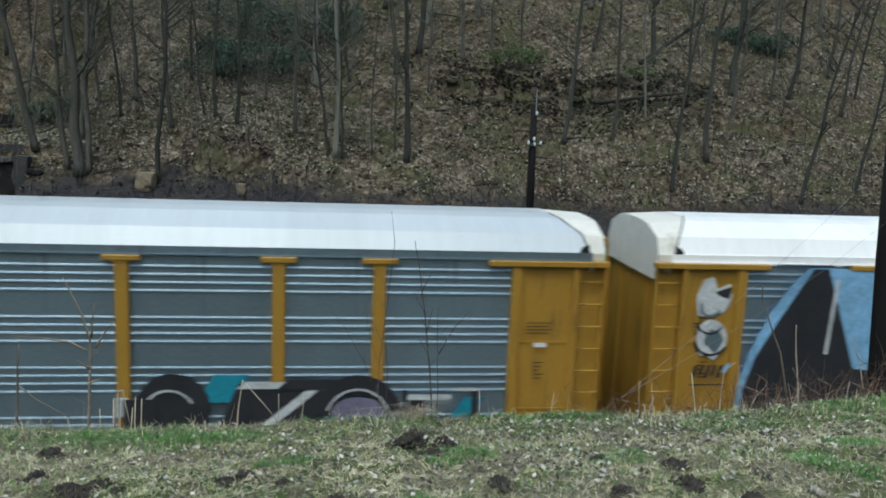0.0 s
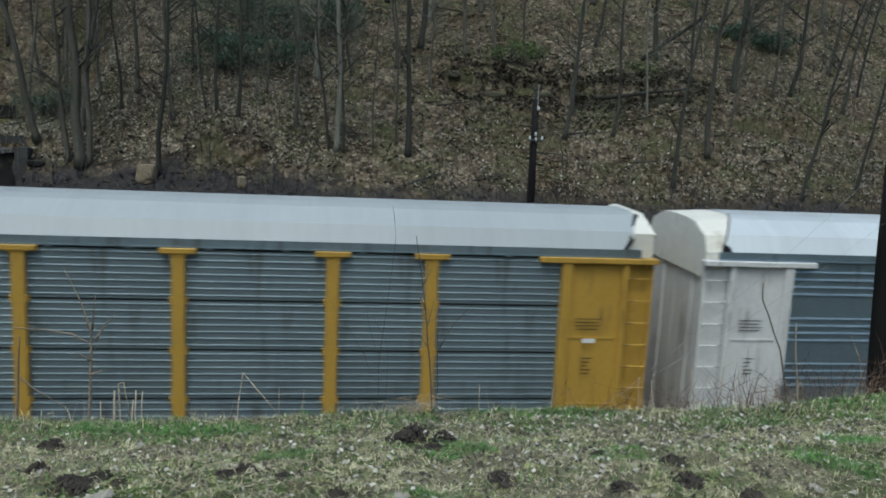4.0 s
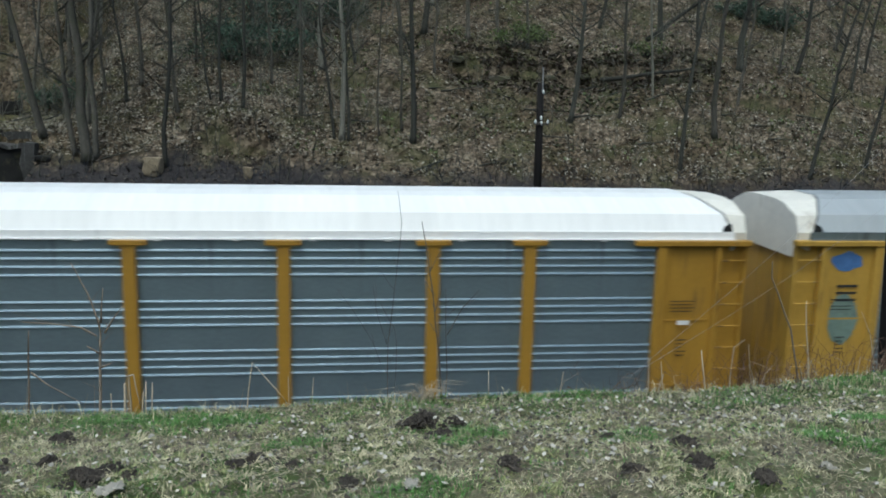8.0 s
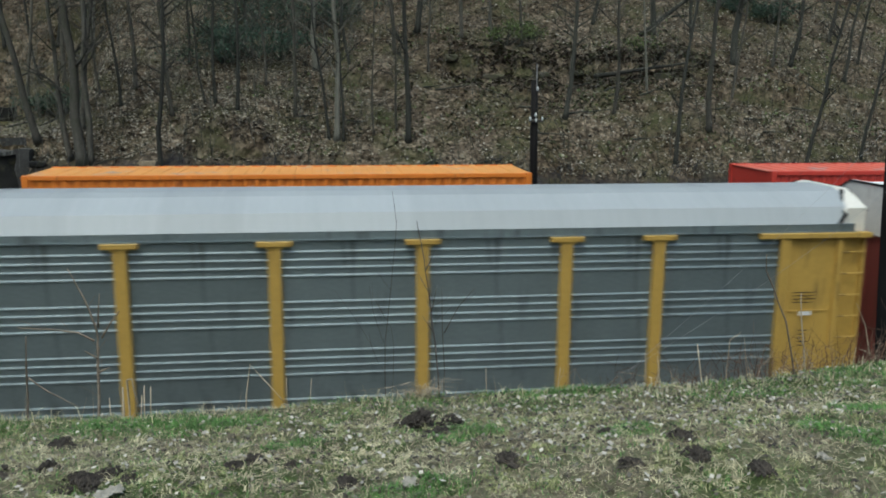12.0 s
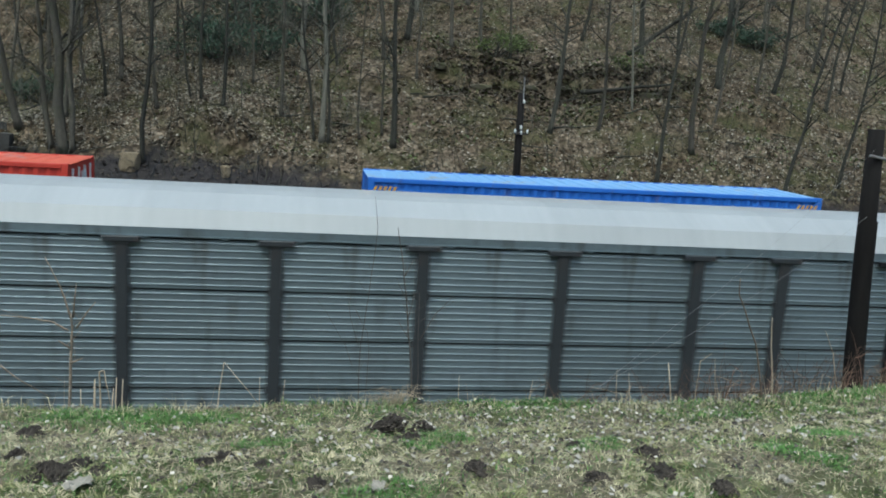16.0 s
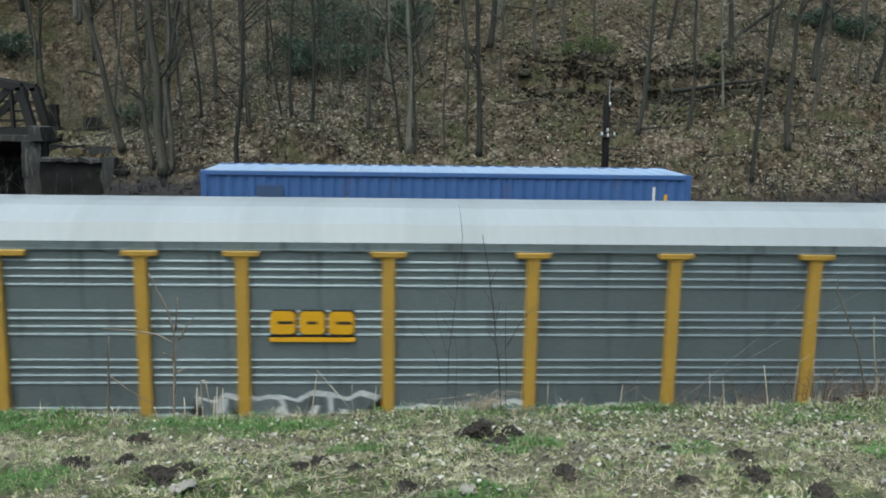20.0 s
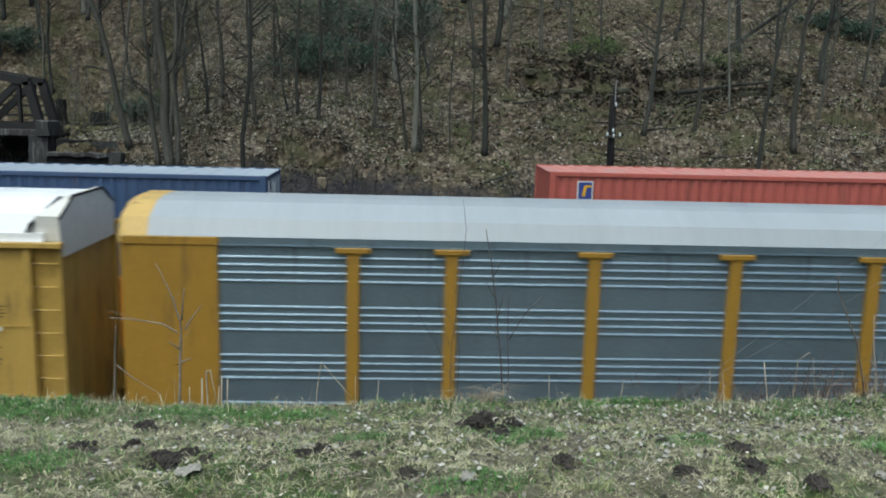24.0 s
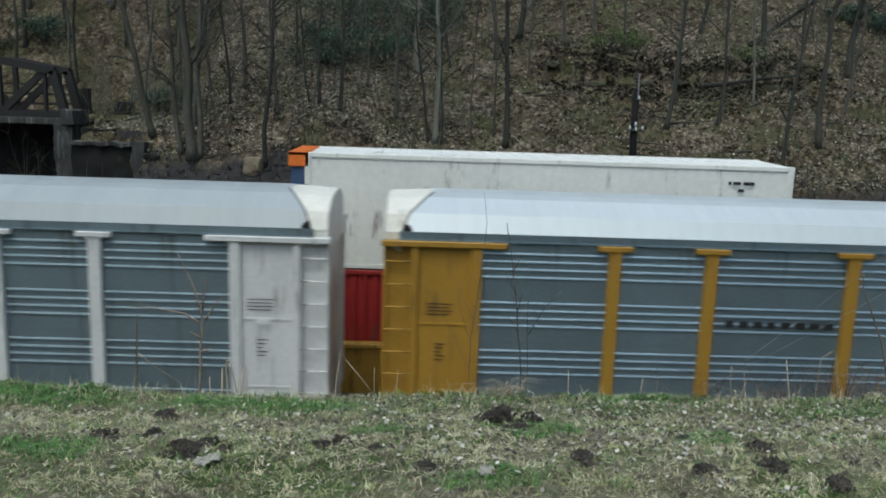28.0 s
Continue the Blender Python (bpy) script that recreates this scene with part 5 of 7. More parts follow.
FORTY, HIGH, STD = 12.19, 2.90, 2.59
UPPER = [
    (78.27, 0.50, box_orange, top_orange, STD, box_orange, "orange corrugated container on top of a double stack", [(print_black, rect(0.30, 0.75, 2.05, 2.12)), (print_black, rect(0.30, 0.60, 1.92, 1.98))]),
    (96.87, 0.50, box_red, top_red, STD, box_dark_red, "bright red corrugated container on top of a double stack", []),
    (116.06, 0.52, box_light_blue, top_blue, STD, box_maroon, "bright blue container with yellow corner stripes on a double stack", corner_stripes(FORTY, STD) + [(print_white, arc(6.0, 1.25, 0.5, 0, 359, 0.08, 20)), (print_white, rect(5.7, 6.3, 1.2, 1.3)), (print_white, rect(5.96, 6.04, 0.85, 1.65))]),
    (139.56, 0.54, box_navy, top_navy, HIGH, box_green, "navy blue corrugated container on top of a double stack", [(box_slate, rect(1.35, 2.0, 2.1, 2.55)), (print_white, rect(11.2, 11.27, 1.75, 2.6)), (print_yellow, rect(11.5, 11.58, 2.25, 2.42))]),
    (158.97, 0.62, box_slate, top_slate, STD, box_orange, "slate blue corrugated container on top of a double stack", []),
    (178.18, 0.58, box_maroon, top_maroon, HIGH, box_maroon, "faded maroon container with a small blue square mark", [(print_white, rect(0.70, 1.10, 2.20, 2.68)), (print_blue, rect(0.73, 1.07, 2.23, 2.65)), (print_yellow, rect(0.82, 0.90, 2.30, 2.56, 0.05)), (print_yellow, rect(0.88, 1.04, 2.52, 2.58, 0.02)), (print_white, rect(11.25, 11.29, 2.1, 2.7)), (print_white, rect(11.52, 11.57, 2.0, 2.5))]),
    (202.15, 0.68, box_white, top_white, HIGH, box_dark_red, "white container with an orange-framed cooling unit end", [(print_black, rect(10.55, 10.62, 2.42, 2.50)), (print_black, rect(10.66, 10.86, 2.42, 2.50)), (print_black, rect(10.92, 11.2, 2.42, 2.50)), (print_black, rect(10.8, 10.95, 2.25, 2.32))]),
]
for off, tall, mat, top, h, low, label, marks in UPPER:
    base_top = tall + HIGH
    container(off, base_top, FORTY, h, mat, top, label, marks)
    container(off, tall, FORTY, HIGH - 0.02, low, low, "lower corrugated container sitting down in a well wagon")
    flat_car(off - 2.3, FORTY + 4.6, yellow if mat in (box_white, box_light_blue, box_maroon) else iron, True, "well wagon with steel sills carrying two stacked containers")
cooler = put("cooling_unit", Geo().box(-0.34, 0.0, -1.15, 1.15, 0.3, 2.8, 0.03).box(-0.37, -0.34, -1.0, -0.2, 1.4, 2.5).box(-0.37, -0.34, 0.2, 1.0, 1.4, 2.5).mesh("cooling_unit", box_slate), FAR[-3][0])
put("unit_frame", Geo().box(-0.40, 0.10, -1.22, -1.16, 2.55, 2.9, 0.01).box(-0.40, 0.10, -1.22, 1.22, 2.82, 2.9, 0.01).mesh("unit_frame", orange_paint), FAR[-3][0])
for off, mat, top, label in ((2.49, box_green, top_green, "green corrugated container on a flat wagon"), (20.2, box_white, top_white, "white corrugated container on a flat wagon"), (41.2, box_white, top_white, "white corrugated container on a flat wagon"), (59.15, box_white, top_white, "white corrugated container on a flat wagon")):
    container(off, 1.45, FORTY, HIGH, mat, top, label, [(print_black, rect(1.2 + 0.35 * k, 1.45 + 0.35 * k, 1.9, 2.15)) for k in range(5)] if off > 50 else [])
    flat_car(off - 2.0, FORTY + 4.0, iron, False, "flat wagon carrying one container")


def far_shift(t):
    return -6.956 * t - 0.0132 * t * t


# ---- woods on the hillside ----
def bent(a, b, n, wob, rng):
    a, b = Vector(a), Vector(b)
    size = (b - a).length
    out = []
    for k in range(n + 1):
        s = k / n
        q = a.lerp(b, s)
        if 0 < k < n:
            q += Vector((rng.uniform(-1, 1), rng.uniform(-1, 1), rng.uniform(-0.4, 0.4))) * wob * size
        out.append(q)
    return out


def limb(g, start, way, size, r, depth, rng):
    """One limb with its side twigs."""
    tip = Vector(start) + Vector(way) * size
    pts = bent(start, tip, 4, 0.035, rng)
    for k in range(1, 5):
        pts[k].z += 0.06 * size * (k / 4) ** 2
    g.tube(pts, [r * (1 - 0.82 * k / 4) for k in range(5)], 4)
    if depth:
        for _ in range(4 if depth > 1 else 3):
            k = rng.randint(1, 4)
            w = (Vector(way) + Vector((rng.uniform(-0.9, 0.9), rng.uniform(-0.9, 0.9), rng.uniform(-0.3, 0.7)))).normalized()
            limb(g, pts[k], w, size * rng.uniform(0.35, 0.6), r * 0.42, depth - 1, rng)


def build_tree(x, y, lean, radius, mat, height, label, group, seed, low=4.0):
    rng = random.Random(seed)
    base = Vector((x, y, ground_z(x, y) - 0.15))
    tree = tagged(new("tree"), label, "tree", group)
    tree.matrix_basis = pose(*base)
    n = 10
    pts, rad = [], []
    drift = rng.uniform(-0.06, 0.06)
    for k in range(n + 1):
        s = k / n
        h = height * s
        pts.append(Vector((lean * h + 0.5 * math.sin(s * 6 + seed) * s * (1 - s) * 2, drift * h * s, h)) + Vector((rng.uniform(-1, 1), rng.uniform(-1, 1), 0)) * radius * 0.8)
        rad.append(radius * (1.0 - 0.78 * s) * (1.55 if k == 0 else 1.12 if k == 1 else 1.0))
    pts.insert(1, pts[0].lerp(pts[1], 0.22))
    rad.insert(1, radius * 1.12)
    put("trunk", Geo().tube(pts, rad, 8).mesh("trunk", mat, smooth=True), tree)
    g = Geo()
    for _ in range(13 + int(radius * 45)):
        h = rng.uniform(low, height * 0.96)
        s = h / height
        at = pts[1 + int(s * (n - 0.01))].lerp(pts[min(2 + int(s * (n - 0.01)), n + 1)], s * n % 1)
        a = rng.uniform(0, 2 * math.pi)
        way = Vector((math.cos(a), math.sin(a), rng.uniform(0.35, 1.1))).normalized()
        limb(g, at, way, rng.uniform(1.0, 2.6) * (0.6 + radius * 3), radius * (0.30 - 0.2 * s) + 0.016, 2, rng)
    put("crown", g.mesh("crown", mat), tree)
    return tree


BARK = {"g": bark, "d": bark_dark, "p": bark_pale}
SAY = {"g": "bare grey-brown forest tree rising from the leaf-covered slope", "d": "bare dark-barked forest tree rising from the leaf-covered slope", "p": "bare pale-barked forest tree rising from the leaf-covered slope"}
WOODS_LEFT = [(-12.8, 39.7, -0.20, 0.185, "g"), (-10.75, 38.8, -0.016, 0.26, "g"), (-10.35, 38.9, 0.05, 0.15, "g"), (-11.1, 39.0, -0.085, 0.14, "g"), (-11.2, 40.9, 0.11, 0.136, "g"), (-7.3, 38.2, 0.03, 0.127, "d"), (-14.0, 48.8, -0.02, 0.13, "g"), (-9.4, 43.9, 0.009, 0.132, "g"), (-9.7, 42.4, -0.043, 0.085, "d"), (-7.2, 41.4, -0.04, 0.11, "g"), (-5.2, 41.2, 0.01, 0.096, "d"), (-5.7, 41.5, -0.156, 0.069, "d"), (-4.2, 40.7, 0.006, 0.108, "d"), (-3.1, 44.0, -0.053, 0.088, "g"), (-4.3, 48.8, -0.054, 0.114, "d"), (-7.0, 46.0, 0.048, 0.092, "g"), (-10.9, 43.4, -0.043, 0.087, "g"), (-15.3, 46.6, 0.073, 0.109, "g")]
WOODS_CREEK = [(-22.1, 54.1, -0.103, 0.253, "g"), (-21.7, 54.3, -0.06, 0.145, "p"), (-21.0, 54.3, 0.017, 0.109, "g"), (-19.3, 54.6, -0.051, 0.128, "g"), (-15.3, 48.7, -0.071, 0.097, "d"), (-25.6, 55.7, 0.008, 0.111, "p"), (-23.5, 51.5, 0.03, 0.16, "d"), (-24.6, 49.0, -0.04, 0.14, "d"), (-22.6, 47.5, 0.05, 0.12, "d"), (-20.6, 50.2, -0.07, 0.17, "d"), (-19.6, 48.4, 0.02, 0.11, "d"), (-26.2, 47.4, 0.0, 0.15, "d"), (-27.4, 51.0, 0.06, 0.17, "d"), (-18.6, 51.6, 0.04, 0.13, "g"), (-17.4, 50.0, -0.03, 0.12, "d"), (-21.4, 58.0, 0.02, 0.2, "d"), (-24.0, 59.0, -0.02, 0.18, "d"), (-18.0, 57.0, 0.05, 0.18, "d")]
WOODS_MID = [(-1.5, 41.5, -0.041, 0.111, "g"), (-0.6, 45.4, -0.051, 0.167, "p"), (0.4, 40.0, -0.009, 0.16, "p"), (0.0, 40.0, -0.072, 0.08, "d"), (0.7, 39.9, 0.01, 0.08, "d"), (1.2, 46.1, -0.132, 0.092, "d"), (2.1, 40.3, -0.026, 0.054, "g"), (3.2, 40.7, -0.048, 0.068, "g"), (3.7, 40.0, -0.029, 0.16, "d"), (3.6, 47.1, -0.096, 0.11, "g"), (7.5, 48.5, -0.003, 0.129, "g"), (10.8, 47.6, -0.011, 0.095, "g"), (9.1, 48.0, -0.035, 0.096, "g"), (5.3, 45.5, -0.037, 0.076, "g")]
WOODS_RIGHT = [(11.8, 42.1, 0.068, 0.14, "d"), (14.5, 42.3, 0.036, 0.113, "g"), (16.7, 43.9, -0.028, 0.073, "p"), (16.4, 38.7, 0.078, 0.116, "d"), (18.6, 40.4, 0.011, 0.162, "g"), (22.5, 46.1, 0.023, 0.215, "d"), (21.2, 43.4, 0.086, 0.087, "g"), (26.0, 46.2, 0.11, 0.139, "d"), (22.4, 37.8, 0.222, 0.113, "d"), (28.7, 45.2, 0.152, 0.105, "d"), (30.5, 46.8, 0.129, 0.094, "d"), (25.9, 38.7, 0.108, 0.103, "d"), (24.8, 45.9, -0.01, 0.092, "g"), (15.9, 51.4, 0.111, 0.12, "d"), (29.8, 48.8, 0.127, 0.13, "g")]
count = 0
for wood in (WOODS_LEFT, WOODS_CREEK, WOODS_MID, WOODS_RIGHT):
    for x, y, lean, radius, kind in wood:
        count += 1
        radius *= 0.8
        build_tree(x, y, lean, radius, BARK[kind], 11 + radius * 40 + count % 4, SAY[kind], "forest trees", count, low=2.6)
# the woods go on further up and to both sides
rng = random.Random(11)
for k in range(150):
    x, y = rng.uniform(-46, 62), rng.uniform(46, 78)
    if y < 49 and -18 < x < 30:
        continue
    kind = rng.choice("gggddp")
    build_tree(x, y, rng.gauss(0.02, 0.06), rng.uniform(0.06, 0.17), BARK[kind], rng.uniform(12, 19), SAY[kind], "forest trees", 300 + k, low=2.0)


def tubes_stuff(name, mat, paths, label, category, sides=3):
    """Many thin stems in one object."""
    g = Geo()
    for pts, r in paths:
        g.tube(pts, [r * (1 - 0.7 * k / (len(pts) - 1)) for k in range(len(pts))], sides)
    return tagged(new(name, g.mesh(name, mat)), label, category, kind="stuff")


def build_brush():
    rng = random.Random(5)
    paths, dark = [], []
    for k in range(620):
        x = rng.uniform(-26, 44)
        y = rng.choice((rng.uniform(37.2, 41), rng.uniform(38, 58)))
        z = ground_z(x, y)
        h = rng.uniform(0.5, 2.4)
        lean = Vector((rng.gauss(0, 0.22), rng.gauss(0, 0.2), 1)) * h
        a = Vector((x, y, z - 0.05))
        pts = bent(a, a + lean, 3, 0.05, rng)
        (paths if rng.random() < 0.6 else dark).append((pts, rng.uniform(0.010, 0.028)))
        for _ in range(2):
            q = pts[rng.randint(1, 2)]
            dark.append((bent(q, q + Vector((rng.gauss(0, 0.4), rng.gauss(0, 0.4), rng.uniform(0.1, 0.5))) * h * 0.5, 2, 0.05, rng), 0.009))
    # extra saplings; their pale bark colour stands in for haze in the woods
    haze = []
    for k in range(700):
        x, y = rng.choice((rng.uniform(-20, 2), rng.uniform(-20, 42))), rng.uniform(40, 60)
        a = Vector((x, y, ground_z(x, y) - 0.05))
        h = rng.uniform(1.5, 4.5)
        pts = bent(a, a + Vector((rng.gauss(0, 0.16), rng.gauss(0, 0.12), 1)) * h, 4, 0.04, rng)
        haze.append((pts, rng.uniform(0.010, 0.02)))
        for _ in range(6):
            q = pts[rng.randint(1, 4)]
            haze.append((bent(q, q + Vector((rng.gauss(0, 0.5), rng.gauss(0, 0.4), rng.uniform(0.3, 0.9))) * h * 0.35, 3, 0.05, rng), 0.008))
    tubes_stuff("brush", bark_pale, haze, "thin bare saplings with fine twigs, pale for painted-in haze", "brush")
    tubes_stuff("brush", bark, paths, "thin bare saplings and brush over the slope", "brush")
    tubes_stuff("brush", bark_dark, dark, "thin dark twigs and brush over the slope", "brush")
    thicket = []
    for k in range(950):
        x, y = rng.uniform(-13, 34), rng.uniform(36.2, 38.6)
        a = Vector((x, y, ground_z(x, y) - 0.05))
        h = rng.uniform(0.2, 0.75) * (0.5 + smooth(-0.2, 0.4, noise.noise((x * 0.5, 3.0, 1.0))))
        pts = bent(a, a + Vector((rng.gauss(0, 0.5), rng.gauss(0, 0.3), 1)) * h, 3, 0.06, rng)
        thicket.append((pts, rng.uniform(0.012, 0.022)))
        q = pts[rng.randint(1, 3)]
        thicket.append((bent(q, q + Vector((rng.gauss(0, 0.6), rng.gauss(0, 0.4), rng.uniform(-0.1, 0.4))) * h, 2, 0.06, rng), 0.010))
    tubes_stuff("thicket", thicket_bark, thicket, "low dark thicket beside the far track", "brush")
    # fallen branches lying across the slope
    fallen = []
    for k in range(90):
        x, y = rng.uniform(-20, 40), rng.uniform(38, 56)
        a, s = rng.uniform(-0.5, 0.5), rng.uniform(0.7, 2.6)
        p = Vector((x, y, ground_z(x, y) + 0.04))
        q = Vector((x + s * math.cos(a), y + s * math.sin(a) * 0.6, 0))
        q.z = ground_z(q.x, q.y) + rng.uniform(0.03, 0.3)
        fallen.append((bent(p, q, 4, 0.03, rng), rng.uniform(0.02, 0.06)))
    tubes_stuff("fallen_branches", bark_dark, fallen, "dark fallen branches lying on the slope", "branches", 5)


build_brush()


def build_log(a, b, r, mat, label):
    rng = random.Random(int(a[0] * 7))
    pts = bent(a, b, 5, 0.02, rng)
    root = tagged(new("fallen_log"), label, "log")
    g = Geo().tube(pts, [r * (1 - 0.5 * k / 5) for k in range(6)], 8)
    put("stem", g.mesh("stem", mat, smooth=True), root)
    for k in (2, 3, 4):
        g = Geo().tube(bent(pts[k], pts[k] + Vector((rng.uniform(-0.5, 0.8), -0.2, rng.uniform(0.3, 1.0))), 3, 0.05, rng), [r * 0.35, r * 0.25, r * 0.16, r * 0.08], 5)
        put("branch_stub", g.mesh("branch_stub", mat), root)


build_log((18.3, 49.6, 11.2), (22.6, 50.2, 14.3), 0.15, bark_dark, "dark fallen trunk leaning up the slope")
build_log((-6.9, 41.0, 5.75), (-4.4, 42.0, 7.0), 0.09, bark_dark, "dark fallen trunk leaning against saplings")
build_log((14.2, 45.0, 8.75), (20.0, 46.4, 9.55), 0.13, bark_dark, "mossy fallen log along the rock ledge")


def leaf_field(name, mat, spots, size, label, category, tilt=0.7, seed=3, lift=0.02):
    """Single leaves, each a small bent quad."""
    r = np.random.RandomState(seed)
    n = len(spots)
    c = np.array(spots)
    a, t1, t2 = r.uniform(0, 2 * np.pi, n), r.uniform(-tilt, tilt, n), r.uniform(-tilt, tilt, n)
    s = r.uniform(0.6, 1.3, n) * size
    u = np.stack([np.cos(a), np.sin(a), t1], 1) * s[:, None]
    v = np.stack([-np.sin(a), np.cos(a), t2], 1) * (s * r.uniform(0.45, 0.8, n))[:, None]
    c[:, 2] += lift
    verts = np.stack([c - u, c - v, c + u, c + v], 1).reshape(-1, 3)
    faces = np.arange(4 * n).reshape(-1, 4)
    return tagged(new(name, array_mesh(name, verts, faces, mat)), label, category, kind="stuff")


def hill_spots(n, seed, x0, x1, y0, y1, keep=None):
    r = random.Random(seed)
    out = []
    while len(out) < n:
        x, y = r.uniform(x0, x1), y0 + (y1 - y0) * r.random() ** 1.3
        if keep and not keep(x, y, r):
            continue
        out.append((x, y, ground_z(x, y)))
    return out


def litter_keep(x, y, r):
    return r.random() < 0.25 + 0.75 * smooth(-0.15, 0.3, 0.7 * noise.noise((x * 0.35, y * 0.35, 2.0)) + 0.9 * noise.noise((x * 1.4, y * 1.1, 7.0))) and not (x < -15.5 and y < 52) and y > 38.0 + 0.9 * smooth(3.0, -4.0, x)


leaf_field("leaf_litter", litter, hill_spots(34000, 1, -20, 42, 38.0, 62, litter_keep), 0.072, "dry brown leaves covering the hillside", "leaves")
leaf_field("leaf_litter", pale_leaf, hill_spots(9000, 2, -14, 42, 38.0, 60, lambda x, y, r: y > 38.0 + 1.2 * smooth(3.0, -4.0, x) and r.random() < 0.12 + 0.6 * smooth(4, 22, x)), 0.068, "bleached pale leaves scattered over the hillside", "leaves")
leaf_field("leaf_litter", earth_brown, hill_spots(11000, 4, -20, 42, 37.4, 60, None), 0.10, "dark rotten leaves scattered over the hillside", "leaves")
# dark bits over each cut: earth, plus the overhang's shade put into colour
earth = []
rng = random.Random(77)
for x0, x1, yc, h in CUTS[:4]:
    for k in range(int((x1 - x0) * 120)):
        x = rng.uniform(x0 + 0.3, x1 - 0.3)
        y = yc + 0.5 * noise.noise((x * 0.6, 3.0, x0)) + 0.22 * noise.noise((x * 2.1, 7.0, x0)) + rng.gauss(-0.1, 0.6)
        earth.append((x, y, ground_z(x, y)))
leaf_field("bare_earth", earth_brown, earth, 0.085, "dark bare earth and roots, also painting in shade on the small cliffs", "soil", 0.9, 9, 0.03)
# denser dark earth and moss, also painting in the ledge's shadow
ledge, mossy = [], []
for k in range(7200):
    x = rng.uniform(6.5, 21.5)
    y = 46.2 + 0.05 * (x - 12) + 0.5 * noise.noise((x * 0.5, 2.0, 1.0)) + rng.gauss(0, 0.9)
    if noise.noise((x * 0.9, y * 1.6, 31.0)) + 0.35 * noise.noise((x * 3, y * 3, 12.0)) > -0.08:
        (ledge if rng.random() < 0.65 else mossy).append((x, y, ground_z(x, y)))
for k in range(4200):
    x, y = rng.uniform(-2, 22), rng.uniform(39.5, 50)
    if noise.noise((x * 0.33, y * 0.4, 15.0)) > 0.12:
        mossy.append((x, y, ground_z(x, y)))
leaf_field("bare_earth", earth_brown, ledge, 0.11, "dark earth along the mossy ledge, also painting in its shade", "soil", 0.8, 31, 0.05)
leaf_field("moss", moss, mossy, 0.10, "dark green moss over the ledge and slope", "moss", 0.8, 32, 0.05)
leaf_field("terrace_turf", terrace_grass, [(x, y, ground_z(x, y)) for x, y in ((rng.uniform(-19.0, -12.6), rng.uniform(40.1, 48)) for k in range(5200))], 0.08, "yellow-green mossy turf on the terrace", "grass", 0.35, 33, 0.012)
leaf_field("leaf_litter", litter_brown, hill_spots(22000, 34, -16, 4, 38.6, 60, lambda x, y, r: x > -15.5 and r.random() < smooth(4, -4, x) and y > 38.9), 0.058, "pinkish brown leaves on the slope by the saplings", "leaves")
leaf_field("ground_plants", spring_green, hill_spots(2600, 5, -8, 42, 39.0, 58, lambda x, y, r: noise.noise((x * 0.4, y * 0.4, 21.0)) > 0.18), 0.09, "fresh low green plants among the leaf litter", "plants", 1.2)


def build_shrub(x, y, size, mat, leaves, label, name="evergreen_shrub", seed=1, flat=0.7):
    """A loose clump: stems and many single leaves in uneven tufts."""
    rng = random.Random(seed)
    z = ground_z(x, y)
    root = tagged(new(name), label, "shrub")
    root.matrix_basis = pose(x, y, z)
    tufts = []
    for k in range(14):
        tip = Vector((rng.gauss(0, 0.5), rng.gauss(0, 0.4), rng.uniform(0.25, 1.0) * flat)) * size
        put("stem", Geo().tube(bent((0, 0, -0.1), tip, 3, 0.06, rng), [0.035, 0.028, 0.02, 0.008], 5).mesh("stem", bark_dark), root)
        tufts.append(tip)
    spots = []
    for k in range(leaves):
        q = rng.choice(tufts)
        spots.append(q + Vector((rng.gauss(0, 1), rng.gauss(0, 1), rng.gauss(0, 0.6))) * size * 0.17)
    r = np.random.RandomState(seed)
    n = len(spots)
    c = np.array([list(q) for q in spots])
    c[:, 2] = np.maximum(c[:, 2], 0.02)
    d1, d2 = r.normal(size=(n, 3)), r.normal(size=(n, 3))
    d1 /= np.linalg.norm(d1, axis=1)[:, None]
    d2 = np.cross(d1, d2)
    d2 /= np.linalg.norm(d2, axis=1)[:, None]
    s = r.uniform(0.05, 0.11, n)[:, None]
    verts = np.stack([c - d1 * s, c - d2 * s * 0.45, c + d1 * s, c + d2 * s * 0.45], 1).reshape(-1, 3)
    put("foliage", array_mesh("foliage", verts, np.arange(4 * n).reshape(-1, 4), mat), root)


SHRUBS = [(-5.4, 46.2, 2.4), (-3.9, 46.8, 2.6), (-2.4, 46.6, 2.0), (-1.2, 50.4, 3.0), (-3.2, 50.0, 3.0), (-4.8, 51.5, 2.6), (0.6, 51.5, 2.2), (-20.2, 56.0, 2.4), (-23.0, 54.0, 2.6), (-26.0, 53.0, 2.6), (-22.0, 50.0, 1.8), (-25.5, 49.5, 2.0), (-28.0, 56.0, 3.0), (-13.9, 46.8, 1.8), (27.0, 50.8, 1.6), (25.4, 52.0, 1.4)]
for k, (x, y, s) in enumerate(SHRUBS):
    build_shrub(x, y, s, evergreen, 1700, "dark evergreen shrub in the bare woods", seed=40 + k)
build_shrub(9.8, 47.5, 1.5, spring_green, 700, "young bush just coming into yellow-green leaf", "leafing_bush", 70)
build_shrub(11.4, 48.6, 1.2, spring_green, 400, "young bush just coming into yellow-green leaf", "leafing_bush", 71)
build_shrub(17.5, 47.5, 1.2, spring_green, 350, "young bush just coming into yellow-green leaf", "leafing_bush", 72)


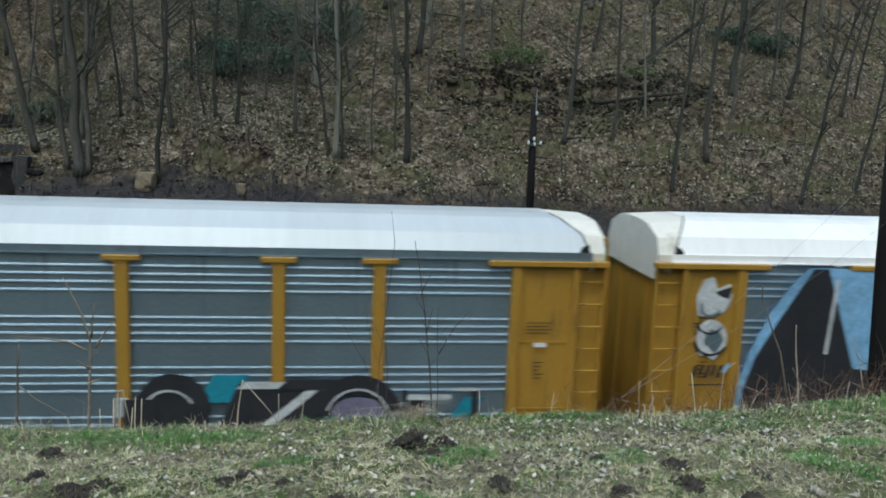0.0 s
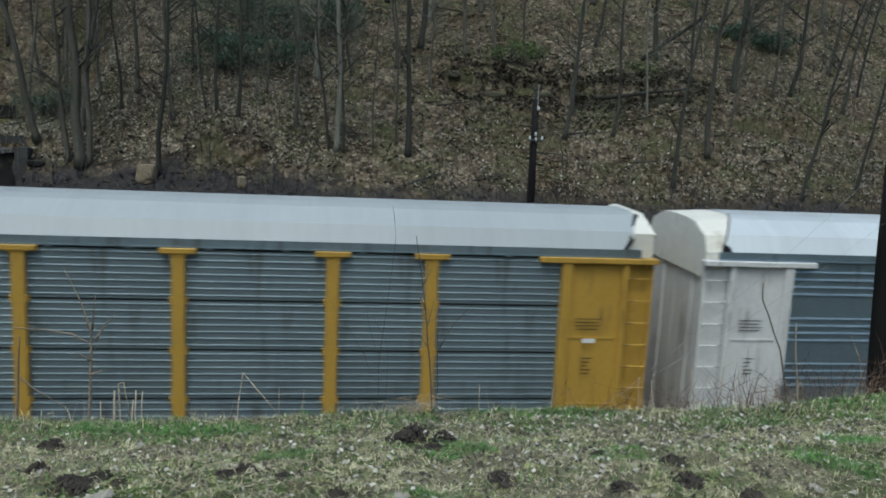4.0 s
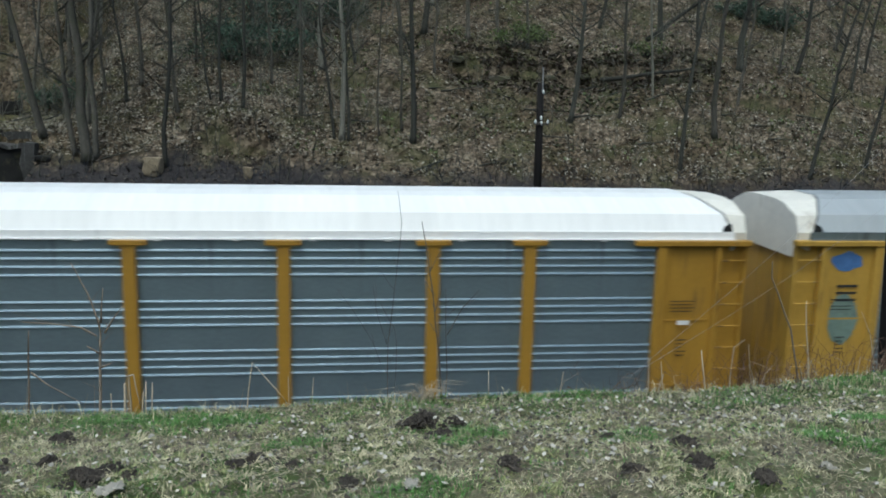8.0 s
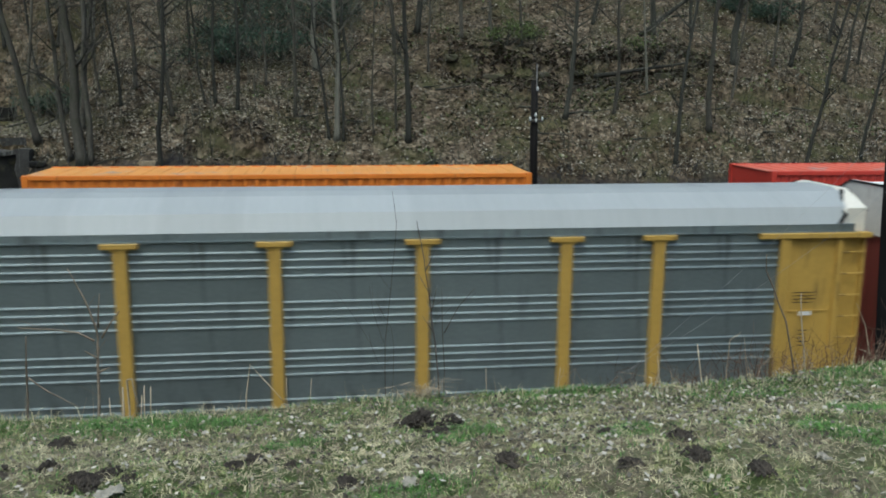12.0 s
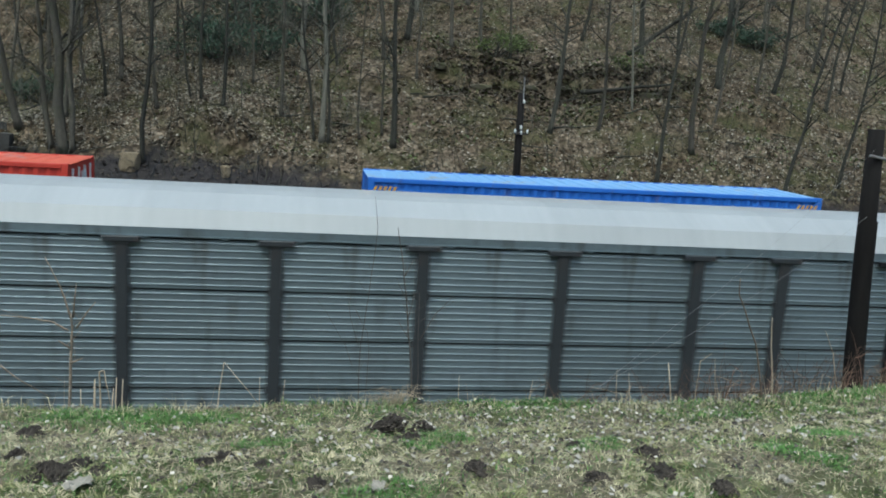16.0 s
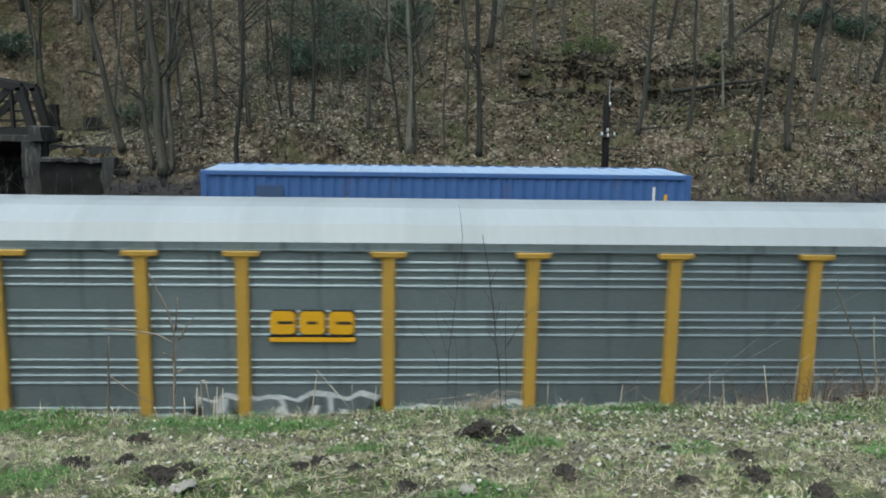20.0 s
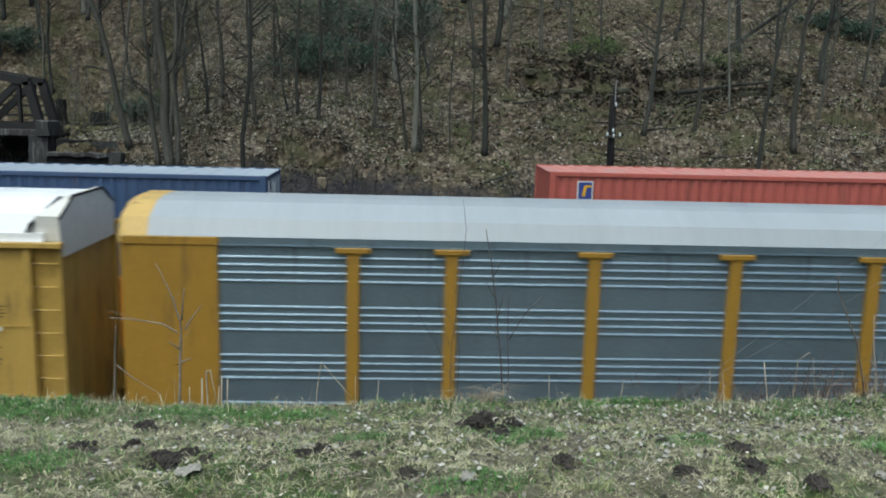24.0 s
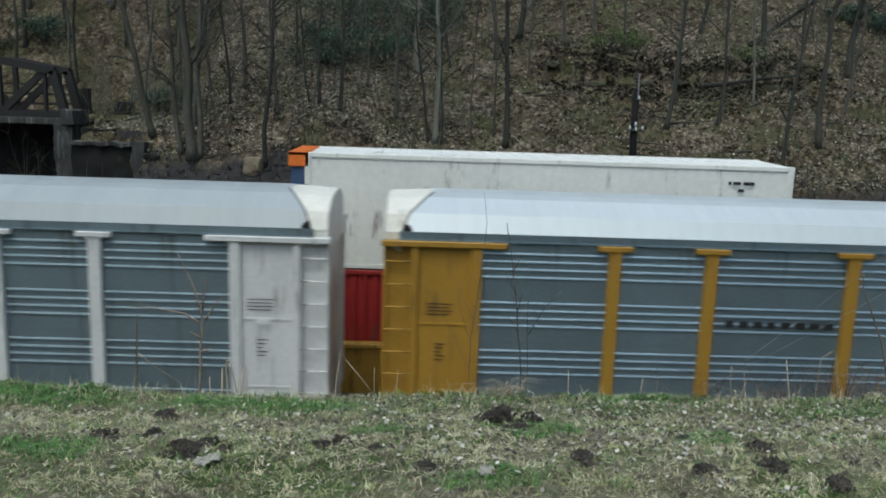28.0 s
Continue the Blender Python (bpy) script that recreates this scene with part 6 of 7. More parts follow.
# ---- rocks: a dark ledge across the slope, blocks by the cut ----
def build_rock(x, y, sx, sy, sz, seed, mat=dark_stone, sink=0.35, name="rock", label="dark mossy boulder of the rock ledge"):
    bm = bmesh.new()
    bmesh.ops.create_icosphere(bm, subdivisions=3, radius=1)
    for v in bm.verts:
        q = v.co.copy()
        d = 1 + 0.35 * noise.noise(q * 1.3 + Vector((seed, 0, 0))) + 0.14 * noise.noise(q * 3.5 + Vector((0, seed, 0)))
        d += 0.10 * noise.noise(q * 8 + Vector((seed, seed, 0)))
        v.co = Vector((max(-0.75, min(0.75, q.x * d)) * sx, max(-0.8, min(0.8, q.y * d)) * sy, max(-0.7, min(0.62, q.z * d)) * sz))
    me = bpy.data.meshes.new(name)
    bm.to_mesh(me)
    bm.free()
    me.materials.append(mat)
    ob = tagged(new(name, me), label, "rock", "rocks on the slope")
    ob.matrix_basis = pose(x, y, ground_z(x, y) + sz * (0.6 - sink), 0, 0, (seed * 37) % 50 - 25)


rng = random.Random(8)
for k in range(6):
    x = 6.8 + k * 2.3
    build_rock(x + rng.uniform(-0.3, 0.3), 46.0 + rng.uniform(-0.3, 0.4), rng.uniform(0.4, 0.8), 0.5, rng.uniform(0.2, 0.32), 10 + k, ledge_stone, 0.75)
build_rock(-7.7, 37.9, 0.5, 0.4, 0.62, 80, tan_stone, 0.2, "stone_block", "tan weathered stone block on the bank")
build_rock(-3.7, 37.8, 0.22, 0.3, 0.4, 81, tan_stone, 0.2, "stone_block", "tan weathered stone block on the bank")


# ---- the steel bridge over the creek, its abutment and the retaining wall ----
def beam(g, a, b, w, h):
    a, b = Vector(a), Vector(b)
    d = (b - a).normalized()
    s = d.cross(Vector((0, 1, 0))).normalized()
    u = Vector((0, 1, 0))
    v = []
    for q in (a, b):
        for i, j in ((-1, -1), (1, -1), (1, 1), (-1, 1)):
            v.append(q + s * (h / 2) * i + u * (w / 2) * j)
    g.add(v, [(0, 1, 2, 3), (7, 6, 5, 4), (0, 4, 5, 1), (1, 5, 6, 2), (2, 6, 7, 3), (3, 7, 4, 0)])


def build_bridge():
    root = tagged(new("truss_bridge"), "black steel pony truss bridge over the creek", "bridge")
    x1, deck = -16.95, 6.3
    for y in (40.4, 42.0):
        g = Geo()
        beam(g, (x1, y, deck + 0.05), (x1 - 0.5, y, deck + 2.1), 0.34, 0.36)
        beam(g, (x1 - 0.42, y, deck + 2.1), (x1 - 2.9, y, deck + 2.52), 0.34, 0.36)
        beam(g, (x1 - 2.9, y, deck + 2.52), (x1 - 11.0, y, deck + 2.62), 0.34, 0.34)
        put("top_chord", g.mesh("top_chord", bridge_steel), root)
        g = Geo()
        beam(g, (x1 + 0.2, y, deck), (x1 - 12, y, deck), 0.3, 0.46)
        put("bottom_chord", g.mesh("bottom_chord", bridge_steel), root)
        for k in range(5):
            xa = x1 - 0.9 - k * 2.1
            g = Geo()
            beam(g, (xa, y, deck), (xa, y, deck + 2.3), 0.22, 0.20 if k else 0.12)
            put("upright", g.mesh("upright", bridge_steel), root)
            g = Geo()
            if k % 2 == 0:
                beam(g, (xa, y, deck + 2.1), (xa - 2.1, y, deck + 0.1), 0.2, 0.30)
            else:
                beam(g, (xa, y, deck + 0.1), (xa - 2.1, y, deck + 2.35), 0.2, 0.30)
            put("diagonal", g.mesh("diagonal", bridge_steel), root)
        for k in range(3):
            g = Geo()
            beam(g, (x1 - 0.4, y + 0.1, deck + 0.55 + 0.45 * k), (x1 - 11.0, y + 0.1, deck + 0.55 + 0.45 * k), 0.05, 0.07)
            put("guard_rail", g.mesh("guard_rail", bridge_steel), root)
    put("deck", Geo().box(x1 - 12, x1 + 0.3, 40.2, 42.2, deck - 0.32, deck - 0.24).mesh("deck", bridge_steel), root)
    put("deck_edge", Geo().box(x1 - 12, x1 + 0.45, 39.98, 40.2, deck - 0.36, deck - 0.06, 0.03).mesh("deck_edge", streaked), root, label="pale weathered concrete edge")
    pier = tagged(new("bridge_abutment"), "stained concrete abutment under the bridge end", "abutment")
    put("pillar", rough_block(-17.35, -16.5, 39.85, 41.6, 0.4, 5.98, 3).mesh("pillar", streaked, smooth=True), pier)
    put("pillar_cap", rough_block(-16.95, -16.35, 39.75, 41.4, 5.98, 6.62, 5).mesh("pillar_cap", streaked, smooth=True), pier)
    # near-black sheet closing the opening, painted as the shade under the bridge
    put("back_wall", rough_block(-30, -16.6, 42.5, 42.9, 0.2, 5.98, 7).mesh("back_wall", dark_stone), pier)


def rough_block(x0, x1, y0, y1, z0, z1, seed, cell=0.22):
    """A worn block: a box cut fine, its faces pushed in and out unevenly."""
    g = Geo()
    nx, ny, nz = (max(2, int((b - a) / cell)) for a, b in ((x0, x1), (y0, y1), (z0, z1)))

    def worn(x, y, z):
        q = Vector((x, y, z))
        d = Vector((noise.noise(q * 1.7 + Vector((seed, 0, 0))), noise.noise(q * 1.7 + Vector((0, seed, 0))), noise.noise(q * 1.7 + Vector((0, 0, seed)))))
        e = Vector((noise.noise(q * 5.1 + Vector((seed, 0, 3))), noise.noise(q * 5.1 + Vector((0, seed, 3))), noise.noise(q * 5.1 + Vector((3, 0, seed)))))
        return q + 0.11 * d + 0.05 * e

    def sheet(n, m, at):
        v = [worn(*at(i / n, j / m)) for j in range(m + 1) for i in range(n + 1)]
        g.add(v, [(j * (n + 1) + i, j * (n + 1) + i + 1, (j + 1) * (n + 1) + i + 1, (j + 1) * (n + 1) + i) for j in range(m) for i in range(n)])
    mixed = lambda a, b, u: a + (b - a) * u
    sheet(nx, nz, lambda u, v: (mixed(x0, x1, u), y0, mixed(z0, z1, v)))
    sheet(nx, nz, lambda u, v: (mixed(x0, x1, u), y1, mixed(z0, z1, v)))
    sheet(ny, nz, lambda u, v: (x0, mixed(y0, y1, u), mixed(z0, z1, v)))
    sheet(ny, nz, lambda u, v: (x1, mixed(y0, y1, u), mixed(z0, z1, v)))
    sheet(nx, ny, lambda u, v: (mixed(x0, x1, u), mixed(y0, y1, v), z1))
    sheet(nx, ny, lambda u, v: (mixed(x0, x1, u), mixed(y0, y1, v), z0))
    return g


build_bridge()


def build_wall():
    """A dark creek wall in two steps with a littered ledge between them and a lime-streaked corner pier."""
    root = tagged(new("retaining_wall"), "dark stained creek wall in two steps with a pale ledge", "wall")
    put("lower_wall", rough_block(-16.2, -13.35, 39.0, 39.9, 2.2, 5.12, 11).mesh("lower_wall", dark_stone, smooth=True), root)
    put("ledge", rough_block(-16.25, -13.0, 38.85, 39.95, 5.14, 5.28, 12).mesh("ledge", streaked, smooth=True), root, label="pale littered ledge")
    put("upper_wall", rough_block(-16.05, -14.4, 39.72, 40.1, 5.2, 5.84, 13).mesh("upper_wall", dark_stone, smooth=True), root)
    put("upper_wall", rough_block(-14.45, -13.2, 39.62, 40.1, 5.2, 5.76, 14).mesh("upper_wall", streaked, smooth=True), root)
    put("corner_pier", rough_block(-13.4, -12.85, 38.8, 39.7, 2.4, 5.35, 15).mesh("corner_pier", streaked, smooth=True), root, label="lime-streaked concrete pier")
    rng = random.Random(4)
    for k in range(9):
        build_rock(rng.uniform(-16.0, -12.2), rng.uniform(37.6, 38.9), rng.uniform(0.2, 0.5), rng.uniform(0.2, 0.4), rng.uniform(0.15, 0.3), 90 + k, dark_stone if k % 2 else tan_stone, 0.3, "creek_stone", "broken stone at the foot of the creek wall")
    post = tagged(new("stone_post"), "dark stone gatepost on the grassy terrace", "post")
    put("shaft", rough_block(-0.24, 0.24, -0.22, 0.22, -0.2, 0.95, 21, 0.12).mesh("shaft", dark_stone, smooth=True), post)
    put("cap", rough_block(-0.17, 0.17, -0.18, 0.18, 0.9, 1.3, 22, 0.1).mesh("cap", dark_stone, smooth=True), post)
    post.matrix_basis = pose(-18.2, 46.0, ground_z(-18.2, 46.0) + 0.05)
    block = tagged(new("stone_post"), "low dark stone block on the grassy terrace", "post")
    put("shaft", rough_block(-0.42, 0.42, -0.3, 0.3, -0.2, 0.7, 23, 0.12).mesh("shaft", dark_stone, smooth=True), block)
    block.matrix_basis = pose(-16.2, 46.0, ground_z(-16.2, 46.0))


build_wall()


# ---- poles and wires ----
def build_far_pole():
    root = tagged(new("utility_pole"), "dark wooden utility pole with pale glass insulators", "pole")
    root.matrix_basis = pose(8.05, 33.0, ground_z(8.05, 33.0))
    h = 9.0 - ground_z(8.05, 33.0)
    put("shaft", Geo().tube([(0.07, 0, -0.5), (0.0, 0, h * 0.5), (-0.03, 0, h - 0.6)], [0.17, 0.15, 0.13], 10).mesh("shaft", pole_wood, smooth=True), root)
    put("top_pin", Geo().tube([(0.02, -0.1, h - 0.95), (0.02, -0.1, h)], [0.03, 0.025], 6).mesh("top_pin", wire_grey), root)
    put("bracket", Geo().box(-0.26, 0.32, -0.2, -0.12, h - 2.22, h - 2.12, 0.01).mesh("bracket", iron), root)
    for dx, dz in ((-0.22, -2.1), (0.02, -2.15), (0.27, -2.1), (0.05, -0.95), (0.0, -1.95)):
        put("insulator", once("insulator", lambda: Geo().tube([(0, 0, -0.06), (0, 0, 0.02), (0, 0, 0.09)], [0.048, 0.045, 0.026], 8).mesh("insulator", glass_pale, smooth=True)), root, dx, -0.17, h + dz)


build_far_pole()


def build_near_pole():
    root = tagged(new("utility_pole"), "black tarred wooden pole leaning over the bank", "pole")
    g0 = ground_z(8.75, 11.5)
    put("shaft", Geo().tube([(8.75, 11.5, g0 - 0.5), (8.40, 11.5, 4.4), (8.28, 11.5, 6.2), (8.19, 11.5, 8.0)], [0.17, 0.155, 0.14, 0.12], 10).mesh("shaft", pole_wood, smooth=True), root)
    put("wire_clamp", Geo().tube([(8.05, 11.36, 7.62), (8.5, 11.36, 7.55)], [0.02, 0.02], 6).mesh("wire_clamp", wire_grey), root)
    stay = tagged(new("steel_post"), "thin dark steel post beside the leaning pole", "post")
    put("shaft", Geo().tube([(8.9, 11.8, ground_z(8.9, 11.8) - 0.3), (8.62, 11.8, 6.6)], [0.04, 0.035], 8).mesh("shaft", bridge_steel), stay)
    for name, a, b in (("guy_wire", (8.25, 11.5, 7.75), (2.5, 6.6, 5.75)), ("guy_wire", (8.3, 11.5, 6.75), (2.5, 6.6, 5.75))):
        w = tagged(new(name), "thin grey guy wire running down to the bank", "wire", "guy wires of the leaning pole")
        put("strand", Geo().tube([Vector(a).lerp(Vector(b), k / 8) - Vector((0, 0, 0.10 * math.sin(math.pi * k / 8))) for k in range(9)], [0.0017] * 9, 5).mesh("strand", wire_grey), w)


build_near_pole()


# ---- the grassy bank before the camera ----
def soil_shade_heap(x, y, r, h, seed):
    """A low mound under loose angular clods, thrown out in uneven lobes."""
    root = tagged(new("soil_shade_heap"), "dark crumbled soil heap; small ones stand in for tussock shade", "soil heap", "soil heaps in the turf")
    root.matrix_basis = pose(x, y, ground_z(x, y))
    rng = random.Random(seed)
    bm = bmesh.new()
    bmesh.ops.create_icosphere(bm, subdivisions=3, radius=1)
    for v in bm.verts:
        q = v.co.copy()
        d = 0.85 + 0.5 * noise.noise(q * 2.2 + Vector((seed, 0, 0))) + 0.6 * noise.noise(q * 5.5 + Vector((0, seed, 0)))
        v.co = Vector((q.x * d * r * 0.72, q.y * d * r * 0.5, q.z * d * h * 0.5))
    me = bpy.data.meshes.new("mound")
    bm.to_mesh(me)
    bm.free()
    me.materials.append(soil)
    put("mound", me, root)
    lobes = [(0.0, 0.0, 0.7)] + [(rng.uniform(-1.0, 1.0) * r, rng.uniform(-1.3, 0.6) * r, rng.uniform(0.35, 0.6)) for _ in range(3)]
    g = Geo()
    for k in range(int(120 + 1900 * r)):
        lx, ly, ls = rng.choice(lobes)
        px, py = lx + rng.gauss(0, 0.6) * r * ls, ly + rng.gauss(0, 0.62) * r * ls
        s = (px * px + py * py) / (r * r)
        pz = h * 0.95 * max(0.0, 1 - 0.8 * s) * rng.uniform(0.4, 1.1) + rng.uniform(0.002, 0.014)
        c = rng.uniform(0.004, 0.010) * (1 + 9 * r * rng.random() ** 2)
        tops = [(px + c * rng.uniform(0.6, 1.3) * dx, py + c * rng.uniform(0.6, 1.3) * dy, pz + c * rng.uniform(0.6, 1.3) * dz) for dx, dy, dz in ((1, 0, 0.2), (0, 1, 0), (-1, 0, -0.2), (0, -1, 0), (0.2, 0, 1), (0, 0.2, -1))]
        g.add(tops, [(0, 1, 4), (1, 2, 4), (2, 3, 4), (3, 0, 4), (1, 0, 5), (2, 1, 5), (3, 2, 5), (0, 3, 5)])
    tagged(put("crumbled_soil", g.mesh("crumbled_soil", soil), root), kind="stuff")


# big heaps are soil; the smaller ones paint in shade between tussocks
HEAPS = [(0.53, 4.47, 0.10, 0.085), (0.68, 4.42, 0.085, 0.08), (0.60, 4.28, 0.075, 0.03), (-1.06, 3.68, 0.062, 0.032), (-0.93, 3.72, 0.066, 0.03), (-0.98, 3.59, 0.05, 0.024), (-0.84, 3.65, 0.04, 0.02), (-1.0, 3.66, 0.05, 0.018), (-1.42, 4.66, 0.085, 0.04), (-1.27, 3.96, 0.055, 0.045), (-1.51, 3.93, 0.07, 0.02), (-0.32, 3.88, 0.045, 0.04), (-0.14, 3.76, 0.036, 0.03), (0.10, 3.45, 0.045, 0.03), (0.82, 3.56, 0.05, 0.035), (1.72, 3.73, 0.07, 0.035), (1.64, 3.42, 0.085, 0.04), (1.32, 3.40, 0.05, 0.03), (1.83, 3.20, 0.04, 0.03), (-2.6, 4.0, 0.06, 0.03), (-0.42, 3.80, 0.03, 0.02), (1.45, 4.05, 0.035, 0.018)]
for k, (x, y, r, h) in enumerate(HEAPS):
    soil_shade_heap(x, y, r, h, 3 + k)


def blades(name, mat, n, seed, length, width, flop, label, keep):
    """Single grass blades, each bent once."""
    r = random.Random(seed)
    c = []
    while len(c) < n:
        x, y = r.uniform(-4.6, 7.4), 1.9 + 3.7 * r.random()
        if r.random() < smooth(1.9, 3.0, y) * smooth(-4.6, -3.0, x) * smooth(7.4, 5.6, x) and keep(x, y, r):
            c.append((x, y, ground_z(x, y)))
    c = np.array(c)
    q = np.random.RandomState(seed)
    a = q.uniform(0, 2 * np.pi, n)
    s = q.uniform(0.5, 1.4, n) * length
    lean = q.uniform(0.2, 1.0, n) * flop
    d = np.stack([np.cos(a), np.sin(a), np.zeros(n)], 1)
    p = np.stack([-np.sin(a), np.cos(a), np.zeros(n)], 1) * (width * q.uniform(0.6, 1.3, n))[:, None]
    up = np.array([0, 0, 1.0])
    mid = c + d * (s * 0.45 * lean)[:, None] + up * (s * 0.55 * np.sqrt(np.maximum(1 - (lean * 0.6) ** 2, 0.02)))[:, None]
    tip = mid + d * (s * 0.6 * np.minimum(lean * 1.5, 1.1))[:, None] + up * (s * 0.45 * np.maximum(1 - lean * 1.1, -0.35))[:, None]
    tip[:, 2] = np.maximum(tip[:, 2], c[:, 2] + 0.004)
    verts = np.stack([c - p, c + p, mid + p * 0.7, mid - p * 0.7, tip], 1).reshape(-1, 3)
    i = np.arange(n)[:, None] * 5
    me = bpy.data.meshes.new(name)
    faces = np.concatenate([i + np.array([0, 1, 2, 3])], 0).tolist() + (i + np.array([3, 2, 4])).tolist()
    me.from_pydata(verts.tolist(), [], faces)
    me.materials.append(mat)
    me.update()
    tagged(new(name, me), label, "grass", kind="stuff")


def patch(x, y, s=1.0, o=0.0):
    return noise.noise((x * 1.5 * s, y * 1.9 * s, 4.0 + o)) + 0.5 * noise.noise((x * 5 * s, y * 5 * s, 8.0 + o))


def clear_of_heaps(x, y):
    return all(((x - hx) / hr) ** 2 + ((y - hy) / (hr * 0.75)) ** 2 > 0.8 for hx, hy, hr, hh in HEAPS)


def green_keep(x, y, r):
    edge = smooth(4.75, 5.15, y)
    return clear_of_heaps(x, y) and r.random() < 0.16 + 0.45 * smooth(0.05, 0.4, patch(x, y)) + 0.8 * edge * smooth(-0.3, 0.15, patch(x, y, 0.6, 3)) + 0.7 * smooth(0.3, 0.12, math.hypot(x - 0.62, (y - 4.25) * 1.3))


def straw_keep(x, y, r):
    return clear_of_heaps(x, y) and r.random() < 1.0 - 0.45 * smooth(0.05, 0.4, patch(x, y)) - 0.5 * smooth(0.2, 0.5, patch(x, y, 2.2, 7))


def thatch_keep(x, y, r):
    return clear_of_heaps(x, y) and r.random() < 0.15 + 0.85 * smooth(0.0, 0.35, patch(x, y, 1.3, 17))


blades("green_grass", grass_green, 34000, 1, 0.030, 0.0019, 1.5, "short green spring grass growing in patches", green_keep)
blades("dead_grass", straw, 60000, 2, 0.032, 0.0019, 2.6, "matted bleached dead grass over the bank", straw_keep)
blades("dead_grass", thatch, 42000, 4, 0.034, 0.0022, 2.6, "matted brown thatch between the bleached grass", thatch_keep)
blades("edge_grass", straw, 2200, 3, 0.08, 0.0022, 0.9, "taller pale grass along the edge of the bank", lambda x, y, r: y > 5.05 and patch(x, y, 1.3, 5) > 0.0)
blades("edge_grass", grass_green, 9000, 6, 0.045, 0.0024, 0.9, "taller green grass along the edge of the bank", lambda x, y, r: y > 4.75 and patch(x, y, 0.8, 9) > 0.02)


GREENS = [(-0.85, 5.08, 0.70, 0.16), (1.5, 5.28, 0.55, 0.13), (0.82, 4.30, 0.16, 0.16), (0.66, 4.12, 0.12, 0.10), (1.55, 4.02, 0.16, 0.14), (2.5, 3.7, 0.16, 0.3), (-1.65, 3.7, 0.25, 0.22), (3.7, 5.25, 0.45, 0.15), (-2.3, 5.1, 0.5, 0.2), (-0.15, 4.25, 0.2, 0.12), (0.35, 3.3, 0.3, 0.14), (3.0, 4.2, 0.16, 0.2)]


def in_greens(x, y, r):
    d = min(((x - gx) / rx) ** 2 + ((y - gy) / ry) ** 2 for gx, gy, rx, ry in GREENS) + 0.7 * patch(x, y, 2.0, 33)
    return clear_of_heaps(x, y) and r.random() < smooth(1.2, 0.3, d)


blades("green_patches", grass_green, 15000, 8, 0.036, 0.0021, 1.2, "patches of thick fresh green grass in the turf", in_greens)


def tussocks(name, mat, n, seed, length, width, label, keep, lie=0.25):
    """Clumps of long flattened blades, each fanned out from one root and combed over to one side."""
    r = random.Random(seed)
    q = np.random.RandomState(seed)
    verts, faces = [], []
    done = 0
    while done < n:
        x, y = r.uniform(-3.4, 6.4), 2.9 + 2.5 * r.random()
        if not keep(x, y, r):
            continue
        done += 1
        way = r.uniform(0, 2 * math.pi)
        size = r.uniform(0.6, 1.5)
        for k in range(r.randint(7, 15)):
            a = way + r.gauss(0, 0.7)
            d = Vector((math.cos(a), math.sin(a), 0))
            p = Vector((-d.y, d.x, 0.5 * r.uniform(-1, 1))) * width * r.uniform(0.6, 1.3)
            s = length * size * r.uniform(0.5, 1.2)
            c = Vector((x + r.gauss(0, 0.012), y + r.gauss(0, 0.012), 0))
            c.z = ground_z(c.x, c.y)
            up = s * lie * r.uniform(0.2, 1.6)
            mid = c + d * s * 0.5 + Vector((0, 0, up))
            tip = c + d * s
            tip.z = max(ground_z(tip.x, tip.y) + 0.004, c.z + up * r.uniform(-0.2, 0.8))
            i = len(verts)
            verts += [c - p, c + p, mid + p, mid - p, tip + p * 0.3, tip - p * 0.3]
            faces += [(i, i + 1, i + 2, i + 3), (i + 3, i + 2, i + 4, i + 5)]
    me = bpy.data.meshes.new(name)
    me.from_pydata(verts, [], faces)
    me.materials.append(mat)
    me.update()
    tagged(new(name, me), label, "grass", kind="stuff")


tussocks("dead_tussocks", straw, 2400, 51, 0.046, 0.0015, "flattened clumps of long bleached grass", lambda x, y, r: clear_of_heaps(x, y) and r.random() < 0.12 + 0.88 * smooth(-0.1, 0.3, patch(x, y, 1.0, 27)))
tussocks("brown_tussocks", thatch, 1500, 52, 0.045, 0.0018, "flattened clumps of brown dead grass", lambda x, y, r: clear_of_heaps(x, y) and patch(x, y, 1.2, 41) > 0.02)
tussocks("green_tussocks", grass_olive, 2600, 53, 0.040, 0.0016, "small clumps of yellowish green grass", lambda x, y, r: clear_of_heaps(x, y) and r.random() < 0.25 + 0.75 * smooth(-0.1, 0.25, patch(x, y)), 0.4)


def bank_spots(n, seed):
    r = random.Random(seed)
    out = []
    while len(out) < n:
        x, y = r.gauss(1.7, 2.1), 5.5 - abs(r.gauss(0, 1.5))
        out.append((x, y, ground_z(x, y)))
    return out


leaf_field("fallen_leaves", bank_leaf, bank_spots(1500, 21), 0.015, "small bleached leaves lying in the turf", "leaves", 0.6, 21, 0.022)
leaf_field("fallen_leaves", litter, bank_spots(2600, 22), 0.014, "small brown leaves lying in the turf", "leaves", 0.6, 22, 0.018)
leaf_field("turf_thatch", soil, bank_spots(3600, 23), 0.015, "dark bits of soil and thatch in the turf", "soil", 0.5, 23, 0.014)


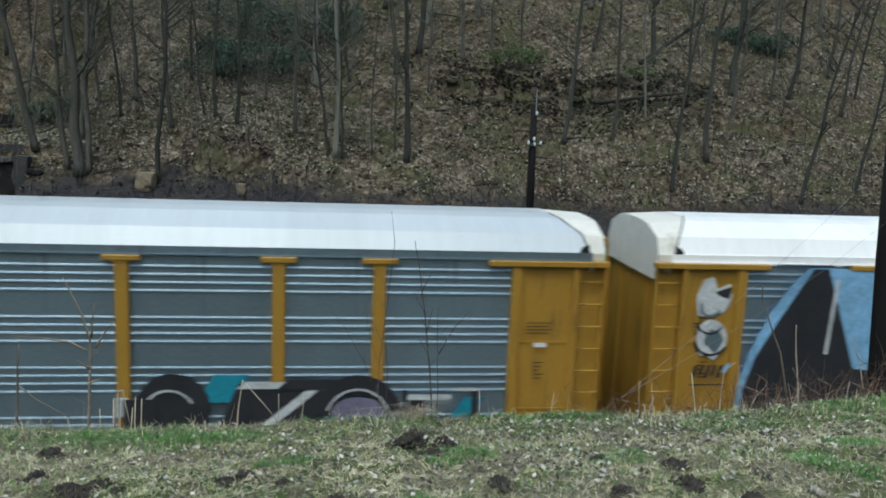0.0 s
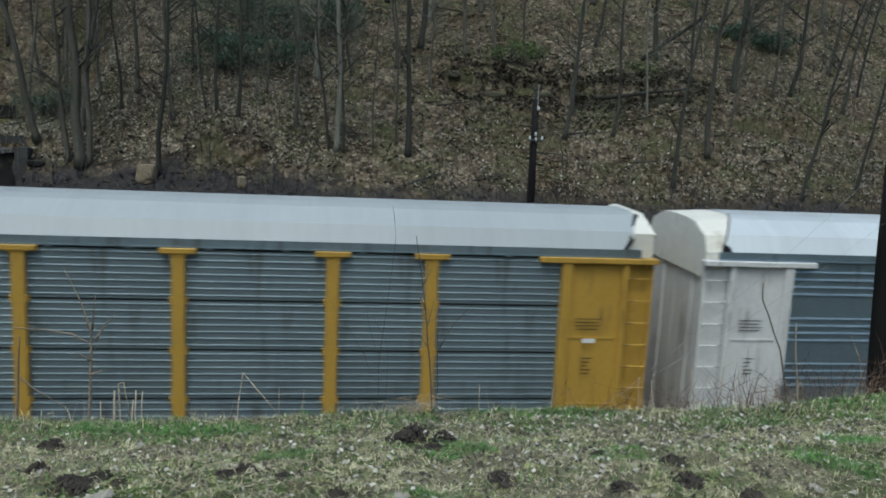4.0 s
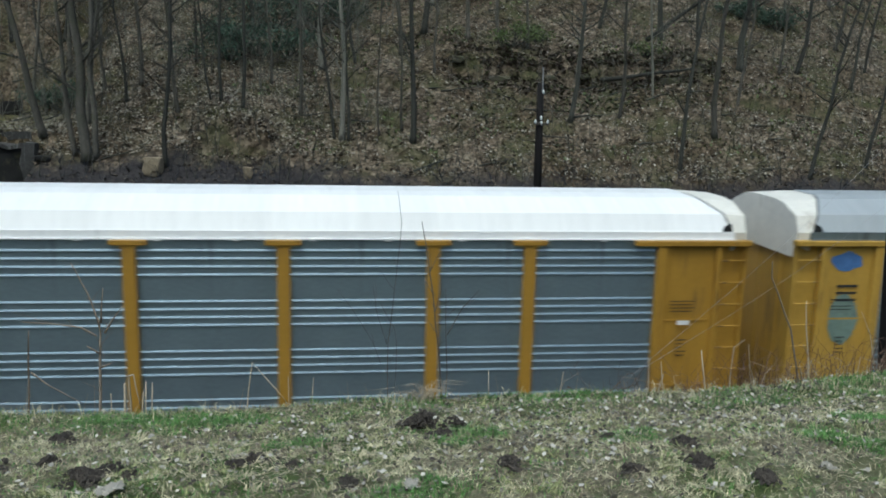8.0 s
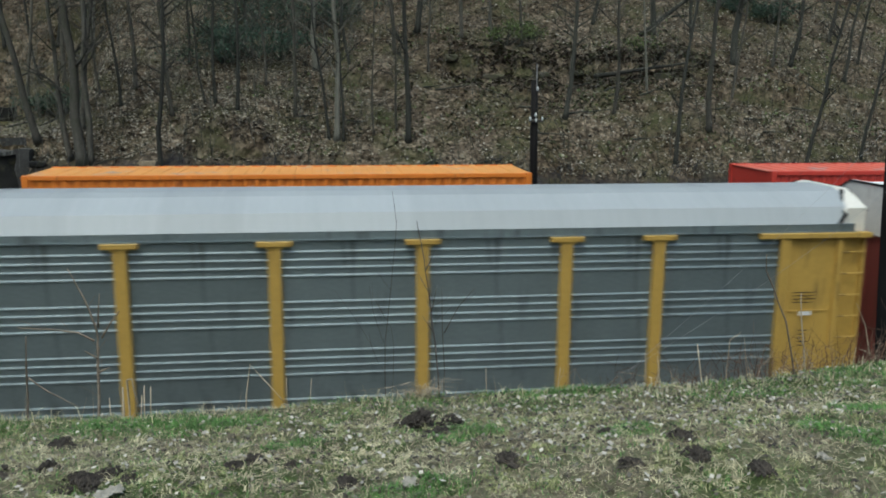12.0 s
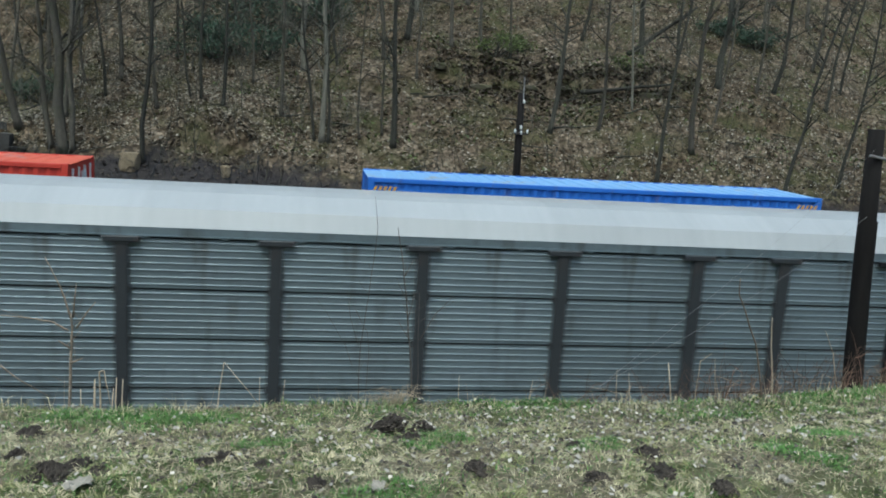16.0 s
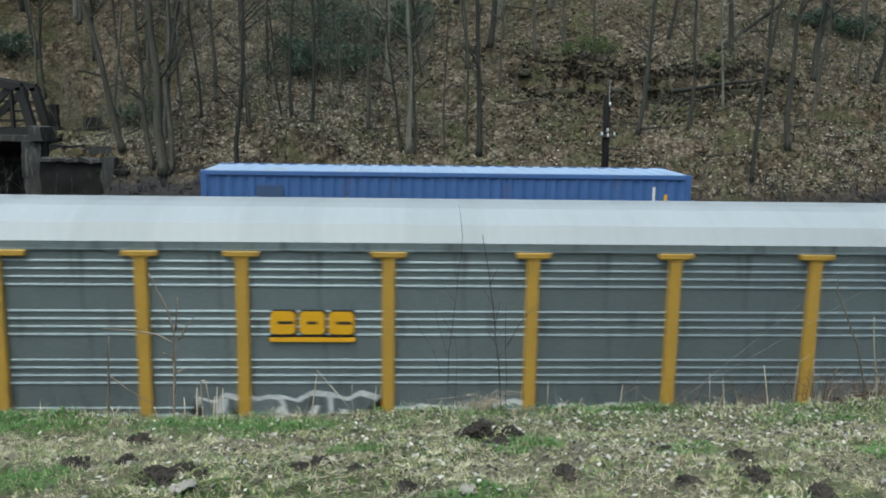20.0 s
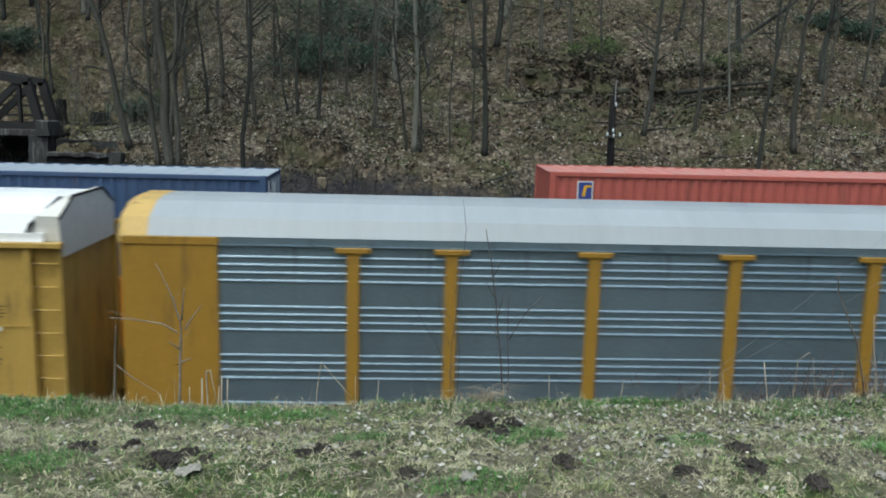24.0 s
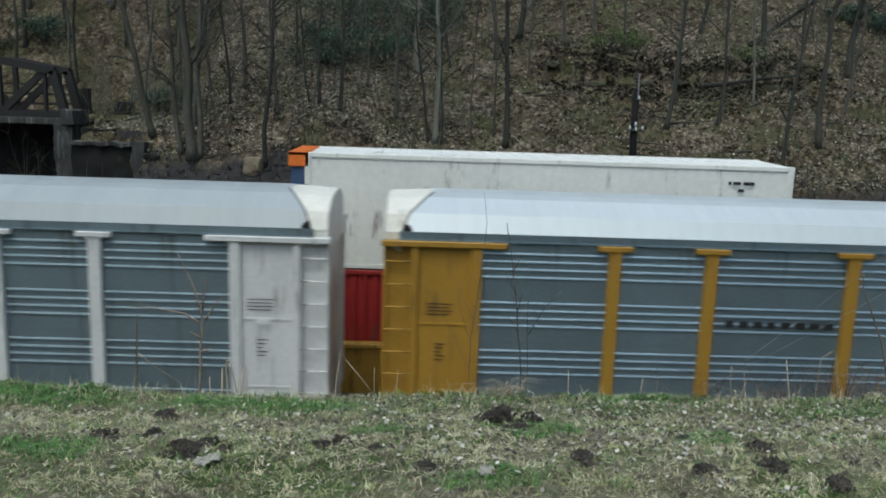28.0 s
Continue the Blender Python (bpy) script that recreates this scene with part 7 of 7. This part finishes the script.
def scrap(x, y, s, seed, label):
    """A crumpled pale scrap."""
    rng = random.Random(seed)
    n = 7
    v = [(s * (i / (n - 1) - 0.5) * 2 + rng.uniform(-0.004, 0.004), s * (j / (n - 1) - 0.5) * 1.2 + rng.uniform(-0.004, 0.004), 0.02 + 0.022 * noise.noise((i * 0.7 + seed, j * 0.7, 0))) for j in range(n) for i in range(n)]
    f = [(j * n + i, j * n + i + 1, (j + 1) * n + i + 1, (j + 1) * n + i) for j in range(n - 1) for i in range(n - 1) if (i, j) not in ((0, 0), (5, 0), (0, 5), (5, 5))]
    low = [(x0, y0, z0 - 0.004) for x0, y0, z0 in v]
    g = Geo().add(v, f).add(low, [tuple(reversed(q)) for q in f])
    ob = new("scrap", g.mesh("scrap", pale_leaf))
    tagged(ob, label, "litter", "scraps on the turf")
    ob.matrix_basis = pose(x, y, ground_z(x, y) + 0.012, 0, 0, seed * 40)


scrap(-0.86, 3.42, 0.06, 1, "crumpled white scrap lying in the turf")
scrap(0.36, 3.36, 0.045, 2, "crumpled grey-white scrap lying in the turf")
scrap(2.16, 3.26, 0.035, 3, "small white scrap lying in the turf")


def plant(name, label, category, lines, mat, r0, y=5.55, spread=0.0, seed=0, twigs=0):
    """Dry stems: each line is a run of (x, z) points, thinning towards its end; the first is the main stem."""
    root = tagged(new(name), label, category, "dry plants on the bank's edge")
    rng = random.Random(seed)
    for i, line in enumerate(lines):
        pts = [Vector((x, y + spread * rng.uniform(-1, 1) * k / len(line), z)) for k, (x, z) in enumerate(line)]
        if i == 0 or abs(line[0][1] - 5.97) < 0.12:
            pts[0].z = ground_z(pts[0].x, y) - 0.03
        r = r0 * (1.0 if i == 0 else 0.6)
        fine = []
        for a, b in zip(pts, pts[1:]):
            fine += bent(a, b, 3, 0.012, rng)[:-1]
        fine.append(pts[-1])
        n = len(fine)
        put("stem", Geo().tube(fine, [r * (1 - 0.6 * k / (n - 1)) for k in range(n)], 6).mesh("stem", mat, smooth=True), root)
        for k in range(twigs if i == 0 else twigs // 3):
            q = fine[rng.randint(n // 5, n * 3 // 5)]
            tip = q + Vector((rng.gauss(0, 0.6), rng.gauss(0, 0.3), rng.uniform(0.4, 1.0))) * rng.uniform(0.06, 0.17)
            put("twig", Geo().tube(bent(q, tip, 3, 0.05, rng), [0.0016, 0.0014, 0.0011, 0.0006], 4).mesh("twig", mat), root)
    return root


plant("dead_shrub", "leafless brown shrub with spreading twigs on the bank's edge", "shrub", [[(-1.53, 5.94), (-1.5, 6.27), (-1.49, 6.43), (-1.49, 6.55)], [(-1.49, 6.49), (-1.56, 6.72), (-1.65, 6.91)], [(-1.48, 6.51), (-1.46, 6.74)], [(-1.46, 6.44), (-1.4, 6.54), (-1.34, 6.62)], [(-1.51, 6.42), (-1.61, 6.48), (-1.78, 6.5), (-1.98, 6.52)], [(-1.5, 6.3), (-1.57, 6.36)], [(-1.5, 6.2), (-1.42, 6.24)]], twig_brown, 0.013, 5.7, 0.05, 1, 6)
plant("dry_stalk", "thin dry reddish stalk with one drooping branch", "plant", [[(-1.98, 5.99), (-1.95, 6.28), (-1.93, 6.47)], [(-1.94, 6.18), (-1.83, 6.08), (-1.63, 5.96)]], twig_brown, 0.010, 5.7, 0.02, 2)
plant("broken_stick", "pale dry stalk snapped into a pointed bend", "plant", [[(-0.58, 5.97), (-0.51, 6.22), (-0.28, 5.93)]], twig_pale, 0.006, 5.7, 0.0, 3)
plant("dry_clump", "clump of broken bleached stalks on the bank's edge", "plant", [[(-1.36, 5.91), (-1.35, 6.09)], [(-1.22, 5.92), (-1.21, 6.1)], [(-1.2, 5.92), (-1.17, 6.09)], [(-1.43, 5.92), (-1.44, 6.02)], [(-1.32, 5.91), (-1.32, 6.14), (-1.29, 6.15), (-1.25, 5.91)], [(-1.26, 6.07), (-1.23, 6.03)]], twig_pale, 0.014, 5.7, 0.0, 4)
plant("sapling", "slim dark leafless sapling on the bank's edge", "sapling", [[(0.8, 6.0), (0.76, 6.31), (0.71, 6.72), (0.66, 7.04), (0.63, 7.19)], [(0.72, 6.68), (0.65, 6.8)], [(0.83, 6.0), (0.81, 6.4), (0.8, 6.74)], [(0.82, 6.4), (0.93, 6.6), (1.04, 6.72)], [(0.73, 6.56), (0.77, 6.74)], [(0.75, 6.4), (0.67, 6.52)], [(0.69, 6.85), (0.75, 6.97)]], twig_dark, 0.0065, 5.7, 0.04, 5, 5)
plant("dead_shrub", "thin pale leafless shrub with upright twigs", "shrub", [[(0.41, 6.05), (0.41, 6.36), (0.45, 6.72), (0.49, 7.19), (0.46, 7.4)], [(0.4, 6.34), (0.33, 6.56), (0.3, 6.76)], [(0.36, 6.2), (0.31, 6.34), (0.18, 6.57), (0.06, 6.73)], [(0.43, 6.03), (0.47, 6.32), (0.45, 6.46), (0.41, 6.4)], [(0.39, 6.16), (0.43, 6.07)], [(0.42, 6.5), (0.36, 6.62)]], twig_dark, 0.0033, 5.7, 0.05, 6, 3)
plant("dry_stalk", "dark curved dry stalk over the bank's edge", "plant", [[(3.56, 6.03), (3.38, 6.4), (3.2, 6.78), (3.18, 6.91)], [(3.8, 6.06), (3.49, 6.28)]], twig_brown, 0.008, 5.75, 0.03, 7)
plant("dry_stalk", "pale upright dry stalks over the bank's edge", "plant", [[(3.6, 6.05), (3.51, 6.4), (3.48, 6.61)], [(4.09, 6.1), (4.02, 6.35), (3.93, 6.52)], [(3.18, 6.03), (3.07, 6.28)], [(2.94, 6.02), (2.96, 6.26), (3.04, 6.32)]], twig_pale, 0.007, 5.75, 0.02, 8)
plant("dry_stalk", "short pale dry stalks on the bank's edge", "plant", [[(2.8, 6.0), (2.68, 6.26)], [(2.33, 5.99), (2.29, 6.2)], [(2.44, 5.98), (2.38, 6.18)], [(-0.25, 5.98), (-0.27, 6.12)], [(-0.12, 5.98), (-0.10, 6.10)], [(1.15, 5.98), (1.12, 6.14)], [(1.62, 5.98), (1.66, 6.12)]], twig_pale, 0.008, 5.7, 0.02, 9)


def build_brambles():
    rng = random.Random(17)
    brown, pale = [], []
    for k in range(820):
        x = rng.uniform(1.7, 4.9) if k < 600 else rng.uniform(4.9, 9.0)
        y = rng.uniform(5.6, 6.4) if x < 5 else rng.uniform(6, 10.5)
        z = ground_z(x, y)
        h = rng.uniform(0.12, 0.42) + 0.10 * smooth(2.4, 3.4, x) + (0.5 if x > 5 else 0)
        a = Vector((x, y, z - 0.02))
        b = a + Vector((rng.gauss(0, 0.22), rng.gauss(0, 0.1), 1)) * h
        c = b + Vector((rng.gauss(0, 0.18), rng.gauss(0, 0.1), rng.uniform(-0.25, 0.15)))
        path = bent(a, b, 3, 0.03, rng) + bent(b, c, 3, 0.04, rng)[1:]
        (brown if rng.random() < 0.8 else pale).append((path, rng.uniform(0.0018, 0.0042)))
        for _ in range(3):
            q = rng.choice(path[1:])
            brown.append((bent(q, q + Vector((rng.gauss(0, 0.10), rng.gauss(0, 0.06), rng.gauss(0.05, 0.07))), 2, 0.06, rng), 0.0018))
    for k in range(170):
        x = rng.uniform(-2.6, 5.0)
        a = Vector((x, rng.uniform(5.25, 5.5), 0))
        a.z = ground_z(a.x, a.y) - 0.01
        pale.append((bent(a, a + Vector((rng.gauss(0, 0.04), 0, rng.uniform(0.05, 0.24) * rng.random() ** 0.6)), 2, 0.03, rng), 0.0019))
    tubes_stuff("brambles", bramble_brown, brown, "tangled brown brambles over the bank's edge", "brambles", 4)
    tubes_stuff("dry_stems", twig_pale, pale, "scattered pale dry stems over the bank's edge", "dry stems", 4)
    # a tuft of long bleached grass
    tuft = []
    for k in range(130):
        a = Vector((0.62 + rng.gauss(0, 0.05), 5.33 + rng.gauss(0, 0.04), 0))
        a.z = ground_z(a.x, a.y)
        w = rng.gauss(0, 0.8)
        h = rng.uniform(0.05, 0.14)
        tuft.append(([a, a + Vector((w * h * 0.5, 0, h)), a + Vector((w * h * 1.4, -0.02, h * 0.9))], 0.0022))
    tubes_stuff("grass_tuft", twig_pale, tuft, "tuft of long bleached grass on the bank's edge", "grass", 3)


build_brambles()


# ---- what moves ----
def motions():
    times = [0, 2, 4, 6, 8, 10, 12, 14, 16, 18, 20, 22, 24, 26, 28]
    for i, car in enumerate(AUTORACKS):
        walk(car, [(t, pose(x - PITCH * i, TRACK_NEAR, 0)) for t, x in NEAR_SHIFT])
    for thing, offset, z in FAR:
        walk(thing, [(t, pose(offset + far_shift(t), TRACK_FAR, z)) for t in times])


motions()
